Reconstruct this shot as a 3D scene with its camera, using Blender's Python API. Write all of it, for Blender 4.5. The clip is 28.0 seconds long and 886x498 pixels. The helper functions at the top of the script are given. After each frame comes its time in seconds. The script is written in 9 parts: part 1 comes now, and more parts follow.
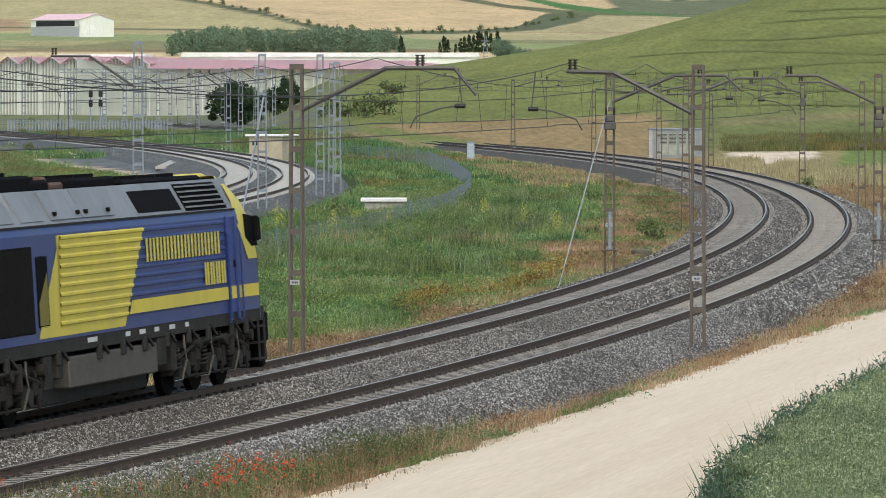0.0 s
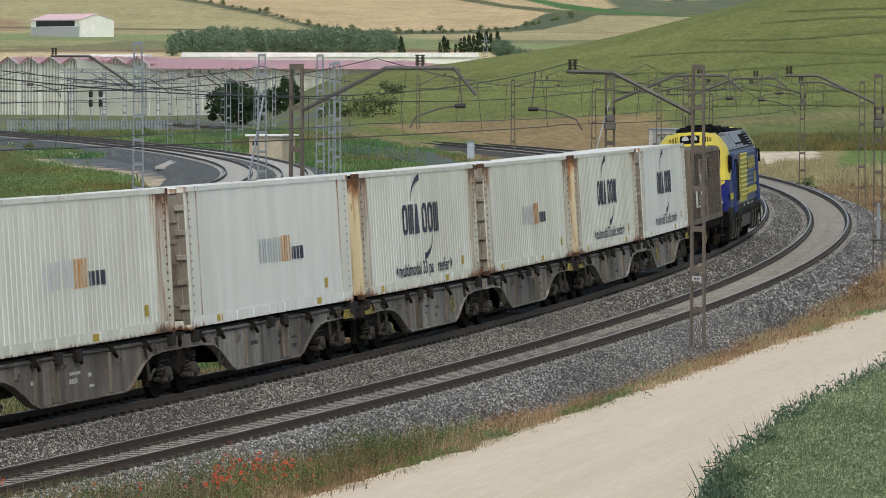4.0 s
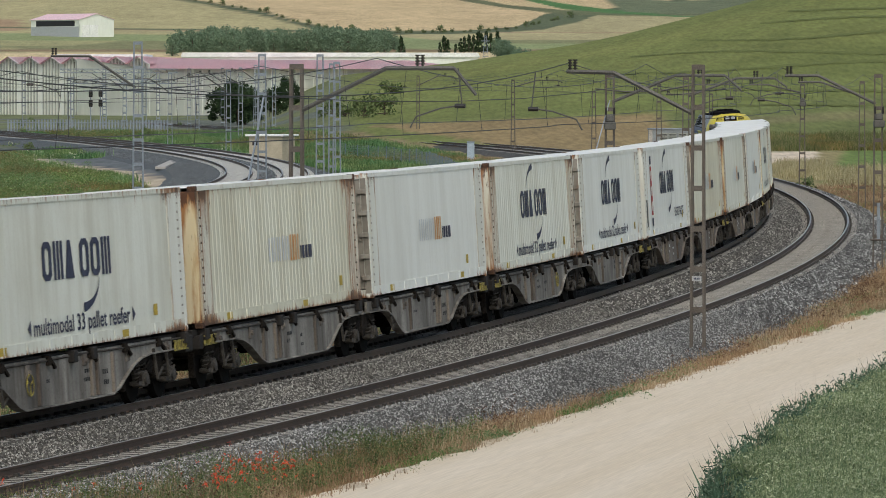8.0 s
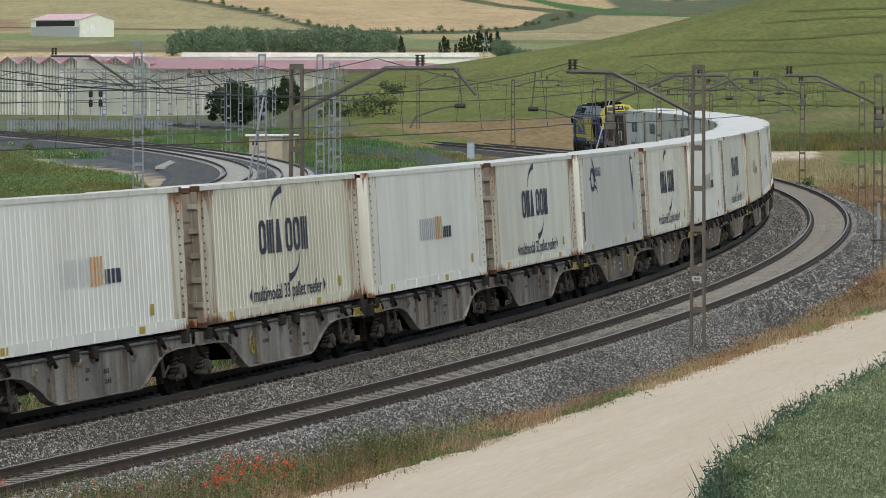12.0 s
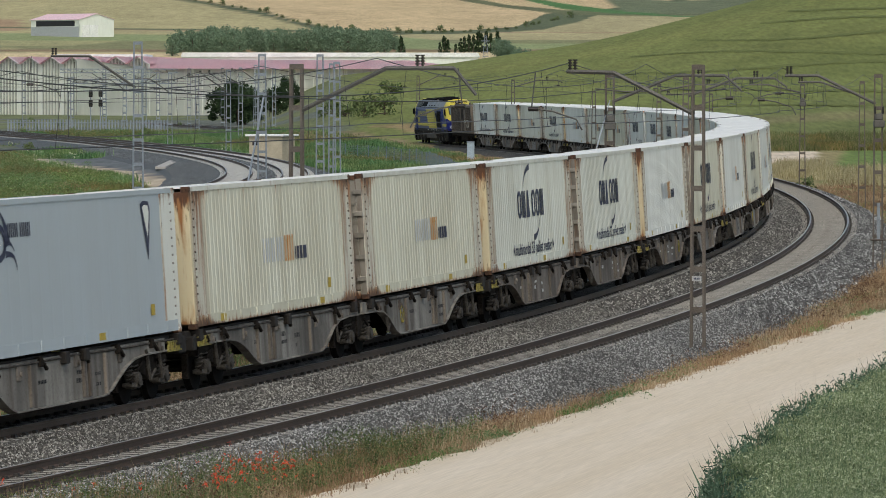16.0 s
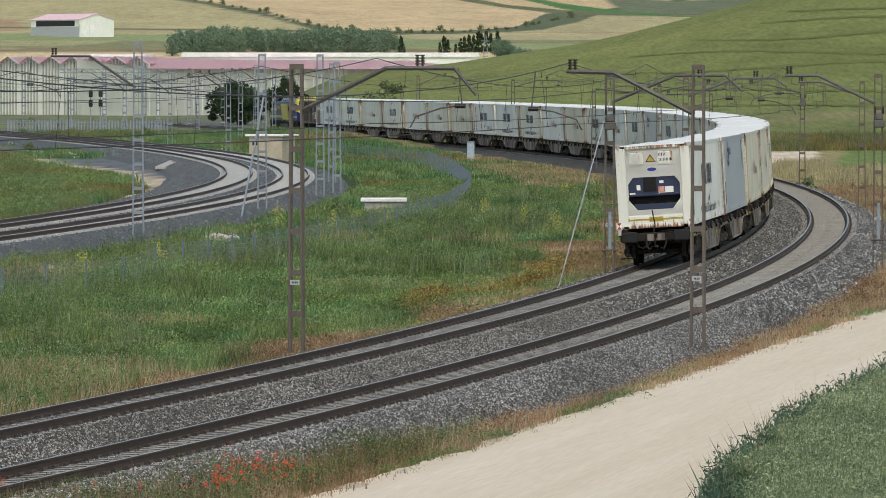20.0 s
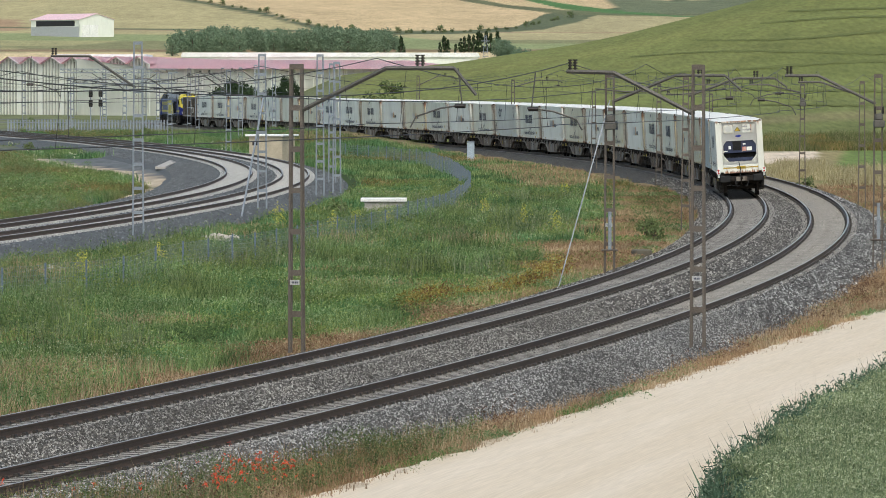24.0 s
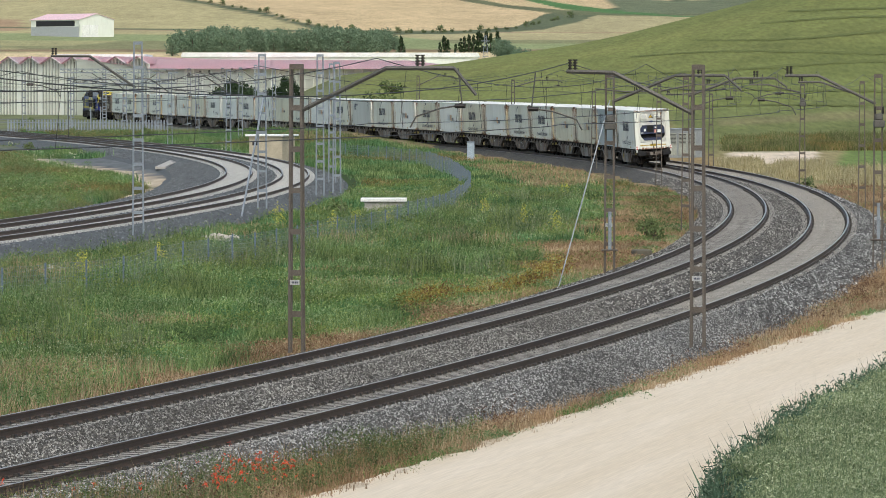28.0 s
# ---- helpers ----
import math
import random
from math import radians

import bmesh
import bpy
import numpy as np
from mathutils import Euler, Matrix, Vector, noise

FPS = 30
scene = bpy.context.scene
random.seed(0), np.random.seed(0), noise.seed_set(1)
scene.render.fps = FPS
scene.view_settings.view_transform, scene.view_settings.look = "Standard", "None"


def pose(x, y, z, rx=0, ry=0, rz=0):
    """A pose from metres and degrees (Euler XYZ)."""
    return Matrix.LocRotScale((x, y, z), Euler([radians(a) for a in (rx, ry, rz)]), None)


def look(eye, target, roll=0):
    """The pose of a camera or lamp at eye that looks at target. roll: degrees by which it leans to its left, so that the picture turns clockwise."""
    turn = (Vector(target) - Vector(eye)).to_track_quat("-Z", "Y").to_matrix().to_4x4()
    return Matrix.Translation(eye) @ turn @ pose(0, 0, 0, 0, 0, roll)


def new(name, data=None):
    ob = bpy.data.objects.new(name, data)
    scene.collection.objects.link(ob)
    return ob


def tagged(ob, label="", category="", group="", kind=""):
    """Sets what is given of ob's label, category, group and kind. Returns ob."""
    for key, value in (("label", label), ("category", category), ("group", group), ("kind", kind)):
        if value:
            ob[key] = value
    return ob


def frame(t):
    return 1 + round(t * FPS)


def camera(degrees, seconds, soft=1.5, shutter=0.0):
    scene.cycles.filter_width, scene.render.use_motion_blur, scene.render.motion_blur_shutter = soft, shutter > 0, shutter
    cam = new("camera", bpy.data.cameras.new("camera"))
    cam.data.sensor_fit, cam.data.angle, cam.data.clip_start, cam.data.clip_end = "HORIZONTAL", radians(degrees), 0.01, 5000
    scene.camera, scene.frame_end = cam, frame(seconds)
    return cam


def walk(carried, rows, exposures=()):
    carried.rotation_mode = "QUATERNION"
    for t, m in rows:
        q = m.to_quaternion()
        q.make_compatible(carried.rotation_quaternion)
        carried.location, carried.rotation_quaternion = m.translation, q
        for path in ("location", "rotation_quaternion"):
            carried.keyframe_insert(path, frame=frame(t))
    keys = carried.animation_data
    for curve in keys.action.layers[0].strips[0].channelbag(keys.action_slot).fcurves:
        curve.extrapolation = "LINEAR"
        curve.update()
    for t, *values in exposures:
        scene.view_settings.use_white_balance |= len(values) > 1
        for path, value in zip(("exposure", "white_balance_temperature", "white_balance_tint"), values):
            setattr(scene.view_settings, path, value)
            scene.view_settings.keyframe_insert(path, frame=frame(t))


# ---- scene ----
import collections

# ------------------------------------------------------------------ camera
EYE = (0.0, 0.0, 6.47)
PITCH = 1.904
cam = camera(9.826, 28.0, 0.7, 0.08)
VIEW = pose(*EYE, 90 - PITCH, 0, 0) @ pose(0, 0, 0, 0, 0, 0.043)
# the film's own exposure sinks a little while the pale train fills the view
walk(cam, [(0.0, VIEW), (28.0, VIEW)], exposures=[(t, e, 6700, 3) for t, e in ((0.0, 0.46), (1.5, 0.46), (3.5, 0.24), (7.0, 0.09), (16.5, 0.07), (20.0, 0.24), (24.0, 0.43), (28.0, 0.45))])

# ------------------------------------------------------------------ light
SUN_EL, SUN_AZ = 50.0, 173.0        # degrees, azimuth clockwise from +y
world = bpy.data.worlds.new("overcast_sky")
scene.world = world
world.use_nodes = True
wn = world.node_tree.nodes
sky = wn.new("ShaderNodeTexSky")
sky.sky_type = "NISHITA"
sky.sun_disc = False
sky.sun_elevation, sky.sun_rotation = radians(SUN_EL), radians(SUN_AZ)
sky.air_density, sky.dust_density, sky.ozone_density = 1.0, 6.0, 0.6
sky.altitude = 800
wn["Background"].inputs["Strength"].default_value = 0.15
world.node_tree.links.new(sky.outputs[0], wn["Background"].inputs["Color"])
sun = new("sun", bpy.data.lights.new("sun", "SUN"))
sun.data.energy, sun.data.angle, sun.data.color = 0.85, radians(30), (1.0, 0.97, 0.93)
_e, _a = radians(SUN_EL), radians(SUN_AZ)
sun.matrix_world = look((0, 0, 60), (-math.sin(_a) * math.cos(_e), -math.cos(_a) * math.cos(_e), 60 - math.sin(_e)))

# ------------------------------------------------------------------ materials
MATS = {}


def mat(name, color, rough=0.8, metal=0.0, vary=0.25, scale=3.0, grain=60.0, bump=0.0, second=None, amount=0.5,
        spec=0.4, rand=0.0, squash=(1, 1, 1), fine=0.35):
    """A surface with a base colour, stains at a coarse scale, grain at a fine one and relief."""
    if name in MATS:
        return MATS[name]
    m = bpy.data.materials.new(name)
    m.use_nodes = True
    nt = m.node_tree
    n, l = nt.nodes, nt.links
    b = n["Principled BSDF"]
    b.inputs["Roughness"].default_value, b.inputs["Metallic"].default_value = rough, metal
    b.inputs["Specular IOR Level"].default_value = spec
    geo = n.new("ShaderNodeTexCoord")
    mp = n.new("ShaderNodeMapping")
    mp.inputs["Scale"].default_value = squash
    l.new(geo.outputs["Object"], mp.inputs["Vector"])
    big, small = n.new("ShaderNodeTexNoise"), n.new("ShaderNodeTexNoise")
    big.inputs["Scale"].default_value, small.inputs["Scale"].default_value = scale, grain
    big.inputs["Detail"].default_value, small.inputs["Detail"].default_value = 5, 3
    big.inputs["Roughness"].default_value = 0.65
    for t in (big, small):
        l.new(mp.outputs[0], t.inputs["Vector"])
    r1 = n.new("ShaderNodeMapRange")
    r1.inputs["From Min"].default_value, r1.inputs["From Max"].default_value = 0.38, 0.66
    l.new(big.outputs["Fac"], r1.inputs["Value"])
    mix = n.new("ShaderNodeMixRGB")
    mix.inputs["Color1"].default_value = (*color, 1)
    other = second or tuple(c * (1 - vary * 1.6) for c in color)
    mix.inputs["Color2"].default_value = (*other, 1)
    k = n.new("ShaderNodeMath")
    k.operation = "MULTIPLY"
    k.inputs[1].default_value = amount
    l.new(r1.outputs[0], k.inputs[0])
    l.new(k.outputs[0], mix.inputs["Fac"])
    hs = n.new("ShaderNodeHueSaturation")
    r2 = n.new("ShaderNodeMapRange")
    r2.inputs["From Min"].default_value, r2.inputs["From Max"].default_value = 0.3, 0.7
    r2.inputs["To Min"].default_value, r2.inputs["To Max"].default_value = 1 - fine, 1 + fine
    l.new(small.outputs["Fac"], r2.inputs["Value"])
    val = r2.outputs[0]
    if rand:
        oi = n.new("ShaderNodeObjectInfo")
        r3 = n.new("ShaderNodeMapRange")
        r3.inputs["To Min"].default_value, r3.inputs["To Max"].default_value = 1 - rand, 1 + rand
        l.new(oi.outputs["Random"], r3.inputs["Value"])
        mu = n.new("ShaderNodeMath")
        mu.operation = "MULTIPLY"
        l.new(val, mu.inputs[0])
        l.new(r3.outputs[0], mu.inputs[1])
        val = mu.outputs[0]
    l.new(val, hs.inputs["Value"])
    l.new(mix.outputs[0], hs.inputs["Color"])
    l.new(hs.outputs[0], b.inputs["Base Color"])
    if bump:
        bp = n.new("ShaderNodeBump")
        bp.inputs["Strength"].default_value, bp.inputs["Distance"].default_value = 0.7, bump
        l.new(small.outputs["Fac"], bp.inputs["Height"])
        l.new(bp.outputs[0], b.inputs["Normal"])
    MATS[name] = m
    return m


def island_mat(name, a, b2, rough=0.9, rand=0.35, spec=0.2, c=None, alt=None):
    """For stuff of many small pieces: each piece takes its own shade between two or three colours."""
    if name in MATS:
        return MATS[name]
    m = bpy.data.materials.new(name)
    m.use_nodes = True
    n, l = m.node_tree.nodes, m.node_tree.links
    b = n["Principled BSDF"]
    b.inputs["Roughness"].default_value, b.inputs["Specular IOR Level"].default_value = rough, spec
    g = n.new("ShaderNodeNewGeometry")
    ramp = n.new("ShaderNodeValToRGB")
    ramp.color_ramp.elements[0].color, ramp.color_ramp.elements[1].color = (*a, 1), (*(c or b2), 1)
    if c:
        e = ramp.color_ramp.elements.new(0.55)
        e.color = (*b2, 1)
    l.new(g.outputs["Random Per Island"], ramp.inputs["Fac"])
    tc, no, mp = n.new("ShaderNodeTexCoord"), n.new("ShaderNodeTexNoise"), n.new("ShaderNodeMapping")
    no.inputs["Scale"].default_value, no.inputs["Detail"].default_value = 0.45, 4
    mp.inputs["Scale"].default_value = (1, 0.28, 1)
    l.new(tc.outputs["Object"], mp.inputs["Vector"])
    l.new(mp.outputs[0], no.inputs["Vector"])
    shade = ramp.outputs[0]
    if alt:                                    # whole patches of another growth
        n2, r2, mx, tint = n.new("ShaderNodeTexNoise"), n.new("ShaderNodeMapRange"), n.new("ShaderNodeMixRGB"), n.new("ShaderNodeMixRGB")
        n2.inputs["Scale"].default_value, n2.inputs["Detail"].default_value = 0.26, 3
        mv = n.new("ShaderNodeVectorMath")
        mv.inputs[1].default_value = (37.0, 11.0, 5.0)
        l.new(mp.outputs[0], mv.inputs[0])
        l.new(mv.outputs[0], n2.inputs["Vector"])
        r2.inputs["From Min"].default_value, r2.inputs["From Max"].default_value = 0.46, 0.58
        l.new(n2.outputs["Fac"], r2.inputs["Value"])
        tint.blend_type, tint.inputs["Fac"].default_value = "MULTIPLY", 1.0
        l.new(shade, tint.inputs["Color1"])
        tint.inputs["Color2"].default_value = (*alt, 1)
        l.new(r2.outputs[0], mx.inputs["Fac"])
        l.new(shade, mx.inputs["Color1"])
        l.new(tint.outputs[0], mx.inputs["Color2"])
        shade = mx.outputs[0]
    r = n.new("ShaderNodeMapRange")
    r.inputs["From Min"].default_value, r.inputs["From Max"].default_value = 0.3, 0.7
    r.inputs["To Min"].default_value, r.inputs["To Max"].default_value = 1 - rand, 1 + rand
    l.new(no.outputs["Fac"], r.inputs["Value"])
    hs = n.new("ShaderNodeHueSaturation")
    l.new(r.outputs[0], hs.inputs["Value"])
    l.new(shade, hs.inputs["Color"])
    l.new(hs.outputs[0], b.inputs["Base Color"])
    MATS[name] = m
    return m


# ------------------------------------------------------------------ mesh helpers
def mesh_of(name, verts, faces, material=None, smooth=False):
    me = bpy.data.meshes.new(name)
    me.from_pydata(verts, [], faces)
    if material:
        me.materials.append(material)
    if smooth:
        me.polygons.foreach_set("use_smooth", [True] * len(me.polygons))
    me.update()
    return me


def part(name, bm, material, parent=None, label="", m=None):
    """Links a bmesh (or a finished mesh) as one mesh object under a thing or part."""
    if isinstance(bm, bmesh.types.BMesh):
        me = bpy.data.meshes.new(name)
        bm.to_mesh(me)
        bm.free()
        me.materials.append(material)
    else:
        me = bm
        if material and not me.materials:
            me.materials.append(material)
    ob = new(name, me)
    if parent:
        ob.parent = parent
    if m is not None:
        ob.matrix_basis = m
    if label:
        ob["label"] = label
    return ob


def thing(name, m, label, category, group="", kind=""):
    ob = new(name)
    ob.empty_display_size = 0.3
    ob.matrix_basis = m
    return tagged(ob, label, category, group, kind)


def bm_box(bm, x0, x1, y0, y1, z0, z1, bevel=0.0):
    vs = [bm.verts.new(p) for p in ((x0, y0, z0), (x1, y0, z0), (x1, y1, z0), (x0, y1, z0),
                                    (x0, y0, z1), (x1, y0, z1), (x1, y1, z1), (x0, y1, z1))]
    fs = [bm.faces.new([vs[i] for i in f]) for f in
          ((3, 2, 1, 0), (4, 5, 6, 7), (0, 1, 5, 4), (1, 2, 6, 5), (2, 3, 7, 6), (3, 0, 4, 7))]
    if bevel:
        es = {e for f in fs for e in f.edges}
        bmesh.ops.bevel(bm, geom=list(es), offset=bevel, segments=1, affect="EDGES", profile=0.5)
    return vs


def box(x0, x1, y0, y1, z0, z1, bevel=0.0):
    bm = bmesh.new()
    bm_box(bm, x0, x1, y0, y1, z0, z1, bevel)
    return bm


def bm_bar(bm, a, b, w, h=None):
    """A square bar from a to b."""
    a, b = Vector(a), Vector(b)
    h = h or w
    d = (b - a).normalized()
    up = Vector((0, 0, 1)) if abs(d.z) < 0.9 else Vector((1, 0, 0))
    s = d.cross(up).normalized() * w / 2
    t = s.cross(d).normalized() * h / 2
    q = [bm.verts.new(p + i * s + j * t) for p in (a, b) for i, j in ((-1, -1), (1, -1), (1, 1), (-1, 1))]
    for f in ((3, 2, 1, 0), (4, 5, 6, 7), (0, 1, 5, 4), (1, 2, 6, 5), (2, 3, 7, 6), (3, 0, 4, 7)):
        bm.faces.new([q[i] for i in f])


def bm_tube(bm, pts, r, n=6, closed=True):
    pts = [Vector(p) for p in pts]
    rs = r if isinstance(r, (list, tuple)) else [r] * len(pts)
    rings = []
    for i, p in enumerate(pts):
        d = (pts[min(i + 1, len(pts) - 1)] - pts[max(i - 1, 0)]).normalized()
        up = Vector((0, 0, 1)) if abs(d.z) < 0.9 else Vector((1, 0, 0))
        s = d.cross(up).normalized()
        t = s.cross(d).normalized()
        rings.append([bm.verts.new(p + rs[i] * (s * math.cos(k * 2 * math.pi / n) + t * math.sin(k * 2 * math.pi / n))) for k in range(n)])
    for a, b in zip(rings, rings[1:]):
        for k in range(n):
            bm.faces.new((a[k], a[(k + 1) % n], b[(k + 1) % n], b[k]))
    if closed:
        bm.faces.new(rings[0][::-1])
        bm.faces.new(rings[-1])


def bm_disc(bm, c, axis, r, h, n=16, r2=None):
    """A solid drum round the axis ('x', 'y' or 'z'), centred on c."""
    v = {"x": Vector((1, 0, 0)), "y": Vector((0, 1, 0)), "z": Vector((0, 0, 1))}[axis]
    bm_tube(bm, [Vector(c) - v * h / 2, Vector(c) + v * h / 2], [r, r if r2 is None else r2], n)


def bm_extrude_profile(bm, prof, y0, y1):
    """A profile in x and z, drawn out from y0 to y1."""
    a = [bm.verts.new((x, y0, z)) for x, z in prof]
    b = [bm.verts.new((x, y1, z)) for x, z in prof]
    n = len(prof)
    for i in range(n):
        bm.faces.new((a[i], a[(i + 1) % n], b[(i + 1) % n], b[i]))
    bm.faces.new(a[::-1])
    bm.faces.new(b)
    bmesh.ops.recalc_face_normals(bm, faces=bm.faces)


# ------------------------------------------------------------------ the lines
class Line:
    """A railway line in plan: start, heading and curvature along its length; left is positive."""

    def __init__(self, x0, y0, heading, knots, curv, cant_knots, cants, grade=0.0, z0=0.0):
        self.s = np.arange(knots[0], knots[-1] + 1, 2.0)
        k = np.interp(self.s, knots, curv)
        th = heading + np.cumsum(k) * 2
        th -= np.interp(0, self.s, th) - heading
        x, y = np.cumsum(np.cos(th)) * 2, np.cumsum(np.sin(th)) * 2
        self.x, self.y, self.th = x + x0 - np.interp(0, self.s, x), y + y0 - np.interp(0, self.s, y), th
        self.ck, self.cv, self.grade, self.z0 = cant_knots, cants, grade, z0

    def at(self, s):
        return (float(np.interp(s, self.s, self.x)), float(np.interp(s, self.s, self.y)), float(np.interp(s, self.s, self.th)))

    def cant(self, s):
        return float(np.interp(s, self.ck, self.cv))

    def frame_at(self, s, side=0.0, drop=0.0):
        """The pose at s, x forward, y left, z up, on the plane of the rail heads of the track whose centre lies to the left by side."""
        x, y, th = self.at(s)
        c = self.cant(s)
        z = self.z0 + self.grade * s + 0.87 * math.sin(c) + drop
        return Matrix.Translation((x - math.sin(th) * side, y + math.cos(th) * side, z)) @ Matrix.Rotation(th, 4, "Z") @ Matrix.Rotation(-c, 4, "X")

    def level(self, s, lat, z):
        x, y, th = self.at(s)
        return Vector((x - math.sin(th) * lat, y + math.cos(th) * lat, self.z0 + self.grade * s + z))

    def nearest(self, X, Y):
        """s and left offset of many points of the plan."""
        shape = X.shape
        X, Y = X.ravel(), Y.ravel()
        best, si = np.full(X.size, 1e18), np.zeros(X.size, int)
        for i in range(0, self.s.size, 4):
            d = (X - self.x[i]) ** 2 + (Y - self.y[i]) ** 2
            m = d < best
            best[m], si[m] = d[m], i
        th = self.th[si]
        dx, dy = X - self.x[si], Y - self.y[si]
        return (self.s[si] + dx * np.cos(th) + dy * np.sin(th)).reshape(shape), (-dx * np.sin(th) + dy * np.cos(th)).reshape(shape)


MAIN = Line(-13.641, 75.304, 1.29508, [-490, -120, -60, 60, 120, 180, 240, 300, 360, 430, 520, 620, 740, 1000],
            [.0009, .0014, .00169, .00128, .00104, .00099, .00089, .00097, .00085, .00049, .00015, -.00002, -.00003, -.00002],
            [-60, 420, 580], [.0606, .0606, 0.0], -0.00015)
GAP = 3.873          # between the centres of the two tracks
NEAR_DROP = -0.113   # the nearer track lies a little lower
BRANCH = Line(-28.389, 166.836, 1.38891, [-60, 60, 120, 180, 240, 300, 380, 460, 700],
              [.00078, .00106, .00134, .00145, .00113, .00075, .00036, -.00002, -.0004], [-60, 700], [.02, .02], 0.0, 0.13)
BGAP = 3.77
SPEED = 26.033       # metres a second, the train

# ------------------------------------------------------------------ the ground
def smooth(t):
    t = np.clip(t, 0, 1)
    return t * t * (3 - 2 * t)


_lattice = np.random.RandomState(7).rand(64, 64)


def value_noise(X, Y, cell):
    u, v = X / cell, Y / cell
    i, j = np.floor(u).astype(int), np.floor(v).astype(int)
    a, b = smooth(u - i), smooth(v - j)
    g = lambda p, q: _lattice[p % 64, q % 64]
    return (g(i, j) * (1 - a) + g(i + 1, j) * a) * (1 - b) + (g(i, j + 1) * (1 - a) + g(i + 1, j + 1) * a) * b


ROAD_X = lambda Y: np.interp(Y, [-100, 60, 84, 98, 113.5, 130, 158, 200, 260, 400], [-14, -7.6, -2.8, 0.5, 3.9, 7.4, 13.6, 26, 48, 110])
LOOP = lambda Y: np.interp(Y, [230, 290, 330, 360, 405, 430, 480], [3.2, 3.3, 3.9, 5.0, 8.2, 10.5, 12.0])     # width of the gravel inside the branch line's bend
FAR_D = [0, 1330, 1400, 1700, 2100, 2600, 3200, 4600]
FAR_Z = [0, 0, 12.3, 20.1, 30.5, 45.8, 66, 110]
HILL_X = [-34, -26, -19, 2, 25, 33, 43, 58, 120, 260]
HILL_H = [0, 4, 7, 9.2, 12.7, 14.4, 16.9, 20.8, 36, 60]


def ground_z(X, Y):
    """The height of the land."""
    X, Y = np.asarray(X, float), np.asarray(Y, float)
    z = np.interp(Y, FAR_D, FAR_Z) + (value_noise(X, Y, 260) - 0.5) * 4 * smooth((Y - 1450) / 500)
    rise = np.interp(X * 950 / np.clip(Y, 700, 1400), HILL_X, HILL_H) + 0.3
    z = z + rise * smooth((Y - 440) / 520) * (1 - smooth((Y - 970) / 330))
    s, lat = MAIN.nearest(X, Y)
    off = np.abs(lat + GAP / 2)
    local = -0.75 + 0.25 * (value_noise(X, Y, 9) - 0.5) + 0.15 * (value_noise(X + 50, Y, 3) - 0.5)
    # the dirt road lies a little higher than the ditch
    rx = ROAD_X(Y)
    on = smooth((X - rx + 0.5) / 1.0) * smooth((Y - 20) / 40)
    local = local * (1 - on) + (-0.42 + 0.012 * (value_noise(X, Y, 1.5) - 0.5)) * on
    near = (1 - smooth((Y - 560) / 260))
    # ground in the bend of the branch line comes up to its ballast
    sb, lb = BRANCH.nearest(X, Y)
    bed = 1 - smooth((np.abs(lb + BGAP / 2) - 4.5) / 5)
    local = local * (1 - bed) + (-0.55) * bed
    return z + local * near - 0.35 * (1 - near) * (1 - smooth((Y - 900) / 200))


def grid_lines(parts_):
    out = []
    for a, b, st in parts_:
        out += list(np.arange(a, b, st))
    return np.array(out)


gx = grid_lines([(-2600, -400, 200), (-400, -180, 20), (-180, -60, 4), (-60, -16, 1.5), (-16, 46, 0.8), (46, 70, 2), (70, 200, 4), (200, 420, 20), (420, 2700, 200)])
gy = grid_lines([(-400, 40, 40), (40, 76, 3), (76, 170, 0.8), (170, 480, 2), (480, 1300, 8), (1300, 2800, 16), (2800, 4700, 100)])
GX, GY = np.meshgrid(gx, gy)
GZ = ground_z(GX, GY)

# land use: colour of the soil or crop, by place, with haze mixed in far off
CROP = np.zeros(GX.shape + (3,))
nz = value_noise(GX, GY, 40)
wob = (value_noise(GX + 300, GY, 120) - 0.5)
CROP[:] = (0.17, 0.20, 0.055)


def paint(mask, col):
    m = np.clip(mask, 0, 1)[..., None]
    CROP[:] = CROP * (1 - m) + np.array(col) * m


# far fields: bands between hedges, given by distance at several x
def band(xs, lo, hi, col, soft=12):
    xs = np.array(xs, float)
    d0, d1 = np.interp(GX * 2000 / np.maximum(GY, 500), xs, lo), np.interp(GX * 2000 / np.maximum(GY, 500), xs, hi)
    paint(smooth((GY - d0) / soft + 0.5) * smooth((d1 - GY) / soft + 0.5), col)
# base stubble and cereals
band([-260, 267], [1391, 1391], [4595, 4595], (0.36, 0.31, 0.15), 30)
band([-260, -128, -104, -92, -84, -67, -54, -40, -18, 10, 30, 47, 61, 91, 135], [4270, 3322, 2615, 2460, 2350, 2209, 2018, 1882, 1857, 1882, 1947, 2157, 2291, 2528, 3184], [4595, 4595, 4595, 4595, 4595, 4595, 4595, 4595, 4595, 4595, 4595, 4595, 4595, 4595, 4595], (0.5, 0.37, 0.19), 12)
band([-260, -106, -62, -32], [1730, 1648, 1688, 1774], [2600, 2600, 2144, 1820], (0.37, 0.32, 0.15), 30)
band([-260, -164, -126, -106, -100], [1396, 1396, 1396, 1396, 1396], [1688, 1730, 1648, 1629, 1556], (0.31, 0.29, 0.13), 12)
band([-172, -150, -132, -119, -106], [1514, 1451, 1458, 1474, 1489], [1539, 1522, 1574, 1648, 1648], (0.2, 0.2, 0.09), 12)
band([-260, -172, -164, -163, -163], [1808, 1808, 1808, 1832, 1857], [2144, 2119, 2094, 1869, 1869], (0.33, 0.22, 0.12), 12)
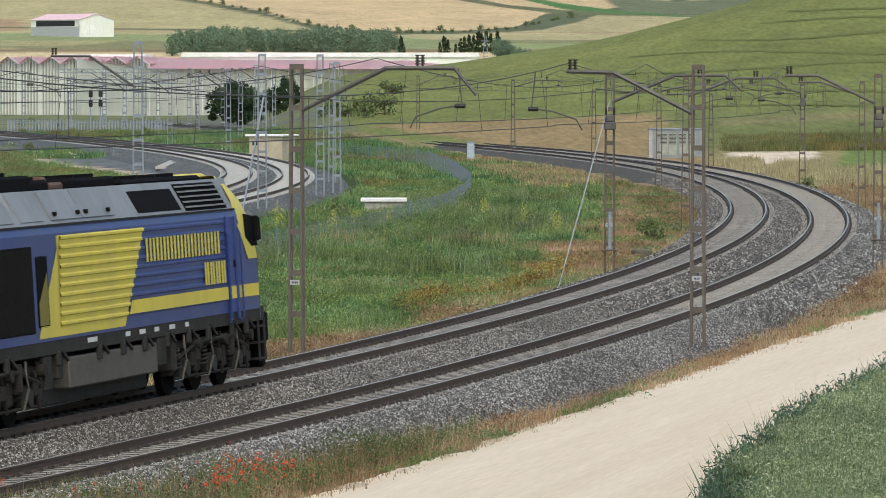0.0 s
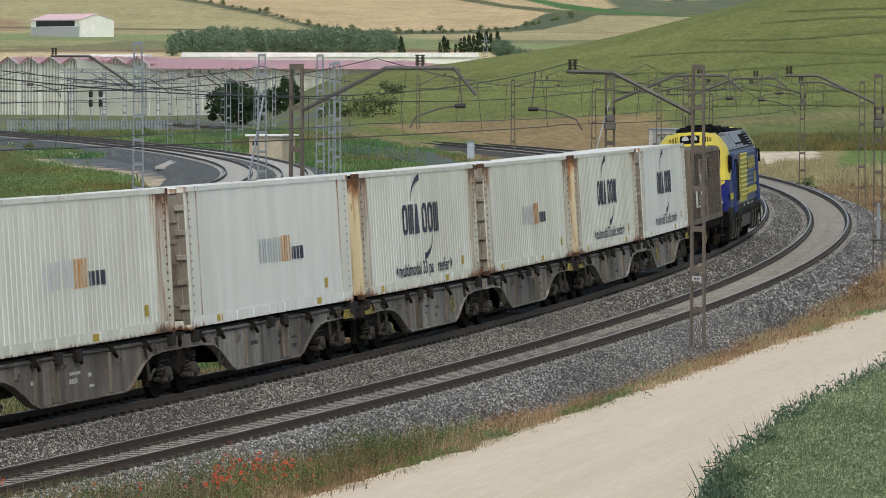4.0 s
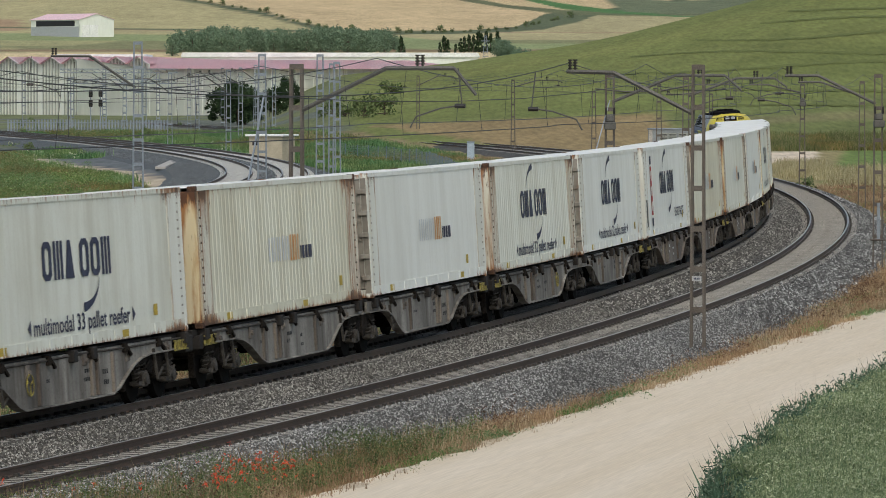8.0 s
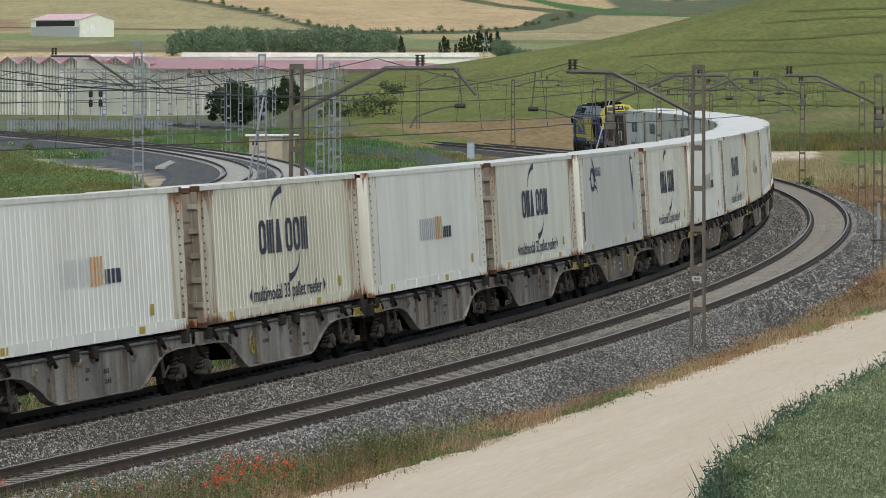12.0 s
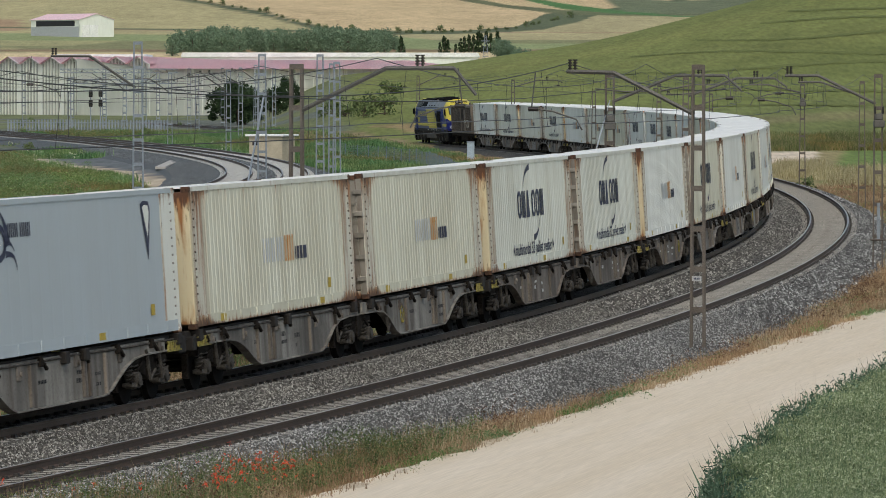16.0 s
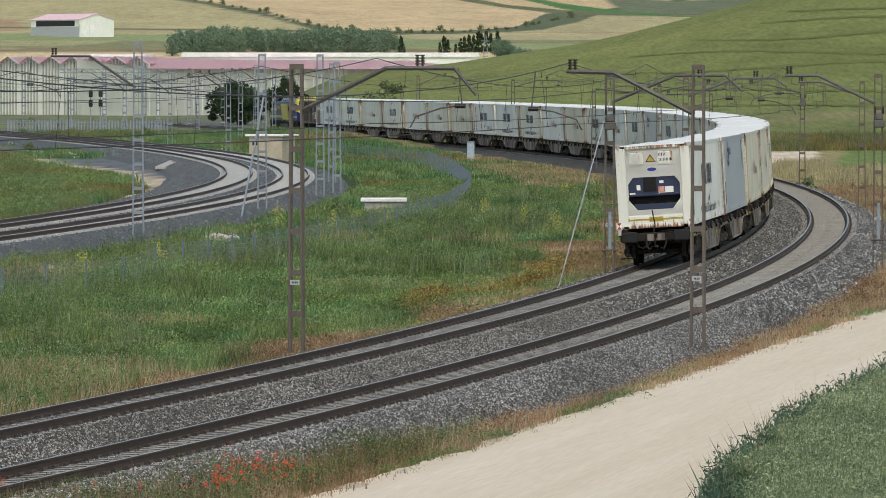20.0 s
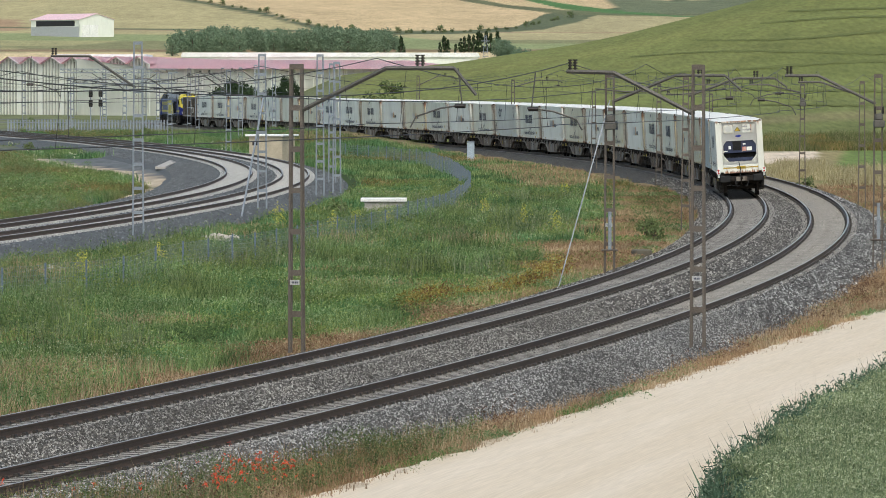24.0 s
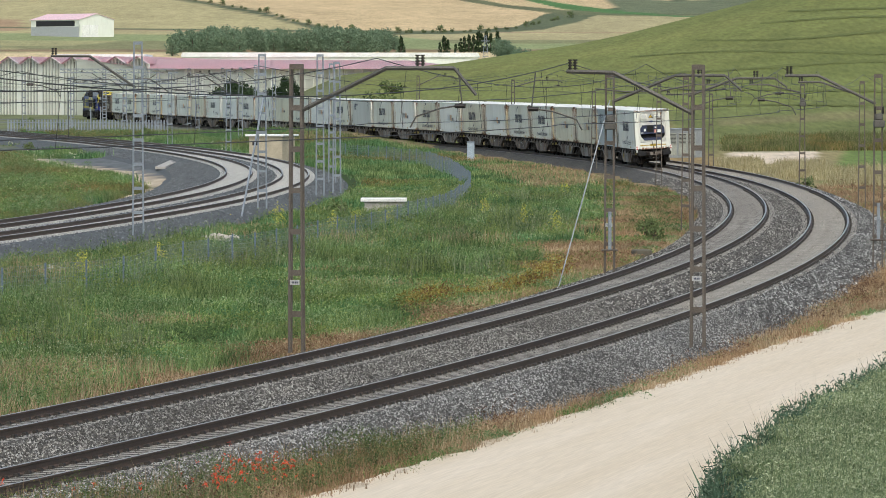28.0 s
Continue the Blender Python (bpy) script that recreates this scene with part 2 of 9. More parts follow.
band([-40, -27, -18, -5, 4, 10], [1610, 1522, 1509, 1489, 1499, 1505], [1752, 1738, 1730, 1648, 1574, 1574], (0.23, 0.27, 0.11), 12)
band([-32, 17], [1451, 1458], [1489, 1489], (0.22, 0.15, 0.08), 12)
band([-32, 25], [1391, 1391], [1443, 1451], (0.52, 0.41, 0.22), 12)
band([-260, -128, -104, -92, -84, -67, -54, -40, -18, 10, 30, 47, 61, 91, 135], [4083, 3208, 2546, 2396, 2291, 2157, 1961, 1832, 1808, 1832, 1894, 2107, 2236, 2460, 3094], [4370, 3382, 2647, 2494, 2381, 2236, 2048, 1907, 1882, 1907, 1975, 2182, 2320, 2564, 3236], (0.085, 0.1, 0.05), 6)
band([25, 39, 47, 52, 61], [1869, 1921, 2013, 2063, 2249], [1894, 2222, 2306, 2306, 2306], (0.1, 0.12, 0.06), 10)
band([-1, 10, 25, 47, 67], [2615, 2494, 2350, 2209, 2195], [2631, 2600, 2428, 2306, 2249], (0.12, 0.13, 0.06), 8)
band([10, 30, 47, 67, 91], [3116, 2564, 2320, 2236, 2169], [3161, 2631, 2460, 2306, 2195], (0.07, 0.17, 0.045), 8)
band([47, 69, 91, 104, 122], [3138, 2277, 2222, 2249, 2460], [3161, 2600, 2511, 2548, 2600], (0.13, 0.15, 0.08), 10)
# haze put into the crop colours beyond 1300 m: paler and greyer
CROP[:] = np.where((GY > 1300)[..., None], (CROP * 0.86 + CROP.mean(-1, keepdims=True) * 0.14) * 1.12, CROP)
# the green hillside beyond the line
hill = smooth((GX + 34) / 8) * smooth((GY - 470) / 40) * (1 - smooth((GY - 1200) / 60))
paint(hill, (0.163, 0.183, 0.058))
streak = value_noise(GX * 0.25 + 900, GY + GX * 0.35, 26)
paint(hill * smooth((streak - 0.5) / 0.4) * 0.10, (0.12, 0.165, 0.045))
paint(hill * smooth((value_noise(GX * 0.2 + 77, GY * 1.3 - GX * 0.5, 20) - 0.55) / 0.3) * 0.10, (0.25, 0.25, 0.075))
paint(hill * smooth((value_noise(GX * 0.12 + 11, GY * 0.45, 9) - 0.6) / 0.2) * 0.12, (0.13, 0.17, 0.045))
for c0, c1 in ((0.42, 620), (0.30, 745), (0.52, 868), (0.36, 960)):
    paint(hill * np.exp(-((GY - c1 - (GX - 20) * c0 - 30 * (value_noise(GX * .3, GY * 0, 9) - .5)) / 7) ** 2) * .16, (0.10, 0.14, 0.04))
paint(hill * smooth((value_noise(GX * 0.3, GY * 0.8 + GX * 0.4, 60) - 0.5) / 0.3) * 0.14, (0.28, 0.26, 0.085))
paint(smooth((GX - 10) / 8) * smooth((GY - 440) / 6) * (1 - smooth((GY - 452 - 14 * nz) / 6)), (0.10, 0.14, 0.045))
# the strip along the line: dry grass, green grass, bare track
s_m, lat_m = MAIN.nearest(GX, GY)
close = (GY < 600) & (GY > 30)
jit = 1.2 * (value_noise(GX, GY, 5) - 0.5) + 0.8 * (value_noise(GX, GY, 1.7) - 0.5)
green = close & (lat_m > 3)
# ground below the green grass darkened to paint in the shadow between blades
paint(green * 1.0, (0.042, 0.068, 0.02))
paint(green * smooth((value_noise(GX + 77, GY * 0.6, 12) - 0.5) / 0.2) * 0.6, (0.075, 0.105, 0.03))
dry = smooth((3.5 + 1.9 * smooth((s_m - 22) / 25) + 2.0 * jit + 3.5 * smooth((s_m - 90) / 50) - lat_m) / 1.2)
paint((close & (lat_m > 1)) * dry, (0.25, 0.195, 0.11))
out = close & (lat_m < -GAP - 1)
paint(out * 1.0, (0.27, 0.20, 0.10))
paint(out * smooth((GX - 23) / 3) * smooth((GY - 255) / 10), (0.15, 0.17, 0.06))
paint(smooth((GX - ROAD_X(GY) + 0.1 + 0.5 * jit) / 0.4) * (GY < 200) * (GY > 30), (0.60, 0.51, 0.40))
U = GX / np.maximum(GY, 50) * 9121       # bearing
paint(smooth((U - 470) / 30) * smooth((GY - 330 + 1.5 * jit) / 6) * (1 - smooth((GY - 500) / 10)) * (lat_m < -GAP - 4), (0.26, 0.22, 0.11))
paint(smooth((U - 690 - (GY - 440) * .3) / 14) * smooth((GY - 352) / 6) * (1 - smooth((GY - 500) / 10)), (0.135, 0.185, 0.055))
paint(smooth((U - 505 - 8 * jit) / 8) * (1 - smooth((U - 655 - (GY - 440) * .2) / 4)) * smooth((GY - 414 - 3 * jit - .12 * (690 - U)) / 4) * (1 - smooth((GY - 478 - 2 * jit) / 4)), (0.60, 0.51, 0.40))
paint(smooth((U - 735) / 6) * smooth((GY - 318 - .3 * (U - 735)) / 3) * (1 - smooth((GY - 334 - .3 * (U - 735)) / 3)), (0.58, 0.50, 0.40))
paint(smooth((U - 505) / 6) * (1 - smooth((U - 690) / 6)) * smooth((GY - 480) / 3) * (1 - smooth((GY - 516) / 4)), (0.115, 0.15, 0.052))
paint(smooth((U - 480) / 10) * smooth((GY - 552) / 4) * (1 - smooth((GY - 566) / 5)) * .7, (0.22, 0.19, 0.10))
# olive grass inside the branch line's bend
s_b, lat_b = BRANCH.nearest(GX, GY)
paint((GY > 150) * (GY < 520) * (GX < -8) * smooth((lat_b - 6) / 2) * .85, (0.135, 0.135, 0.06))
# gravel plateau and sand inside the branch line's bend, and yard ground beyond it
s_b, lat_b = BRANCH.nearest(GX, GY)
inner = (GY > 150) & (GY < 520) & (GX < -8)
paint(inner * smooth((lat_b - 3) / 1) * smooth((LOOP(GY) + 3.0 + 2.2 * jit + 2.0 * smooth((GY - 325) / 40) - lat_b) / .8), (0.48, 0.40, 0.295))
paint(inner * smooth((lat_b - 3) / 1) * smooth((LOOP(GY) + 1.2 * jit - lat_b) / .8), (0.125, 0.135, 0.14))
paint((GY > 470) * (GY < 900) * (1 - smooth((U + 200) / 60)) * 0.85, (0.15, 0.165, 0.085))
paint((GY > 470) * (GY < 900) * (1 - smooth((U + 200) / 60)) * smooth((value_noise(GX * .5, GY * .4 + 9, 9) - .5) / .15) * 0.8, (0.13, 0.14, 0.135))
# wheel tracks along the dirt road
RO = GX - ROAD_X(GY)
for c in (1.5, 3.1, 4.4, 5.6):
    paint((GY < 200) * (GY > 40) * np.exp(-((RO - c - .25 * (value_noise(GX, GY, 14) - .5)) / .28) ** 2) * .35 * (RO < 6.5), (0.67, 0.59, 0.48))
paint((GY < 200) * (GY > 40) * (RO > .2) * (RO < 7) * smooth((value_noise(GX * 3, GY * .3, 3) - .55) / .3) * .06, (0.52, 0.44, 0.34))
paint((GY < 200) * (GY > 40) * np.exp(-((RO - .45) / .3) ** 2) * smooth((value_noise(GX * 2, GY, 2) - .35) / .2) * .6, (0.36, 0.28, 0.17))
# tramlines in the hillside crop
for c in range(14):
    ph = 34 * c - 60
    paint(hill * np.exp(-((GX - ph * .6 - (GY - 700) * .10 * math.sin(c * 1.9)) / .8) ** 2) * .22 * smooth((GY - 560) / 60), (0.10, 0.13, 0.035))
WHEAT_X = lambda Y: np.interp(Y, [30, 75.6, 83.7, 92.7, 100, 116.7, 200], [2.6, 3.9, 4.4, 5.75, 6.85, 10.2, 30])
paint(smooth((GX - WHEAT_X(GY) - 0.2) / 0.3) * (GY < 200), (0.09, 0.10, 0.04))

land = bpy.data.meshes.new("ground")
ny, nx = GX.shape
land.vertices.add(nx * ny)
land.vertices.foreach_set("co", np.stack([GX, GY, GZ], -1).astype(np.float32).ravel())
ii = (np.arange(ny - 1)[:, None] * nx + np.arange(nx - 1)).ravel()
quads = np.stack([ii, ii + 1, ii + 1 + nx, ii + nx], -1).astype(np.int32)
land.loops.add(quads.size)
land.loops.foreach_set("vertex_index", quads.ravel())
land.polygons.add(len(quads))
land.polygons.foreach_set("loop_start", np.arange(0, quads.size, 4, dtype=np.int32))
land.polygons.foreach_set("use_smooth", np.ones(len(quads), bool))
land.update()
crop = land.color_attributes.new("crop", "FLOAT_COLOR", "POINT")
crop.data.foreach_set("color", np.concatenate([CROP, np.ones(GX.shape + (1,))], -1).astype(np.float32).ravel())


def ground_material():
    m = bpy.data.materials.new("soil_and_crops")
    m.use_nodes = True
    n, l = m.node_tree.nodes, m.node_tree.links
    b = n["Principled BSDF"]
    b.inputs["Roughness"].default_value, b.inputs["Specular IOR Level"].default_value = 0.95, 0.1
    at = n.new("ShaderNodeAttribute")
    at.attribute_name = "crop"
    tc = n.new("ShaderNodeTexCoord")
    last = at.outputs["Color"]
    for scale, amp, stretch in ((0.03, 0.10, (1, 0.3, 1)), (0.25, 0.13, (1, 0.2, 1)), (1.6, 0.20, (1, 0.10, 1)), (16, 0.14, (1, 0.2, 1))):
        mp, no, r, hs = n.new("ShaderNodeMapping"), n.new("ShaderNodeTexNoise"), n.new("ShaderNodeMapRange"), n.new("ShaderNodeHueSaturation")
        mp.inputs["Scale"].default_value = stretch
        no.inputs["Scale"].default_value, no.inputs["Detail"].default_value = scale, 4
        l.new(tc.outputs["Object"], mp.inputs["Vector"])
        l.new(mp.outputs[0], no.inputs["Vector"])
        r.inputs["From Min"].default_value, r.inputs["From Max"].default_value = 0.3, 0.7
        r.inputs["To Min"].default_value, r.inputs["To Max"].default_value = 1 - amp, 1 + amp
        l.new(no.outputs["Fac"], r.inputs["Value"])
        l.new(r.outputs[0], hs.inputs["Value"])
        l.new(last, hs.inputs["Color"])
        last = hs.outputs[0]
    l.new(last, b.inputs["Base Color"])
    bp = n.new("ShaderNodeBump")
    bp.inputs["Strength"].default_value, bp.inputs["Distance"].default_value = 0.3, 0.008
    l.new(no.outputs["Fac"], bp.inputs["Height"])
    l.new(bp.outputs[0], b.inputs["Normal"])
    return m


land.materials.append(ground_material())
ground = tagged(new("ground", land), "rolling farmland with cereal fields, grass verges and a dirt road", "ground", kind="structure")


def ground_at(x, y):
    return float(ground_z(np.array([x]), np.array([y]))[0])


# ------------------------------------------------------------------ permanent way
M_BALLAST = mat("grey_crushed_ballast", (0.098, 0.095, 0.089), 0.95, vary=0.3, scale=0.7, grain=22, bump=0.05, fine=0.6, spec=0.15)
M_SANDY = mat("sandy_fouled_ballast", (0.31, 0.285, 0.245), 0.95, vary=0.3, scale=0.9, grain=26, bump=0.05, fine=0.5, spec=0.15)
M_OILY = mat("oil_stained_ballast", (0.075, 0.068, 0.061), 0.95, vary=0.3, scale=0.9, grain=26, bump=0.05, fine=0.5, spec=0.15)
M_BLUEBALLAST = mat("blue_grey_ballast", (0.105, 0.115, 0.122), 0.95, vary=0.25, scale=0.5, grain=12, bump=0.05, fine=0.35, spec=0.15)
M_WHITEBALLAST = mat("dusty_white_ballast", (0.31, 0.31, 0.295), 0.95, vary=0.35, scale=1.4, grain=9, bump=0.05, fine=0.6, spec=0.15)
M_RAIL = mat("rusty_rail_steel", (0.095, 0.062, 0.045), 0.6, 0.3, scale=2, grain=80)
M_HEAD = mat("worn_rail_head", (0.36, 0.345, 0.33), 0.4, 0.5, scale=2, grain=40, fine=0.15)
M_SLEEPER = mat("weathered_concrete_sleeper", (0.34, 0.322, 0.295), 0.9, scale=3, grain=40, rand=0.22)
M_SANDSLEEPER = mat("sandy_concrete_sleeper", (0.325, 0.305, 0.272), 0.9, scale=3, grain=40, rand=0.18)
M_PALESLEEPER = mat("dusty_white_sleeper", (0.42, 0.42, 0.405), 0.9, scale=3, grain=40, rand=0.1)
M_CLIP = mat("dark_rail_clip", (0.04, 0.035, 0.03), 0.7, 0.3)

RAIL_PROFILE = [(-.075, -.172), (.075, -.172), (.075, -.160), (.012, -.135), (.010, -.045), (.036, -.035), (.036, -.004), (.026, 0), (-.026, 0),
                (-.036, -.004), (-.036, -.035), (-.010, -.045), (-.012, -.135), (-.075, -.160)]


def sweep(line, side, drop, s0, s1, step, profile, lat0=0.0, cut=(0, None)):
    """A profile (left, up) carried along a track, in the plane of its rail heads."""
    verts, faces, n = [], [], len(profile)
    ss = np.arange(s0, s1 + step * 0.5, step)
    for s in ss:
        f = line.frame_at(s, side, drop)
        for a, z in profile:
            verts.append(f @ Vector((0, lat0 + a, z)))
    for i in range(len(ss) - 1):
        for k in range(n):
            a, b = i * n + k, i * n + (k + 1) % n
            faces.append((a, b, b + n, a + n))
    return verts, faces


def rail(parent, line, side, drop, lat, s0, s1, step=4.0):
    v, f = sweep(line, side, drop, s0, s1, step, RAIL_PROFILE, lat)
    me = mesh_of("rail", v, f, M_RAIL)
    me.materials.append(M_HEAD)
    n = len(RAIL_PROFILE)
    idx = np.arange(len(f)) % n
    me.polygons.foreach_set("material_index", ((idx >= 6) & (idx <= 8)).astype(np.int32))
    return part("rail", me, None, parent)


def ballast_bed(name, line, spans, s0, s1, step, label, sandy, base=None, pale=None, oily=()):
    """Crushed stone under the tracks: spans holds (left offset, height) across the bed."""
    verts, faces, n = [], [], len(spans)
    ss = np.arange(s0, s1, step)
    for i, s in enumerate(ss):
        for a, z, tilt in spans:
            c = line.cant(s)
            p = line.level(s, a, z + (tilt * math.sin(c)))
            p.z += 0.004 * (noise.noise((p.x * 1.3, p.y * 1.3, 0)))
            verts.append(p)
    for i in range(len(ss) - 1):
        for k in range(n - 1):
            a = i * n + k
            faces.append((a, a + n, a + n + 1, a + 1))
    me = mesh_of(name, verts, faces, base or M_BALLAST, True)
    me.materials.append(pale or M_SANDY)
    me.materials.append(M_OILY)
    col, far = np.arange(len(faces)) % (n - 1), ss[np.arange(len(faces)) // (n - 1)]
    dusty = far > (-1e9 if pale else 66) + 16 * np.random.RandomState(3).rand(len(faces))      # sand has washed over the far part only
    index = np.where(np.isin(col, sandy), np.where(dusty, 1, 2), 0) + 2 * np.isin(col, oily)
    me.polygons.foreach_set("material_index", index.astype(np.int32))
    return tagged(new(name, me), label, "ballast", kind="structure")


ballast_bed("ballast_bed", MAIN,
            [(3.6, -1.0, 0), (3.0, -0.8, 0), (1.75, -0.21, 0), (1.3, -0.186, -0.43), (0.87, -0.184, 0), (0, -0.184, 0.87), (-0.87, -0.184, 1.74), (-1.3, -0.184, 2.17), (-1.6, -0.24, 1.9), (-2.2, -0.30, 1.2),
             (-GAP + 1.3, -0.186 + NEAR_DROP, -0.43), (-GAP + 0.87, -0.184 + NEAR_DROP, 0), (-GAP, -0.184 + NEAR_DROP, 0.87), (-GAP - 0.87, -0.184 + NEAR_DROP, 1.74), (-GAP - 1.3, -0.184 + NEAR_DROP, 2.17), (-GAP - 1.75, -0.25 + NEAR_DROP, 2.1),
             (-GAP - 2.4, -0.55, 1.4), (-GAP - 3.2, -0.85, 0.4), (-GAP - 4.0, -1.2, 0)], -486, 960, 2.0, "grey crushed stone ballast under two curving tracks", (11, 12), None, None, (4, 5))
ballast_bed("branch_ballast_bed", BRANCH,
            [(6.5, -1.2, 0), (4.6, -0.6, 0), (1.0, -0.215, 0), (0, -0.215, 0), (-1.0, -0.215, 0), (-BGAP / 2, -0.26, 0), (-BGAP + 1.2, -0.22, 0), (-BGAP + 1.0, -0.215, 0), (-BGAP, -0.215, 0),
             (-BGAP - 1.0, -0.215, 0), (-BGAP - 1.9, -0.22, 0), (-BGAP - 3.2, -0.6, 0), (-BGAP - 4.5, -1.1, 0)], -58, 560, 3.0, "blue-grey crushed stone ballast of the branch line, white with dust between the rails", (2, 3, 7, 8), M_BLUEBALLAST, M_WHITEBALLAST)

tracks = []
for nm, line, side, drop, s1, lab in (("railway_track", MAIN, 0, 0, 950, "curving track with rusty rails on concrete sleepers"),
                                      ("railway_track", MAIN, -GAP, NEAR_DROP, 950, "curving track with rusty rails, beside the dirt road"),
                                      ("railway_track", BRANCH, 0, 0, 555, "branch line track with rusty rails on pale sleepers"),
                                      ("railway_track", BRANCH, -BGAP, 0, 555, "branch line track with rusty rails, beside the grass")):
    t = thing(nm, Matrix.Identity(4), lab, "railway track", "railway tracks")
    for lat in (0.87, -0.87):
        rail(t, line, side, drop, lat, -56 if line is BRANCH else -486, s1, 3.0)
    tracks.append((t, line, side, drop))


# the dirt road: a thin sheet of trodden pale gravel on the ground
def dirt_road():
    m = mat("pale_trodden_gravel", (0.62, 0.53, 0.405), 0.95, scale=0.9, grain=26, second=(0.69, 0.61, 0.50), amount=0.75, squash=(1, .035, 1), fine=0.07, spec=0.1, bump=0.004)
    turn = Matrix.Rotation(-math.atan(.215), 4, "Z")
    back = turn.inverted()
    ys = np.arange(50, 198, .6)
    verts, faces, n = [], [], 13
    lo = ROAD_X(ys) + .45 + .5 * (value_noise(ys * 0 + 3, ys, 2.3) - .5) + .35 * (value_noise(ys * 0 + 9, ys, .8) - .5)
    hi = np.minimum(ROAD_X(ys) + 12, WHEAT_X(ys) + .1)
    X = lo[:, None] + (hi - lo)[:, None] * np.linspace(0, 1, n)
    Y = np.repeat(ys[:, None], n, 1)
    Z = ground_z(X, Y) + .012
    Z[:, 0] -= .02
    for p in np.stack([X, Y, Z], -1).reshape(-1, 3):
        verts.append(back @ Vector(p))
    for i in range(len(ys) - 1):
        for k in range(n - 1):
            a = i * n + k
            faces.append((a, a + 1, a + 1 + n, a + n))
    r = new("road", mesh_of("road", verts, faces, m, True))
    r.matrix_basis = turn
    tagged(r, "pale trodden gravel farm road between railway and wheat", "road", kind="structure")


dirt_road()

# ------------------------------------------------------------------ the train (keyed in motions())
MOVING = []          # object, metres along the line at t = 0, half its bogie distance, height of its base over the rails


def pose_on_line(s, half):
    """A vehicle's pose with its bogies half before and behind s."""
    a, b = MAIN.frame_at(s + half).translation, MAIN.frame_at(s - half).translation
    th = math.atan2(a.y - b.y, a.x - b.x)
    return Matrix.Translation((a + b) / 2) @ Matrix.Rotation(th, 4, "Z") @ Matrix.Rotation(-MAIN.cant(s), 4, "X")


def streaked(name, color, rust=(0.22, 0.085, 0.025), amount=0.3, rough=0.5, dirt=(0.30, 0.27, 0.22), dirty=0.35, top=0.0, ends=0.0, foot=0.0, run=2.6):
    """Painted steel with rust runs and rain streaks that hang down, and grime."""
    if name in MATS:
        return MATS[name]
    m = bpy.data.materials.new(name)
    m.use_nodes = True
    n, l = m.node_tree.nodes, m.node_tree.links
    b = n["Principled BSDF"]
    b.inputs["Roughness"].default_value, b.inputs["Specular IOR Level"].default_value = rough, 0.35
    tc, oi = n.new("ShaderNodeTexCoord"), n.new("ShaderNodeObjectInfo")
    add = n.new("ShaderNodeVectorMath")
    add.operation = "MULTIPLY_ADD"
    add.inputs[1].default_value = (1, 1, 1)
    sh = n.new("ShaderNodeCombineXYZ")
    mu = n.new("ShaderNodeMath")
    mu.operation = "MULTIPLY"
    mu.inputs[1].default_value = 57.0
    l.new(oi.outputs["Random"], mu.inputs[0])
    l.new(mu.outputs[0], sh.inputs[0])
    l.new(tc.outputs["Object"], add.inputs[0])
    l.new(sh.outputs[0], add.inputs[2])
    base = n.new("ShaderNodeRGB")
    base.outputs[0].default_value = (*color, 1)
    last = base.outputs[0]
    for col, amt, sq, sc, lo, hi in ((dirt, dirty, (1, 1, 0.10), 1.3, 0.42, 0.75), (dirt, dirty * 0.8, (1, 1, 0.7), 0.35, 0.45, 0.75),
                                     (rust, amount, (1, 1, 0.12), run, 0.66 - amount * 0.25, 0.86 - amount * 0.25), (dirt, dirty * 0.5, (1, 1, 1), 18, 0.5, 0.8)):
        mp, no, r, mix = n.new("ShaderNodeMapping"), n.new("ShaderNodeTexNoise"), n.new("ShaderNodeMapRange"), n.new("ShaderNodeMixRGB")
        mp.inputs["Scale"].default_value = sq
        no.inputs["Scale"].default_value, no.inputs["Detail"].default_value, no.inputs["Roughness"].default_value = sc, 6, 0.65
        l.new(add.outputs[0], mp.inputs["Vector"])
        l.new(mp.outputs[0], no.inputs["Vector"])
        r.inputs["From Min"].default_value, r.inputs["From Max"].default_value = lo, hi
        r.inputs["To Max"].default_value = min(1.0, amt * 1.6)
        l.new(no.outputs["Fac"], r.inputs["Value"])
        l.new(r.outputs[0], mix.inputs["Fac"])
        l.new(last, mix.inputs["Color1"])
        mix.inputs["Color2"].default_value = (*col, 1)
        last = mix.outputs[0]
    if top or ends or foot:
        last = edge_rust(n, l, tc, add, last, top, ends, foot)
    l.new(last, b.inputs["Base Color"])
    MATS[name] = m
    return m


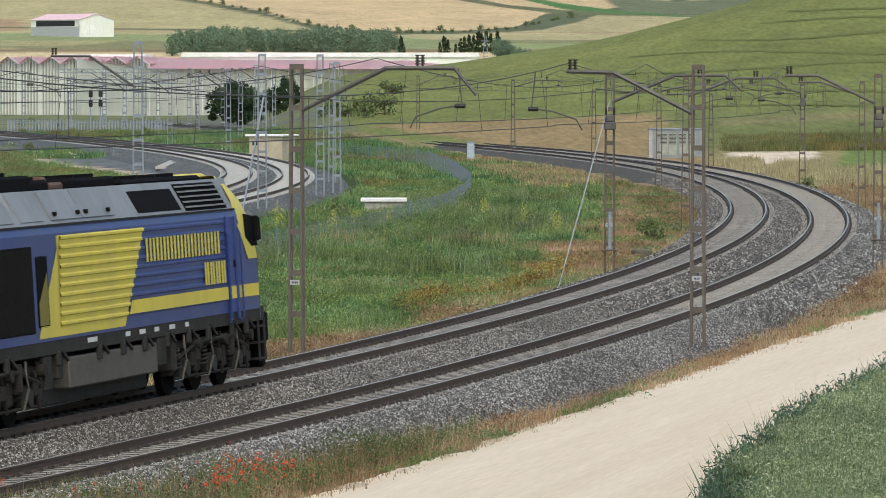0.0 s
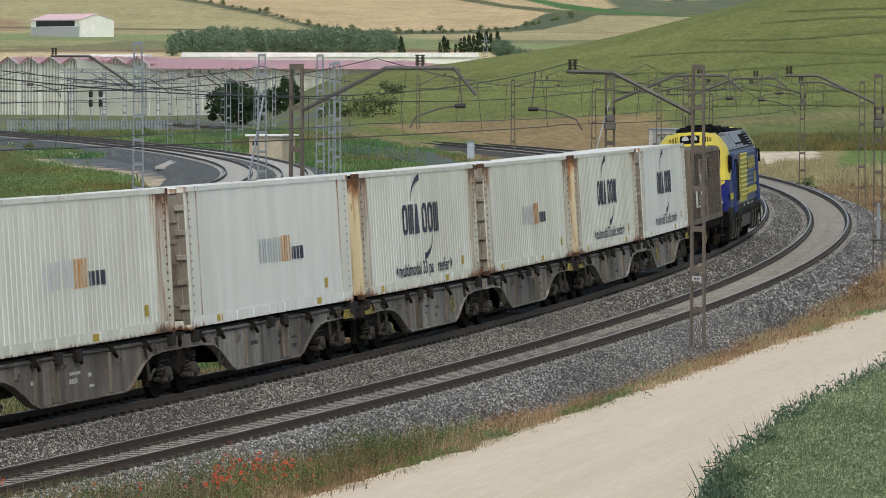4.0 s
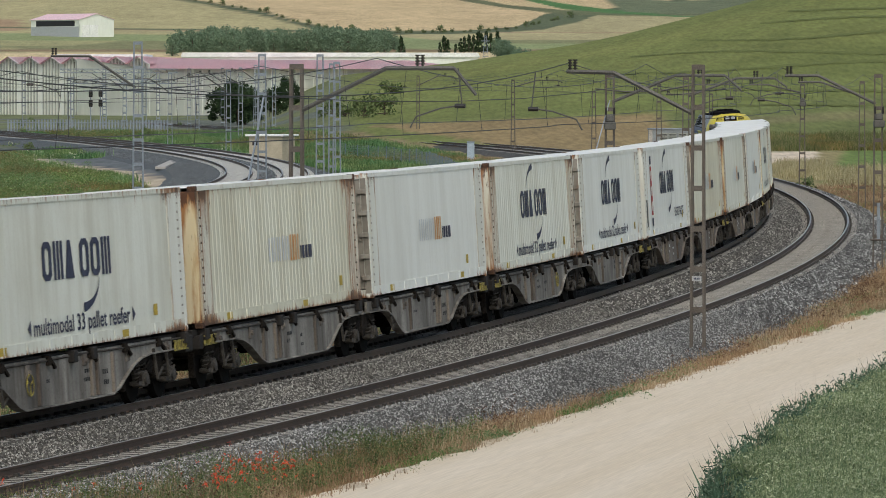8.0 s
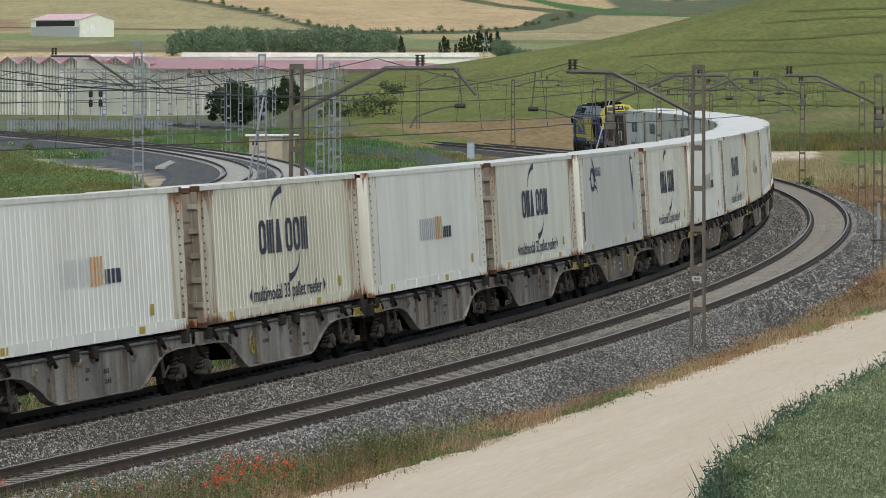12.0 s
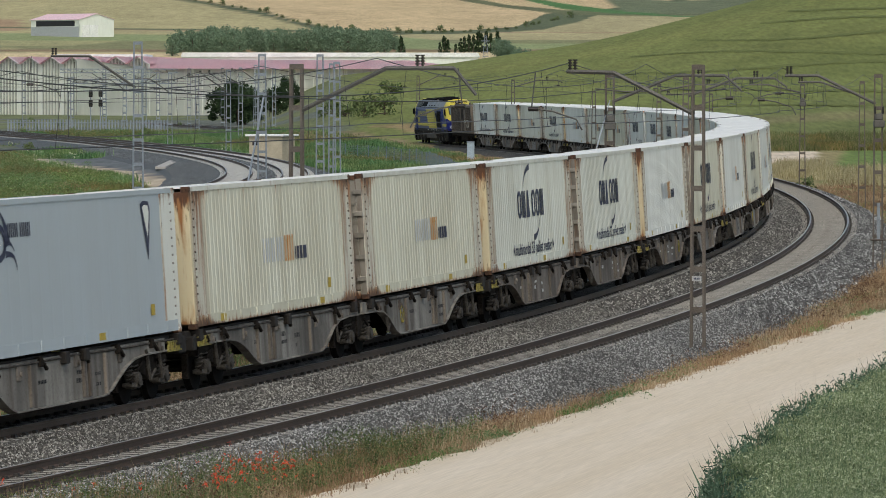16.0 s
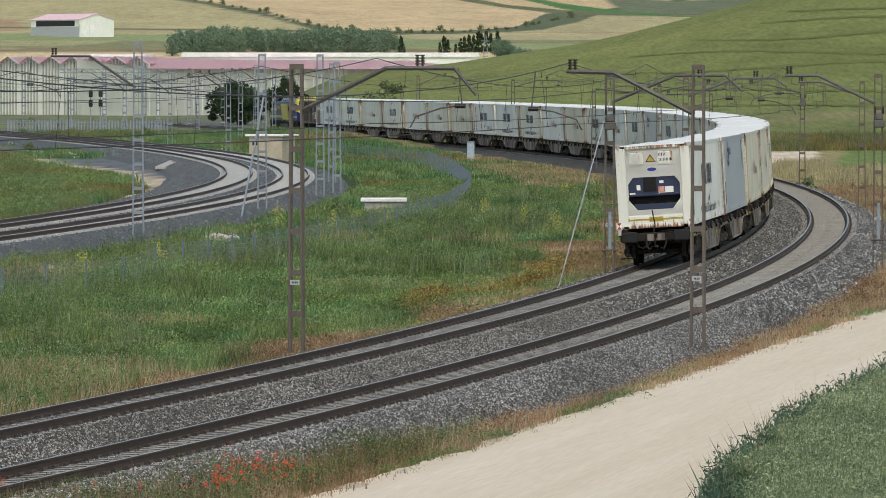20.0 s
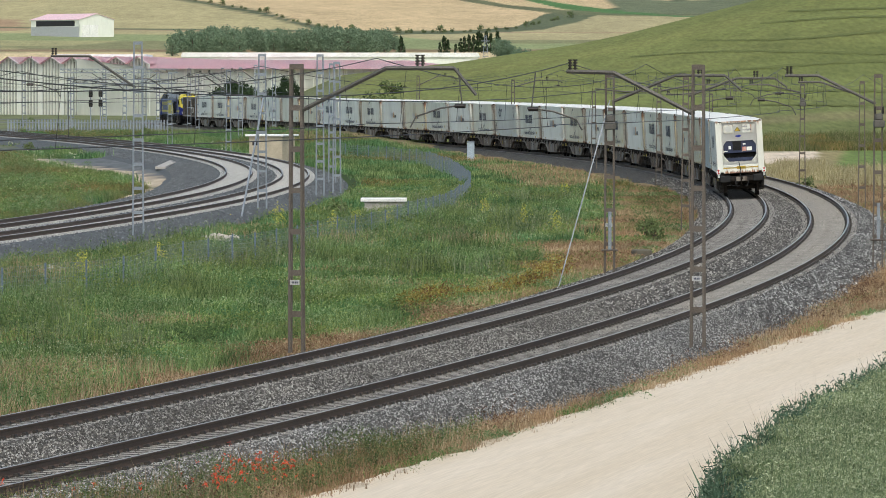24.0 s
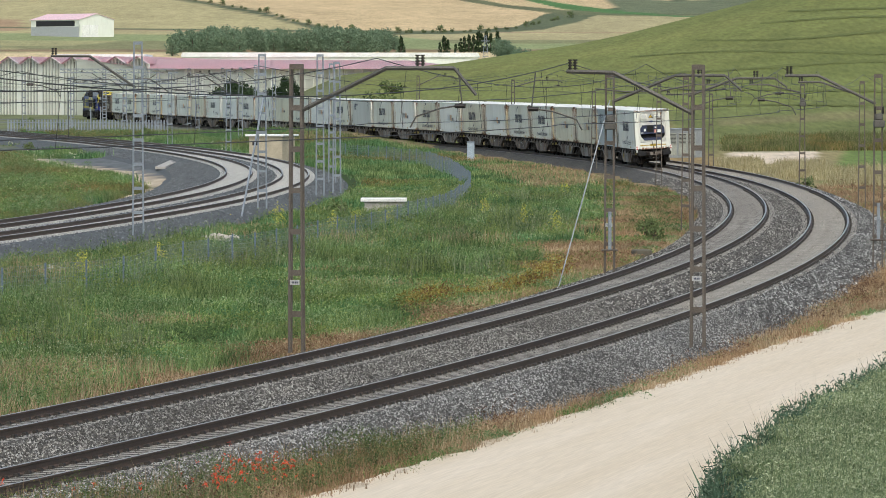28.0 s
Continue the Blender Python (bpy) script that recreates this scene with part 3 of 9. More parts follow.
def edge_rust(n, l, tc, moved, last, top, ends, foot):
    """Rust that runs down from the top edge, along the riveted ends and up from the sill, in ragged streaks."""
    def op(kind, a, b=0.0):
        nd = n.new("ShaderNodeMath")
        nd.operation = kind
        for i, v in enumerate((a, b)):
            if isinstance(v, (int, float)):
                nd.inputs[i].default_value = v
            else:
                l.new(v, nd.inputs[i])
        return nd.outputs[0]
    xyz = n.new("ShaderNodeSeparateXYZ")
    l.new(tc.outputs["Object"], xyz.inputs[0])
    boost = op("MULTIPLY", op("EXPONENT", op("DIVIDE", op("SUBTRACT", xyz.outputs[2], 2.895), 0.30)), top * 0.42)
    boost = op("ADD", boost, op("MULTIPLY", op("EXPONENT", op("DIVIDE", xyz.outputs[2], -0.16)), foot * 0.46))
    side = n.new("ShaderNodeMapRange")
    side.inputs["From Min"].default_value, side.inputs["From Max"].default_value = 5.2, 5.95
    side.inputs["To Max"].default_value = ends * 0.24
    l.new(op("ABSOLUTE", xyz.outputs[0]), side.inputs["Value"])
    boost = op("ADD", boost, side.outputs[0])
    for sc, sq, col, gain in ((7.0, 0.05, (0.30, 0.115, 0.03), 7.0), (13.0, 0.22, (0.075, 0.032, 0.018), 9.0)):
        mp, no, mix = n.new("ShaderNodeMapping"), n.new("ShaderNodeTexNoise"), n.new("ShaderNodeMixRGB")
        mp.inputs["Scale"].default_value = (1, 1, sq)
        no.inputs["Scale"].default_value, no.inputs["Detail"].default_value, no.inputs["Roughness"].default_value = sc, 5, 0.6
        l.new(moved.outputs[0], mp.inputs["Vector"])
        l.new(mp.outputs[0], no.inputs["Vector"])
        over = op("MULTIPLY", op("SUBTRACT", no.outputs["Fac"], op("SUBTRACT", 0.76 if sc < 10 else 0.84, boost)), gain)
        l.new(op("MINIMUM", op("MAXIMUM", over, 0.0), 0.9), mix.inputs["Fac"])
        l.new(last, mix.inputs["Color1"])
        mix.inputs["Color2"].default_value = (*col, 1)
        last = mix.outputs[0]
    return last


BODY = {"white": streaked("white_container_paint", (0.83, 0.85, 0.81), amount=0.03, dirty=0.20, dirt=(0.42, 0.41, 0.34), top=0.35, ends=0.45, foot=0.7),
        "pale": streaked("pale_weathered_container_paint", (0.765, 0.785, 0.715), amount=0.06, dirty=0.34, dirt=(0.42, 0.40, 0.30), top=0.65, ends=0.75, foot=1.0),
        "cream": streaked("yellowed_container_paint", (0.725, 0.72, 0.60), amount=0.08, dirty=0.38, dirt=(0.40, 0.36, 0.25), top=0.8, ends=0.95, foot=1.1),
        "grey": streaked("light_grey_container_paint", (0.60, 0.62, 0.60), amount=0.03, dirty=0.25, dirt=(0.36, 0.36, 0.33), top=0.4, ends=0.4, foot=0.5),
        "bluegrey": streaked("blue_grey_container_paint", (0.43, 0.49, 0.53), amount=0.01, dirty=0.14, dirt=(0.34, 0.36, 0.36), top=0.15, ends=0.1, foot=0.4)}
POST = {"clean": streaked("white_frame_paint", (0.76, 0.775, 0.72), amount=0.10, dirty=0.28, dirt=(0.45, 0.42, 0.33), top=0.6, ends=0.5, foot=0.8),
        "rust": streaked("rust_stained_frame_paint", (0.71, 0.70, 0.61), (0.29, 0.13, 0.05), amount=0.66, run=5.0, dirty=0.35, dirt=(0.44, 0.39, 0.28), top=0.9, ends=0.9, foot=0.9),
        "orange": streaked("orange_rusted_frame", (0.66, 0.55, 0.34), (0.33, 0.13, 0.03), amount=0.62, run=5.0, dirty=0.45, dirt=(0.60, 0.58, 0.46), top=1.5, ends=0.8, foot=0.8)}
M_ENDPANEL = streaked("end_panel_paint", (0.86, 0.865, 0.83), (0.42, 0.24, 0.08), amount=0.14, dirty=0.08, dirt=(0.52, 0.48, 0.38), top=0.6, foot=0.9, run=5.0)
M_ROOF = streaked("container_roof_paint", (0.80, 0.80, 0.77), amount=0.08, dirty=0.15)
M_TOPRAIL = streaked("rust_flecked_top_rail", (0.76, 0.77, 0.71), (0.24, 0.095, 0.03), amount=0.34, run=3.4, dirty=0.25, dirt=(0.46, 0.42, 0.32))
# shadow of the gap between containers put into the colour, besides grime and rust
M_DOOREND = streaked("shaded_grimy_door_paint", (0.30, 0.275, 0.235), (0.12, 0.06, 0.03), amount=0.5, run=4.0, dirty=0.6, dirt=(0.10, 0.085, 0.07))
M_CASTING = mat("rusty_corner_casting", (0.10, 0.05, 0.03), 0.85, 0.2, scale=8, second=(0.03, 0.02, 0.016), amount=0.7)
M_GROOVE = streaked("rusty_groove", (0.60, 0.54, 0.42), (0.20, 0.078, 0.026), amount=0.75, run=4.0, dirty=0.45, dirt=(0.20, 0.12, 0.07), top=1.2)
M_RIVET = mat("dark_rivet_heads", (0.10, 0.075, 0.055), 0.8, 0.2)
M_NAVY = mat("navy_container_lettering", (0.018, 0.022, 0.06), 0.6, fine=0.2, scale=6, second=(0.08, 0.09, 0.13), amount=0.5)
M_ORANGE = mat("orange_container_lettering", (0.62, 0.28, 0.07), 0.6, scale=4, second=(0.68, 0.55, 0.38), amount=0.8)
M_GREYLET = mat("grey_container_lettering", (0.40, 0.45, 0.50), 0.6, scale=6, second=(0.60, 0.62, 0.62), amount=0.7)
M_HINGE = streaked("grey_hinge_steel", (0.34, 0.32, 0.28), amount=0.3, dirty=0.5, dirt=(0.12, 0.10, 0.08))
M_SLOT = mat("dark_grey_slot", (0.07, 0.072, 0.072), 0.7)
M_FADED = mat("faded_blue_lettering", (0.66, 0.70, 0.73), 0.6, scale=5, second=(0.62, 0.63, 0.60), amount=0.7)
M_STICKER = mat("yellow_sticker", (0.50, 0.36, 0.05), 0.6, scale=5)
M_REDSIGN = mat("red_sign_paint", (0.45, 0.03, 0.03), 0.6)
M_REEFER = mat("dark_blue_refrigeration_casing", (0.02, 0.03, 0.075), 0.45, spec=0.5)
M_BLACK = mat("black_rubber", (0.015, 0.015, 0.016), 0.8)
M_WAGON = streaked("grey_wagon_paint", (0.31, 0.295, 0.265), (0.055, 0.035, 0.024), amount=0.6, run=1.6, rough=0.8, dirt=(0.045, 0.038, 0.032), dirty=0.8)
M_WAGON2 = streaked("brown_grimed_wagon_paint", (0.235, 0.205, 0.175), (0.05, 0.03, 0.022), amount=0.6, run=1.6, rough=0.85, dirt=(0.032, 0.026, 0.022), dirty=0.85)
M_BEAM = streaked("black_grimed_steel", (0.022, 0.019, 0.017), (0.06, 0.03, 0.018), amount=0.3, rough=0.85, dirt=(0.012, 0.01, 0.009), dirty=0.7)
M_BOGIE = mat("grimy_bogie_steel", (0.030, 0.025, 0.021), 0.95, 0.0, scale=4, grain=30, second=(0.007, 0.006, 0.005), amount=0.9, spec=0.06, fine=0.5)
M_SPRING = mat("dusty_spring_steel", (0.085, 0.078, 0.07), 0.85, 0.0, scale=5, second=(0.02, 0.017, 0.014), amount=0.8, spec=0.1)
M_WHEEL = mat("dark_wheel_steel", (0.010, 0.009, 0.0085), 0.9, 0.0, spec=0.06)
M_YELLOWPAINT = mat("yellow_wagon_paint", (0.30, 0.25, 0.05), 0.65, scale=9, second=(0.05, 0.04, 0.025), amount=0.9)

MESHES = {}


def cached(key, build, material):
    """A mesh made once for each key and material."""
    k = (key, material.name)
    if k not in MESHES:
        bm = bmesh.new()
        build(bm)
        me = bpy.data.meshes.new(str(key).split(",")[0].strip("('"))
        bm.to_mesh(me)
        bm.free()
        me.materials.append(material)
        MESHES[k] = me
    return MESHES[k]


def words(body, width, height, material):
    """Flat raised lettering, width by height, centred, in the xz plane, facing -y."""
    k = (body, width, height, material.name)
    if k not in MESHES:
        cu = bpy.data.curves.new("lettering", "FONT")
        cu.body, cu.size, cu.align_x, cu.align_y, cu.resolution_u, cu.offset = body, 1.0, "CENTER", "CENTER", 3, 0.012
        ob = new("lettering", cu)
        bpy.context.view_layer.update()
        me = bpy.data.meshes.new_from_object(ob.evaluated_get(bpy.context.evaluated_depsgraph_get()))
        bpy.data.objects.remove(ob)
        co = np.empty(len(me.vertices) * 3, np.float32)
        me.vertices.foreach_get("co", co)
        co = co.reshape(-1, 3)
        lo, hi = co.min(0), co.max(0)
        co = (co - (lo + hi) / 2) / np.maximum(hi - lo, 1e-6)
        out = np.stack([co[:, 0] * width, np.zeros(len(co)), co[:, 1] * height], -1)
        me.vertices.foreach_set("co", out.ravel())
        me.materials.clear()
        me.materials.append(material)
        me.update()
        MESHES[k] = me
    return MESHES[k]


def fluted(bm, x0, x1, z0, z1, y, depth, pitch):
    """A side wall of upright flutes; y is its outer face."""
    sgn = 1 if y > 0 else -1
    pts, x = [], x0
    while x < x1 - 1e-3:
        for dx, d in ((0, 0), (0.80, 0), (0.86, depth), (0.95, depth)):
            if x + dx * pitch < x1:
                pts.append((x + dx * pitch, y - sgn * d))
        x += pitch
    pts.append((x1, y))
    lo = [bm.verts.new((a, b, z0)) for a, b in pts]
    hi = [bm.verts.new((a, b, z1)) for a, b in pts]
    for i in range(len(pts) - 1):
        q = (lo[i], lo[i + 1], hi[i + 1], hi[i])
        bm.faces.new(q if sgn < 0 else q[::-1])


L2, W2, HT = 6.858, 1.28, 2.895     # half length, half width, height of the containers


def swoosh(bm, p0, c, p2, w):
    """A crescent stroke from a thin end p0 to a blunt end p2, bent towards c."""
    n = 10
    rows = []
    for i in range(n + 1):
        t = i / n
        q = [(1 - t) ** 2 * p0[j] + 2 * t * (1 - t) * c[j] + t * t * p2[j] for j in (0, 1)]
        d = [2 * (1 - t) * (c[j] - p0[j]) + 2 * t * (p2[j] - c[j]) for j in (0, 1)]
        k = (0.012 + w * t ** 1.3) / math.hypot(*d)
        rows.append([bm.verts.new((q[0] - s * d[1] * k, 0, q[1] + s * d[0] * k)) for s in (-1, 1)])
    for a, b in zip(rows, rows[1:]):
        bm.faces.new((a[0], b[0], b[1], a[1]))


def blocks(bm, x0, z0, widths, h, gap, slant=0.0):
    """A row of plain upright strokes."""
    x = x0
    for w in widths:
        if w > 0:
            v = [bm.verts.new(p) for p in ((x, 0, z0), (x + w, 0, z0), (x + w + slant, 0, z0 + h), (x + slant, 0, z0 + h))]
            bm.faces.new(v)
            x += w + gap
        else:
            x -= w


def ring(bm, cx, cz, rx, rz, w):
    """A flat oval ring."""
    n = 14
    a = [bm.verts.new((cx + rx * math.cos(i * math.tau / n), 0, cz + rz * math.sin(i * math.tau / n))) for i in range(n)]
    b = [bm.verts.new((cx + (rx - w) * math.cos(i * math.tau / n), 0, cz + (rz - w) * math.sin(i * math.tau / n))) for i in range(n)]
    for i in range(n):
        j = (i + 1) % n
        bm.faces.new((a[i], a[j], b[j], b[i]))


def mark_shapes(bm, x0, z0, w, h, gap, st):
    """A row of six plain shapes, narrow rings, bars and wedges, in two groups of three."""
    x = x0
    for i, kind in enumerate("rbwrrb"):
        if i == 3:
            x += gap * 2.2
        if kind == "r":
            o = [(.25, 0), (.75, 0), (1, .14), (1, .86), (.75, 1), (.25, 1), (0, .86), (0, .14)]
            k, m = st / w, st / h * .7
            n = [(.5 + (a - .5) * (1 - 2 * k), .5 + (b - .5) * (1 - 2 * m)) for a, b in o]
            p = [[bm.verts.new((x + a * w, 0, z0 + b * h)) for a, b in q] for q in (o, n)]
            for j in range(8):
                bm.faces.new((p[0][j], p[0][(j + 1) % 8], p[1][(j + 1) % 8], p[1][j]))
        elif kind == "b":
            for a, b in ((0, st * .85), ((w - st * .8) / 2, (w + st * .8) / 2), (w - st * .85, w)):
                bm.faces.new([bm.verts.new(p) for p in ((x + a, 0, z0), (x + b, 0, z0), (x + b, 0, z0 + h), (x + a, 0, z0 + h))])
        else:
            bm.faces.new([bm.verts.new((x + u * w, 0, z0 + v * h)) for u, v in ((.02, 0), (.98, 0), (.66, 1), (.34, 1))])
        x += w + gap


def glyph_bars(bm, x0, z0, n, w, h, gap, stroke):
    """A row of plain shapes the size of large characters: pairs of upright bars, no writing."""
    x = x0
    for i in range(n):
        if n == 6 and i == 3:
            x += gap * 2.2
        for a, b in ((0, stroke), (w - stroke, w)):
            v = [bm.verts.new(p) for p in ((x + a, 0, z0), (x + b, 0, z0), (x + b, 0, z0 + h), (x + a, 0, z0 + h))]
            bm.faces.new(v)
        x += w + gap


LIVERY = [  # from the locomotive back: kind of marking, pallets, body, ribbed, posts
    ("big", "33", "white", 0, "clean"), ("big", "33", "pale", 1, "orange"), ("small", "faded", "pale", 1, "rust"), ("big", "33", "pale", 1, "orange"),
    ("small", "fresh", "white", 0, "clean"), ("small", "faded", "pale", 1, "orange"), ("small", "faded", "cream", 1, "rust"), ("tall", "33", "white", 0, "clean"),
    ("big", "32", "white", 0, "clean"), ("big", "32", "pale", 1, "rust"), ("small", "faded", "white", 0, "clean"), ("small", "faded", "cream", 1, "orange"),
    ("big", "33", "pale", 0, "clean"), ("small", "fresh", "white", 1, "clean"), ("big", "32", "pale", 1, "rust"), ("badge", "", "grey", 0, "clean"),
    ("big", "32", "pale", 0, "rust"), ("small", "fresh", "white", 0, "clean"), ("big", "33", "cream", 1, "rust"), ("small", "faded", "white", 1, "rust"),
    ("big", "33", "cream", 1, "rust"), ("small", "faded", "white", 1, "orange"), ("big", "32", "pale", 1, "rust"), ("big", "33", "pale", 1, "orange"),
    ("small", "faded", "cream", 1, "rust"), ("small", "faded", "cream", 1, "orange"), ("badge", "", "bluegrey", 0, "clean"), ("big", "33", "white", 1, "clean")]
BODY_WORD = {"white": "white", "pale": "off-white", "cream": "yellowed", "grey": "light grey", "bluegrey": "blue-grey"}
POST_WORD = {"clean": "clean posts", "rust": "rust-stained posts", "orange": "orange rusted posts"}
MARK_WORD = {"big": "large dark blue marking", "small": "small orange marking", "tall": "blue and red markings", "badge": "dark blue badges"}


def container(k):
    """A 45 foot refrigerated container; its base is at z = 0. The rear of even ones is the machine end, of odd ones the doors."""
    mark, num, body, ribbed, posts = LIVERY[k - 1]
    mb, mp = BODY[body], POST[posts]
    c = thing("shipping_container", Matrix.Identity(4), "%s container with %s and %s" % (BODY_WORD[body], MARK_WORD[mark], POST_WORD[posts]),
              "shipping container", "containers on the train")
    rear_doors = k % 2 == 1
    back, fore = (-1, 1)
    mach = 1 if rear_doors else -1          # end of the machine
    # long walls between the end frames
    x0, x1 = (-L2 + 0.92, L2 - 0.97) if rear_doors else (-L2 + 0.97, L2 - 0.92)
    for sgn, nm in ((-1, "side_wall"), (1, "side_wall")):
        key = ("side_wall", sgn, ribbed, rear_doors)
        part("side_wall", cached(key, lambda bm: fluted(bm, x0, x1, 0.27, HT - 0.09, sgn * (W2 - 0.012), 0.009 if ribbed else 0.003, 0.29 if ribbed else 0.6), mb), None, c)
        part("bottom_rail", cached(("bottom_rail", sgn), lambda bm: [bm_box(bm, -L2 + .2, L2 - .2, min(sgn * W2, sgn * (W2 - .1)), max(sgn * W2, sgn * (W2 - .1)), 0.05, 0.27)]
                                   + [bm_box(bm, x, x + 0.05, min(sgn * (W2 + .012), sgn * W2), max(sgn * (W2 + .012), sgn * W2), 0.06, 0.25) for x in np.arange(-L2 + .9, L2 - .5, 1.32)], mb), None, c)
        part("top_rail", cached(("top_rail", sgn), lambda bm: bm_box(bm, -L2 + .2, L2 - .2, min(sgn * (W2 + .004), sgn * (W2 - .08)), max(sgn * (W2 + .004), sgn * (W2 - .08)), HT - .1, HT - .005), mb if posts == "clean" else M_TOPRAIL), None, c)
        for e in (-1, 1):
            wide = 0.92 if e == mach else 0.87
            pm = mp if (e == -1 or posts == "rust") else POST["clean" if posts == "clean" else "rust"]
            po = part("corner_post", cached(("corner_post", sgn, e, e == mach), lambda bm: post(bm, sgn, e, e == mach), pm), None, c).data
            if e != mach and len(po.materials) == 1:      # the end faces beside the doors take the same painted shade and grime
                po.materials.append(M_DOOREND)
                for p in po.polygons:
                    p.material_index = int(abs(p.normal.x) > .9)
            panel = part("riveted_panel", cached(("riveted_panel", sgn, e, wide), lambda bm: bm_box(bm, *sorted((e * (L2 - .16), e * (L2 - wide))), *sorted((sgn * (W2 - .004), sgn * (W2 - .05))), .2, HT - .08), POST["rust" if posts != "clean" else "clean"]), None, c)
            part("groove", cached(("groove", sgn, e, wide), lambda bm: [bm_box(bm, *sorted((e * (L2 - wide + .03), e * (L2 - wide - .06))), *sorted((sgn * (W2 - .002), sgn * (W2 - .06))), .2, HT - .1)] + ([bm_box(bm, *sorted((e * (L2 - .20), e * (L2 - .26))), *sorted((sgn * (W2 - .001), sgn * (W2 - .02))), .2, HT - .1)] if e < 0 else []), M_GROOVE if posts != "clean" else POST["rust"]), None, panel)
            part("rivet_row", cached(("rivet_row", sgn, e, e == mach), lambda bm: rivets(bm, sgn, e, wide), M_RIVET if posts != "clean" else M_HINGE), None, panel)["kind"] = "stuff"
            for z in (0.0, HT - .12):
                part("corner_casting", cached(("corner_casting", sgn, e, z), lambda bm: bm_box(bm, min(e * (L2 + .004), e * (L2 - .18)), max(e * (L2 + .004), e * (L2 - .18)), min(sgn * (W2 + .008), sgn * (W2 - .16)), max(sgn * (W2 + .008), sgn * (W2 - .16)), z, z + .12, 0.012), M_CASTING if posts != "clean" else mp), None, c)
    part("roof_panel", cached(("roof_panel",), lambda bm: roof(bm), M_ROOF), None, c)
    part("floor_pan", cached(("floor_pan",), lambda bm: [bm_box(bm, -L2 + .2, L2 - .2, -W2 + .1, W2 - .1, .12, .2)] + [bm_box(bm, x, x + .08, -W2 + .1, W2 - .1, .03, .12) for x in np.arange(-L2 + .5, L2 - .5, 1.2)], M_WAGON2), None, c)
    door_end(c, -mach, mp, mb)
    machine_end(c, mach, mb, mp, k == 28)
    marks(c, k, mark, num)
    return c


def post(bm, sgn, e, mach):
    y0, y1 = sorted((sgn * W2, sgn * (W2 - (0.33 if mach else 0.16))))
    bm_box(bm, *sorted((e * L2, e * (L2 - 0.16))), y0, y1, 0.1, HT - 0.1, 0.015)


def rivets(bm, sgn, e, wide):
    yy = sorted((sgn * (W2 + .008), sgn * (W2 - .02)))
    for x in (e * (L2 - .30),):
        for z in np.arange(0.35, HT - 0.15, 0.17):
            bm_box(bm, x - .036, x + .036, yy[0], yy[1], z, z + 0.042)


def roof(bm):
    """One pressed sheet with shallow ribs across."""
    n, pts = 28, []
    for i in range(n):
        a, st = -L2 + .15 + i * (2 * L2 - .3) / n, (2 * L2 - .3) / n
        pts += [(a, HT - .03), (a + st * .06, HT - .012), (a + st * .88, HT - .012), (a + st * .94, HT - .03)]
    pts.append((L2 - .15, HT - .03))
    r = [[bm.verts.new((x, y, z)) for x, z in pts] for y in (-W2 + .04, W2 - .04)]
    for i in range(len(pts) - 1):
        bm.faces.new((r[0][i], r[0][i + 1], r[1][i + 1], r[1][i]))


def door_end(c, e, mp, mb):
    for sgn in (-1, 1):
        y0, y1 = sorted((sgn * 0.02, sgn * (W2 - 0.14)))
        x0, x1 = sorted((e * (L2 - .02), e * (L2 - .12)))
        d = part("door", cached(("door", e, sgn), lambda bm: [bm_box(bm, x0, x1, y0, y1, .22, HT - .14, .02)] + [bm_box(bm, *sorted((e * (L2 + .01), e * (L2 - .03))), y0 + .05, y1 - .05, z, z + .06) for z in np.arange(.5, 2.6, .42)], M_DOOREND), None, c)
        part("locking_bar", cached(("locking_bar", e, sgn), lambda bm: [bm_tube(bm, [(e * (L2 + .02), sgn * y, .2), (e * (L2 + .02), sgn * y, HT - .15)], .022, 6) for y in (.3, .75)], M_HINGE), None, d)
        for z in (.42, .92, 1.42, 1.92, 2.42):
            part("hinge", cached(("hinge", e, sgn, z), lambda bm: bm_box(bm, *sorted((e * (L2 + .05), e * (L2 - .02))), *sorted((sgn * (W2 - .01), sgn * (W2 - .22))), z, z + .11, .01), M_HINGE), None, d)
    for nm, z0, z1 in (("door_sill", .02, .2), ("door_header", HT - .13, HT - .03)):
        part(nm, cached((nm, e), lambda bm: bm_box(bm, *sorted((e * L2, e * (L2 - .14))), -W2 + .17, W2 - .17, z0, z1), mp), None, c)


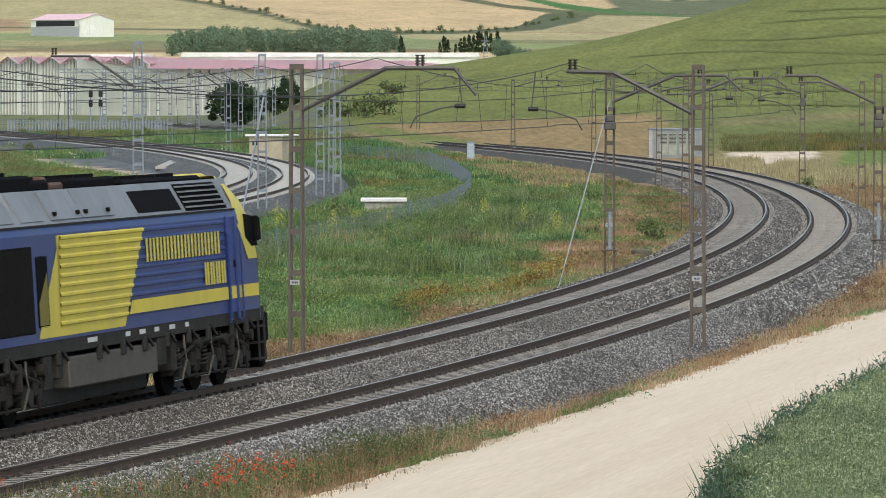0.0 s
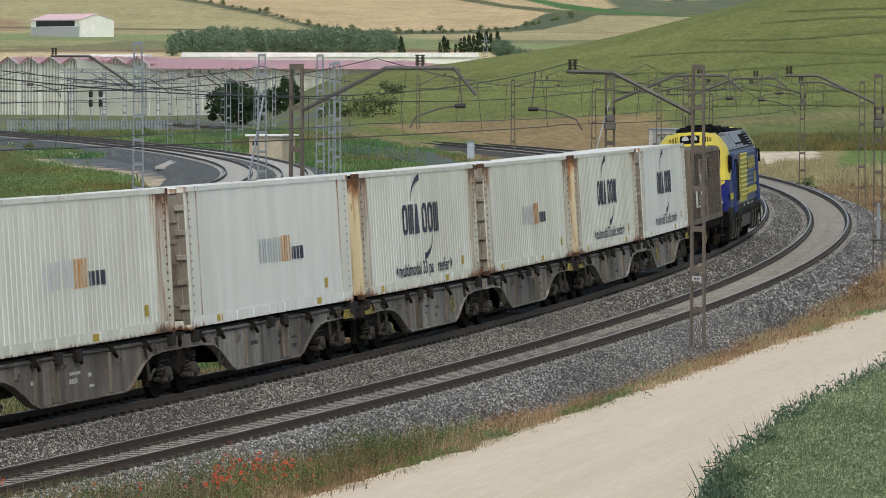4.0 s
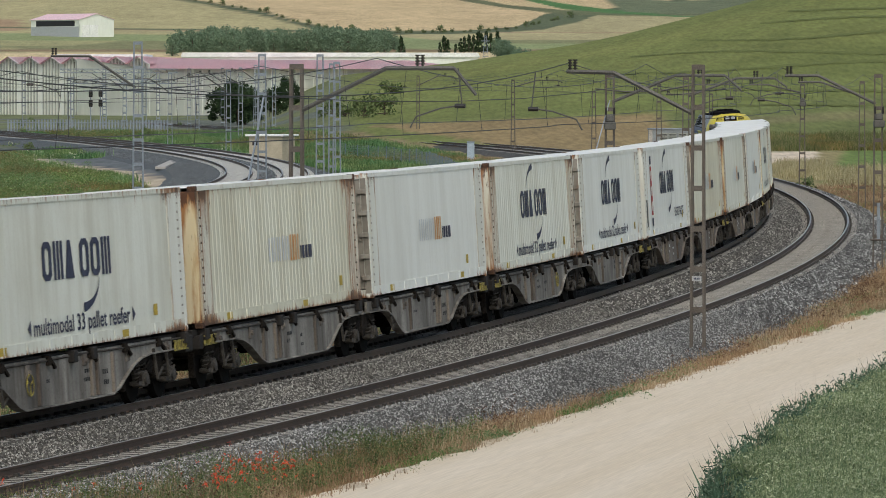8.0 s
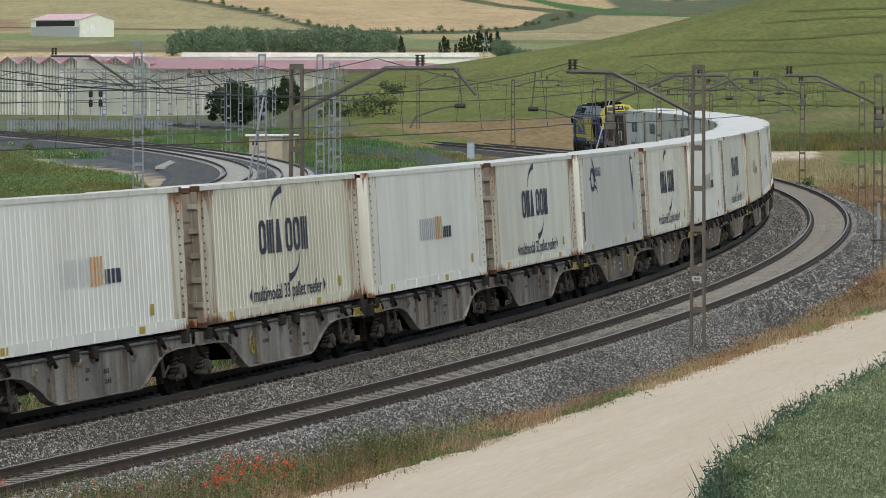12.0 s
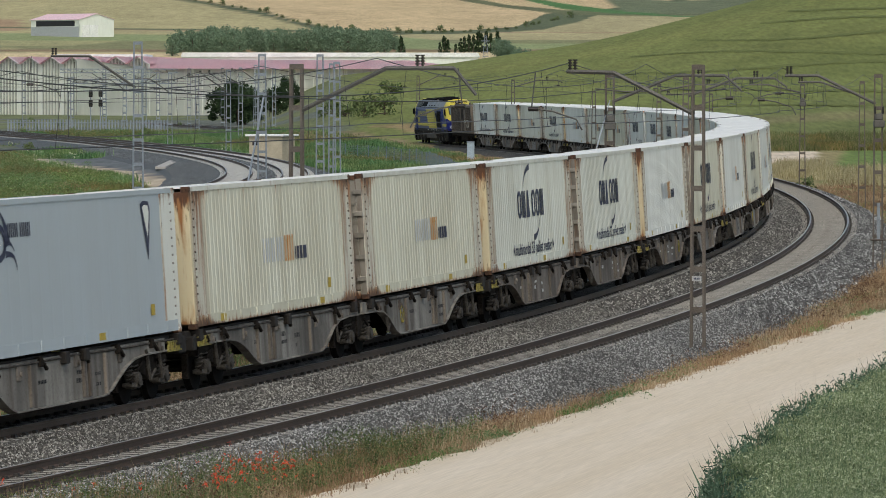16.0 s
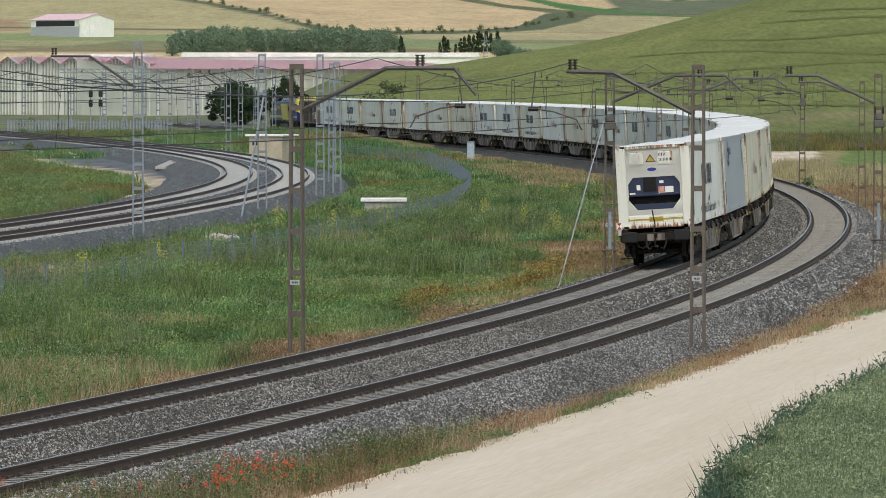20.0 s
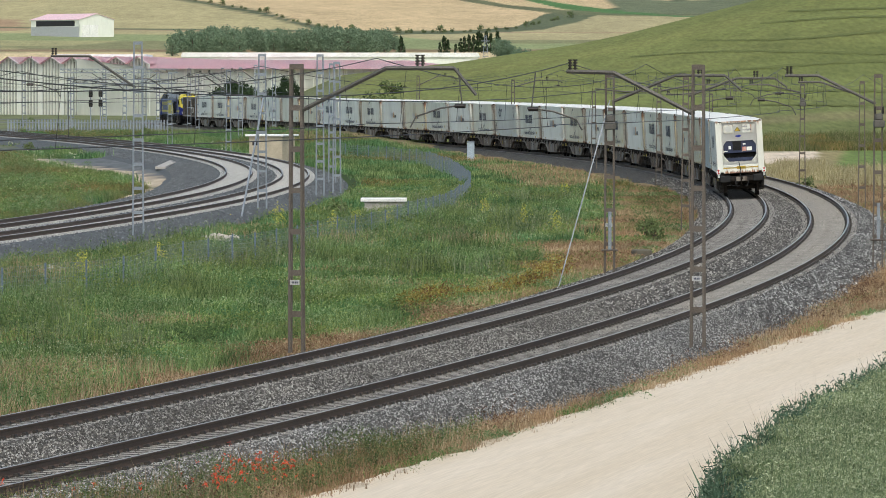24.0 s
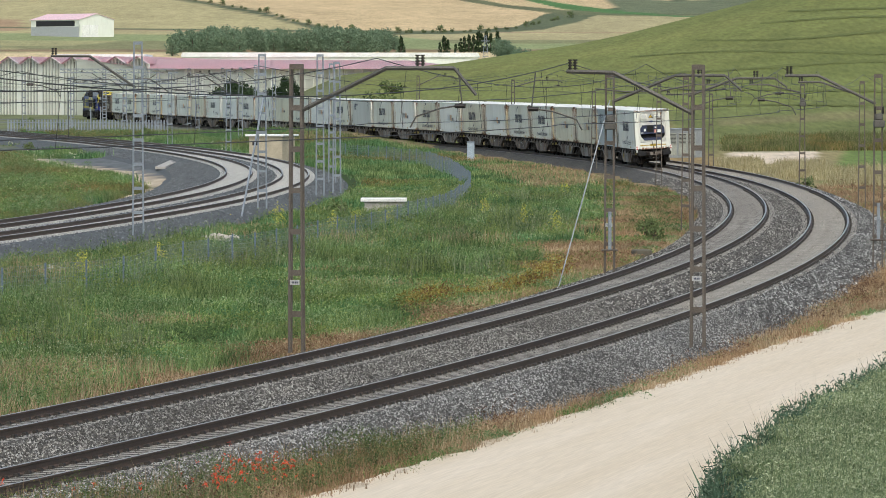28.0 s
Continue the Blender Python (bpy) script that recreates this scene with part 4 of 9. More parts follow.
def machine_end(c, e, mb, mp, tail):
    """The refrigerating machine in its recess, the fan cover and the frame."""
    def xb(a, b):
        return sorted((e * (L2 - a), e * (L2 - b)))
    part("end_sill", cached(("end_sill", e), lambda bm: [bm_box(bm, *xb(0, .16), -W2 + .33, W2 - .33, .02, .20, .01), bm_box(bm, *xb(.03, .2), -W2 + .33, W2 - .33, .20, .46, .01)] + []
         + [bm_box(bm, *xb(-.005, .03), y, y + .22, .36, .44) for y in (-.72, .52)], mp), None, c)
    part("end_header", cached(("end_header", e), lambda bm: bm_box(bm, *xb(0, .14), -W2 + .33, W2 - .33, HT - .13, HT - .03, .01), mp), None, c)
    # end panel with an opening cut at its corners
    def panel(bm):
        x = e * (L2 - .06)
        O = [(-.89, 1.02), (-.66, .66), (.66, .66), (.89, 1.02), (.89, 1.55), (.72, 1.78), (-.72, 1.78), (-.89, 1.55)]
        R = [(-.96, .46), (.96, .46), (.96, HT - .13), (-.96, HT - .13)]
        a = [bm.verts.new((x, y, z)) for y, z in O]
        r = [bm.verts.new((x, y, z)) for y, z in R]
        for f in ((r[0], a[0], a[7], r[3]), (r[0], a[1], a[0]), (r[0], r[1], a[2], a[1]), (r[1], a[3], a[2]), (r[1], r[2], a[4], a[3]), (r[2], a[5], a[4]), (r[2], r[3], a[6], a[5]), (r[3], a[7], a[6])):
            bm.faces.new(f if e < 0 else f[::-1])
        bmesh.ops.solidify(bm, geom=bm.faces[:], thickness=0.02)
        for z in np.arange(.6, 2.6, .26):
            for y in (-.94, .91):
                bm_box(bm, *xb(.05, .08), y, y + .025, z, z + .025)
    part("end_panel", cached(("end_panel", e), panel, M_ENDPANEL if tail else mb), None, c)
    unit = part("refrigeration_unit", cached(("refrigeration_unit", e), lambda bm: [bm_box(bm, *xb(.12, .5), -.93, .93, 1.14, 1.82, .03), bm_box(bm, *xb(.14, .5), -.72, .72, .66, .86, .02),
                bm_box(bm, *xb(.10, .2), -.88, .88, 1.12, 1.20, .02)], M_REEFER), None, c)
    part("machine_recess", cached(("machine_recess", e), lambda bm: bm_box(bm, *xb(.45, .52), -.98, .98, .46, 1.9), M_BLACK), None, c)
    part("fan_grille", cached(("fan_grille", e), lambda bm: [bm_box(bm, *xb(.10, .14), -.08, .38, 1.27, 1.76)] + [bm_box(bm, *xb(.085, .11), -.06, .36, 1.30 + .055 * i, 1.315 + .055 * i) for i in range(8)] + [bm_disc(bm, (e * (L2 - .09), .15, 1.52), "x", .05, .03, 10)], M_BLACK), None, unit)
    for s in (-1, 1):
        part("brace", cached(("brace", e, s), lambda bm: bm_bar(bm, (e * (L2 - .05), s * .92, .98), (e * (L2 - .05), s * .64, .64), .03, .075), mp), None, c)
    part("tangled_hose", cached(("tangled_hose", e), lambda bm: [bm_tube(bm, [(e * (L2 - .25), -.6 + .12 * i + a, .86 + .05 * math.sin(i * 1.3 + a * 9)) for i in range(10)], .018, 5) for a in (0, .05)], M_BLACK), None, unit)
    for s0, s1 in ((.31, .83), (-.70, -.17)):
        mid = (s0 + s1) / 2
        cover = part("fan_cover", cached(("fan_cover", e, s0), lambda bm: [bm_box(bm, *xb(.015, .06), s0, s1, 2.20, 2.66, .04)] + [bm_box(bm, *xb(.0, .03), y - .012, y + .012, z, z + .024) for y in (mid - .22, mid, mid + .22) for z in (2.23, 2.61)], POST["clean"]), None, c)
    part("round_hatch", cached(("round_hatch", e), lambda bm: [bm_disc(bm, (e * (L2 - .01), .57, 2.44), "x", .17, .04, 20), bm_disc(bm, (e * (L2 + .015), .57, 2.44), "x", .11, .02, 16), bm_disc(bm, (e * (L2 + .025), .57, 2.44), "x", .04, .03, 8)], BODY["grey"]), None, cover)
    if tail:
        x = e * (L2 - .008)
        f = Matrix.Translation((x, 0, 0)) @ Matrix.Rotation(radians(-90 if e < 0 else 90), 4, "Z")
        bm = bmesh.new()
        blocks(bm, .20, 2.49, (.025, .025, .025, .025, .025), .10, .032)
        blocks(bm, .22, 2.31, (.022,) * 7 + (-.02, .07), .10, .028)
        part("number_bars", bm, M_NAVY, cover, "dark bars of a number plate", f)["kind"] = "stuff"
        bm = bmesh.new()
        v = [bm.verts.new(p) for p in ((-.18, 0, 2.30), (.18, 0, 2.30), (0, 0, 2.56))]
        bm.faces.new(v)
        w = part("warning_triangle", bm, M_BLACK, c, "yellow and black warning triangle", f @ Matrix.Translation((-.08, .045, 0)))
        bm = bmesh.new()
        bm.faces.new([bm.verts.new(p) for p in ((-.135, -.004, 2.322), (.135, -.004, 2.322), (0, -.004, 2.515))])
        part("triangle_face", bm, M_STICKER, w)
        bm = bmesh.new()
        bm.faces.new([bm.verts.new((.16 * math.cos(a) - .05, .045, .06 * math.sin(a) + 2.04)) for a in np.arange(0, 6.28, .4)])
        part("oval_badge", bm, mat("blue_badge", (.03, .05, .3), .5), c, "small blue oval badge", f)
        for x0, x1, z0, z1, m in ((-.61, -.48, 1.34, 1.52, "white"), (.14, .35, 1.21, 1.44, "red"), (.37, .66, 1.22, 1.43, "white"), (.18, .33, 1.55, 1.64, "white"), (.08, .18, 1.14, 1.19, "white"), (-.86, -.66, 1.20, 1.26, "white")):
            bm = bmesh.new()
            blocks(bm, x0, z0, (x1 - x0,), z1 - z0, 0)
            part("sticker", bm, {"white": BODY["white"], "red": mat("red_white_label", (.62, .45, .38), .6, second=(.5, .08, .05), amount=.8, scale=9)}[m], unit, "small printed label", f @ Matrix.Translation((0, .096, 0)))
        bm = bmesh.new()
        blocks(bm, -.90, .29, (1.8,), .055, 0)
        blocks(bm, -.22, .24, (.48,), .16, 0)
        for s in (-1, 1):
            bm.faces.new([bm.verts.new(p) for p in ((s * .90, 0, .26), (s * 1.02, 0, .317), (s * .90, 0, .375))])
        part("yellow_arrow", bm, M_STICKER, c, "yellow double arrow painted on the sill", f @ Matrix.Translation((0, .012, 0)))


def marks(c, k, mark, num):
    """Markings on both long sides; plain shapes where they are trade names."""
    for sgn in (-1, 1):
        f = Matrix.Translation((0, sgn * (W2 + 0.002), 0)) @ (Matrix.Identity(4) if sgn < 0 else Matrix.Rotation(math.pi, 4, "Z"))
        dx = -sgn * (0.1 if k % 2 else 0)

        def sign(name, key, build, material, label=""):
            part(name, cached((name,) + key, build, material), None, c, label, f)
        if mark in ("big", "tall"):
            sign("block_marking", (mark,), lambda bm: mark_shapes(bm, -2.15, 1.34, .56, .72, .11, .17), M_NAVY, "dark blue block marking")
            if k != 13:
                sign("upper_stroke", (mark,), lambda bm: swoosh(bm, (-1.15, 2.14), (-1.0, 2.60), (-.05, 2.70), .075), M_NAVY)
            sign("lower_stroke", (mark,), lambda bm: swoosh(bm, (1.24, 1.29), (1.1, .84), (.2, .76), .08), M_NAVY)
        if mark == "big":
            body = "multimodal %s pallet reefer" % num if k != 4 else "multimodal 33 pa   reefer"
            part("lettering", words(body, 5.9, .42, M_NAVY), None, c, "", f @ Matrix.Translation((.1, 0, .46)))
            for s in (-1, 1):
                sign("arrowhead", (s,), lambda bm: bm.faces.new([bm.verts.new(p) for p in ((s * 3.1 + .1, 0, .36), (s * 3.3 + .1, 0, .50), (s * 3.1 + .1, 0, .66))]), M_NAVY)
        elif mark == "tall":
            part("lettering", words("33 EURO PALLETS", 2.9, .30, M_NAVY), None, c, "", f @ Matrix.Translation((3.4, 0, .66)))
            x = -4.95
            sign("red_strip", (), lambda bm: blocks(bm, x, .72, (.42,), 1.55, 0), M_REDSIGN, "red upright strip")
            sign("blue_squares", (), lambda bm: [blocks(bm, x, z, (.42,), .26, 0) for z in (.36, 2.34)], M_NAVY)
            part("white_strokes", cached(("white_strokes",), lambda bm: [blocks(bm, x + .1, z, (.22,), .3, 0) for z in (.85, 1.34, 1.83)], BODY["white"]), None, c, "", f @ Matrix.Translation((0, -.003, 0)))
        elif mark == "small":
            sign("name_marking", (num,), lambda bm: glyph_bars(bm, -1.2, 1.15, 4, .36, .52, .09, .11), M_FADED if num == "faded" else M_GREYLET)
            sign("number_marking", (), lambda bm: glyph_bars(bm, .62, 1.13, 2, .36, .56, .06, .13), M_ORANGE)
            sign("tail_marking", (), lambda bm: blocks(bm, 1.52, 1.15, (.07, .19, .20, .30), .28, .08), M_NAVY)
        else:
            sign("beast_badge", (), lambda bm: [ring(bm, -4.05, 2.12, .42, .36, .13), swoosh(bm, (-3.2, 1.95), (-3.4, 2.2), (-3.75, 2.05), .05), swoosh(bm, (-3.1, 1.6), (-3.1, 1.95), (-3.7, 1.9), .05), swoosh(bm, (-4.1, 2.75), (-3.6, 2.55), (-3.55, 2.1), .12), swoosh(bm, (-4.75, 2.1), (-4.6, 2.2), (-4.4, 2.15), .06)], M_NAVY, "dark blue round badge")
            sign("name_marking", ("badge",), lambda bm: glyph_bars(bm, -3.55, 2.2, 6, .17, .26, .04, .06), M_NAVY)
            sign("pointed_badge", (), lambda bm: [bm.faces.new([bm.verts.new(p) for p in ((4.55, 0, 2.62), (4.75, 0, 2.68), (5.1, 0, 2.66), (5.2, 0, 2.5), (4.95, 0, 1.5))])], M_NAVY, "pointed dark blue badge")
            part("badge_face", cached(("badge_face",), lambda bm: [bm.faces.new([bm.verts.new(p) for p in ((4.68, 0, 2.55), (4.8, 0, 2.6), (5.05, 0, 2.58), (5.1, 0, 2.45), (4.95, 0, 1.95))])], BODY["white"]), None, c, "", f @ Matrix.Translation((0, -.003, 0)))
        # small stickers
        for x, z, w, h in ((4.9 - (k % 3) * .3, .42, .26, .22), (-4.9, .09, .45, .15), (1.5 + (k % 3), .09, .4, .14)):
            sign("yellow_sticker", (x,), lambda bm: blocks(bm, x, z, (w,), h, 0), M_STICKER)
        if mark == "badge" or k in (8, 28):
            sign("drain_slot", (), lambda bm: blocks(bm, -L2 + .42, .38, (.32,), .85, 0), M_SLOT, "dark grey upright slot")
        if k == 14:
            sign("grey_patch", (), lambda bm: blocks(bm, 2.0, 1.55, (.8,), 1.1, 0), BODY["grey"])


# ------------------------------------------------------------------ container wagons
def bogie(parent, x, axles=(-.9, .9), r=.46):
    b = part("bogie", cached(("bogie",), lambda bm: bogie_frame(bm), M_BOGIE), None, parent, "", Matrix.Translation((x, 0, 0)))
    for a in axles:
        for s in (-1, 1):
            w = part("wheel", cached(("wheel", s), lambda bm: [bm_disc(bm, (0, s * .87, 0), "y", r, .10, 24), bm_disc(bm, (0, s * .80, 0), "y", r + .03, .03, 24), bm_disc(bm, (0, s * .95, 0), "y", .17, .1, 12)], M_WHEEL), None, b, "", Matrix.Translation((a, 0, r)))
        part("axle", cached(("axle",), lambda bm: bm_disc(bm, (0, 0, 0), "y", .085, 1.7, 10), M_BOGIE), None, b, "", Matrix.Translation((a, 0, r)))
    for a in axles:
        for s in (-1, 1):
            for dx in (-.2, .2):
                part("coil_spring", cached(("coil_spring",), lambda bm: bm_tube(bm, [(.075 * math.cos(i * 1.3), .075 * math.sin(i * 1.3), i * .0165) for i in range(20)], .02, 4), M_SPRING), None, b, "", Matrix.Translation((a + dx, s * 1.08, .44)))
            part("axle_box", cached(("axle_box", s), lambda bm: [bm_box(bm, -.17, .17, s * 1.08 - .13, s * 1.08 + .13, -.16, .16, .03), bm_disc(bm, (0, s * 1.22, 0), "y", .12, .05, 12), bm_box(bm, -.36, .36, s * 1.08 - .1, s * 1.08 + .1, -.12, -.04)], M_SPRING), None, b, "", Matrix.Translation((a, 0, r)))
    return b


def bogie_frame(bm):
    for s in (-1, 1):
        prof = [(-1.35, .70), (-1.25, .86), (-.5, .92), (.5, .92), (1.25, .86), (1.35, .70), (1.1, .74), (.62, .76), (.45, .58), (.2, .52), (-.2, .52), (-.45, .58), (-.62, .76), (-1.1, .74)]
        y0 = s * 1.05
        a = [bm.verts.new((x, y0 - .07, z)) for x, z in prof]
        b = [bm.verts.new((x, y0 + .07, z)) for x, z in prof]
        n = len(prof)
        for i in range(n):
            bm.faces.new((a[i], a[(i + 1) % n], b[(i + 1) % n], b[i]))
        for ring in (a[::-1], b):
            bm.faces.new(ring)
        bm_box(bm, -.14, .14, s * 1.05 - .11, s * 1.05 + .13, .42, .95, .02)
        for e in (-1, 1):
            bm_box(bm, e * .5 - .06, e * .5 + .06, s * 1.05 + .05, s * 1.05 + .14, .5, .85)
            bm_bar(bm, (e * .5, s * 1.17, .8), (e * 1.3, s * 1.17, .42), .035)
    bm_box(bm, -.25, .25, -1.05, 1.05, .62, .9, .03)
    for e in (-1, 1):
        bm_box(bm, e * 1.3 - .05, e * 1.3 + .05, -1.0, 1.0, .7, .84)
        for s in (-1, 1):
            bm_box(bm, e * 1.42 - .06, e * 1.42 + .06, s * .87 - .06, s * .87 + .06, .25, .75)
    bmesh.ops.recalc_face_normals(bm, faces=bm.faces)


def side_plate(bm, sgn, d):
    """The deep belly plate and its curved arms; d turns it end for end."""
    top, y = 1.19, sgn * 1.18
    pts = [(-5.9, top)]
    low = [(-5.9, .95), (-4.3, .94), (-3.7, .89), (-3.2, .78), (-2.7, .60), (-2.2, .40), (-1.75, .30), (3.5, .30), (3.9, .40), (4.3, .58), (4.7, .76), (5.2, .90), (6.0, .95), (7.2, .95)]
    up = [(7.2, top), (-5.9, top)]
    ring = [(d * x, z) for x, z in low + up]
    a = [bm.verts.new((x, y - .03, z)) for x, z in ring]
    b = [bm.verts.new((x, y + .03, z)) for x, z in ring]
    n = len(ring)
    for i in range(n):
        bm.faces.new((a[i], a[(i + 1) % n], b[(i + 1) % n], b[i]))
    bm.faces.new(a[::-1])
    bm.faces.new(b)
    for i in range(len(low) - 1):      # bottom flange
        (xa, za), (xb, zb) = low[i], low[i + 1]
        bm_bar(bm, (d * xa, y, za - .01), (d * xb, y, zb - .01), .19, .028)
    bmesh.ops.recalc_face_normals(bm, faces=bm.faces)


def container_wagon(k, rear):
    """One half of an articulated pair: rear halves carry the middle bogie too."""
    m = M_WAGON if k % 8 in (1, 2, 3, 4, 5) else M_WAGON2
    d = 1 if rear else -1
    w = thing("container_wagon", Matrix.Identity(4), "%s articulated container wagon with a deep belly plate" % ("grimy grey" if m is M_WAGON else "brown-grimed grey"), "freight wagon", "wagons of the train")
    for s in (-1, 1):
        plate = part("side_plate", cached(("side_plate", s, d), lambda bm: side_plate(bm, s, d), m), None, w)
        for x in (-1.9, -.9, -.55, 2.6):
            part("stiffener", cached(("stiffener", s), lambda bm: bm_box(bm, -.05, .05, *sorted((s * 1.20, s * 1.27)), .33, 1.10, .008), M_WAGON2), None, plate, "", Matrix.Translation((d * x, 0, 0)))
        part("sole_bar", cached(("sole_bar", s), lambda bm: [bm_box(bm, -7.1, 7.1, *sorted((s * 0.98, s * 1.13)), 1.06, 1.24, .015)] + [bm_box(bm, x - .13, x + .13, *sorted((s * 1.1, s * 1.33)), 1.02, 1.255, .02) for x in (-6.6, -.6, .6, 6.6)], M_BEAM), None, w)
        for x in (-6.2, -4.7, -2.0, .5, 2.7, 4.9):
            part("container_latch", cached(("container_latch", s), lambda bm: [bm_bar(bm, (0, s * 1.25, 1.20), (.20, s * 1.30, .98), .055), bm_box(bm, -.07, .07, *sorted((s * 1.15, s * 1.28)), 1.04, 1.22)], M_BOGIE), None, w, "", Matrix.Translation((x, 0, 0)))
        for x, h in ((-5.5, .16), (-2.9, .20), (-.2, .14), (3.2, .22), (5.5, .18)):
            part("hanging_bracket", cached(("hanging_bracket", s, h), lambda bm: [bm_box(bm, -.11, .11, *sorted((s * 1.13, s * 1.24)), 1.06 - h, 1.16, .015), bm_disc(bm, (.05, s * 1.25, 1.08 - h * .5), "y", .05, .05, 8)], M_WAGON2), None, w, "", Matrix.Translation((d * x, 0, 0)))
        part("brake_pipe", cached(("brake_pipe", s), lambda bm: bm_tube(bm, [(-6.8, s * 1.22, 1.14), (-3.0, s * 1.23, 1.13), (0, s * 1.22, 1.15), (3.0, s * 1.23, 1.13), (6.8, s * 1.22, 1.14)], .022, 5), M_SPRING), None, w)
        for x in (-5.35, -4.55, 4.9):
            part("brake_lever", cached(("brake_lever", s), lambda bm: [bm_bar(bm, (0, s * 1.24, 1.02), (.16, s * 1.25, .42), .05), bm_bar(bm, (.16, s * 1.25, .45), (.62, s * 1.22, .62), .035)], M_SPRING), None, w, "", Matrix.Translation((d * x, 0, 0)))
        bm = bmesh.new()
        rnd = random.Random(k * 2 + s)
        for x0, z0 in ((.2, .78), (.15, .62), (1.3, .7), (1.35, .5), (-2.1, .72)):
            blocks(bm, x0, z0, [rnd.uniform(.04, .12) for _ in range(rnd.randint(2, 5))], rnd.uniform(.05, .1), .03)
        f = Matrix.Translation((0, s * 1.213, 0)) @ (Matrix.Identity(4) if s < 0 else Matrix.Rotation(math.pi, 4, "Z"))
        part("stencil_mark", bm, M_BLACK if m is M_WAGON else BODY["grey"], plate, "small stencilled bars", f)["kind"] = "stuff"
        if k % 3 == 1:
            part("brake_wheel", cached(("brake_wheel", s), lambda bm: [bm_tube(bm, [(.2 * math.cos(a), s * 1.27, .2 * math.sin(a)) for a in np.linspace(0, 2 * math.pi, 17)], .014, 5)] + [bm_bar(bm, (0, s * 1.27, 0), (.2 * math.cos(a), s * 1.27, .2 * math.sin(a)), .02) for a in (0.5, 2.6, 4.7)], M_YELLOWPAINT), None, w, "yellow hand brake wheel", Matrix.Translation((d * 3.2, 0, .74)))
    part("centre_beam", cached(("centre_beam",), lambda bm: [bm_box(bm, -7.2, 7.2, -.3, .3, .85, 1.08)] + [bm_box(bm, x, x + .15, -1.1, 1.1, .9, 1.06) for x in (-6.9, -4.2, -2.4, 0, 2.3, 4.1, 6.75)], M_WAGON2), None, w)
    part("brake_gear", cached(("brake_gear", d), lambda bm: [bm_disc(bm, (d * -1.2, .3, .55), "x", .17, .7, 12), bm_tube(bm, [(-4, .1, .6), (4, .1, .6)], .04, 6), bm_box(bm, d * 1.2, d * 1.9, -.6, .2, .4, .8), bm_tube(bm, [(-5, -.5, .75), (5, -.5, .75)], .03, 5)], M_BOGIE), None, w)
    bogie(w, d * -4.95)
    if rear:
        bogie(w, 7.40)
    # the coupling end
    e = -d
    part("headstock", cached(("headstock", e), lambda bm: [bm_box(bm, *sorted((e * 7.0, e * 6.72)), -1.25, 1.25, .84, 1.12, .02), bm_box(bm, *sorted((e * 6.9, e * 5.6)), -.45, .45, .8, 1.1)], M_BEAM), None, w)
    for s in (-1, 1):
        part("buffer", cached(("buffer", e, s), lambda bm: [bm_disc(bm, (e * 7.12, s * .9, 1.0), "x", .12, .36, 12), bm_box(bm, *sorted((e * 7.26, e * 7.34)), s * .9 - .28, s * .9 + .28, .81, 1.18, .04)], M_BLACK), None, w)
        part("hazard_step", cached(("hazard_step", e, s), lambda bm: [bm_bar(bm, (e * 6.3 - .45, s * 1.28, z), (e * 6.3 + .45, s * 1.28, z), .03) for z in (.92, 1.10)] + [bm_bar(bm, (e * 6.3 - .45 + .15 * i, s * 1.28, .92), (e * 6.3 - .35 + .15 * i, s * 1.28, 1.10), .035) for i in range(6)], M_YELLOWPAINT), None, w, "yellow and black step edge")
    part("coupling_hook", cached(("coupling_hook", e), lambda bm: [bm_box(bm, *sorted((e * 7.0, e * 7.3)), -.06, .06, .95, 1.08), bm_tube(bm, [(e * 7.2, 0, 1.0), (e * 7.3, .05, .75), (e * 7.25, 0, .6)], .03, 6)], M_BOGIE), None, w)
    for s in (-1, 1):
        part("brake_hose", cached(("brake_hose", e, s), lambda bm: bm_tube(bm, [(e * 7.05, s * .35, .95), (e * 7.2, s * .33, .7), (e * 7.3, s * .25, .55), (e * 7.34, s * .15, .62)], .028, 6), M_BLACK), None, w)
    return w


def tail_plates(w):
    for s in (-1, 1):
        t = part("tail_plate", box(-7.22, -7.20, s * 1.24 - .10, s * 1.24 + .10, 1.27, 1.53, .008), BODY["white"], w, "white tail marker with red triangles")
        for a, b in ((1.51, 1.40), (1.29, 1.40)):
            bm = bmesh.new()
            bm.faces.new([bm.verts.new((-7.224, s * 1.24 + y, z)) for y, z in ((-.08, a), (.08, a), (0, b))])
            part("red_triangle", bm, M_REDSIGN, t)
        part("plate_bracket", box(-7.21, -7.0, s * 1.24 - .05, s * 1.24 + .05, 1.08, 1.26, .008), BODY["grey"], w)
    bm = bmesh.new()
    bm_tube(bm, [(-7.1, -.95 + i * .19, 1.17 + .02 * math.sin(i)) for i in range(5)], .02, 6)
    bm_box(bm, -7.12, -7.0, -.95, -.9, 1.0, 1.18)
    part("hand_rail", bm, M_BOGIE, w)
    bm = bmesh.new()
    bm_tube(bm, [(-7.0, .1, 1.9), (-7.06, .02, 1.4), (-7.16, .1, 1.0), (-7.2, .25, .72), (-7.18, .45, .6), (-7.12, .62, .66), (-7.06, .68, .9)], .022, 6)
    part("hanging_hose", bm, M_BLACK, w, "thin hose hanging from the machine")
    bm = bmesh.new()
    bm_bar(bm, (-7.2, 1.0, .7), (-7.2, 1.0, .3), .04)
    bm_box(bm, -7.4, -6.95, .85, 1.25, .26, .3)
    part("foot_step", bm, M_BOGIE, w)


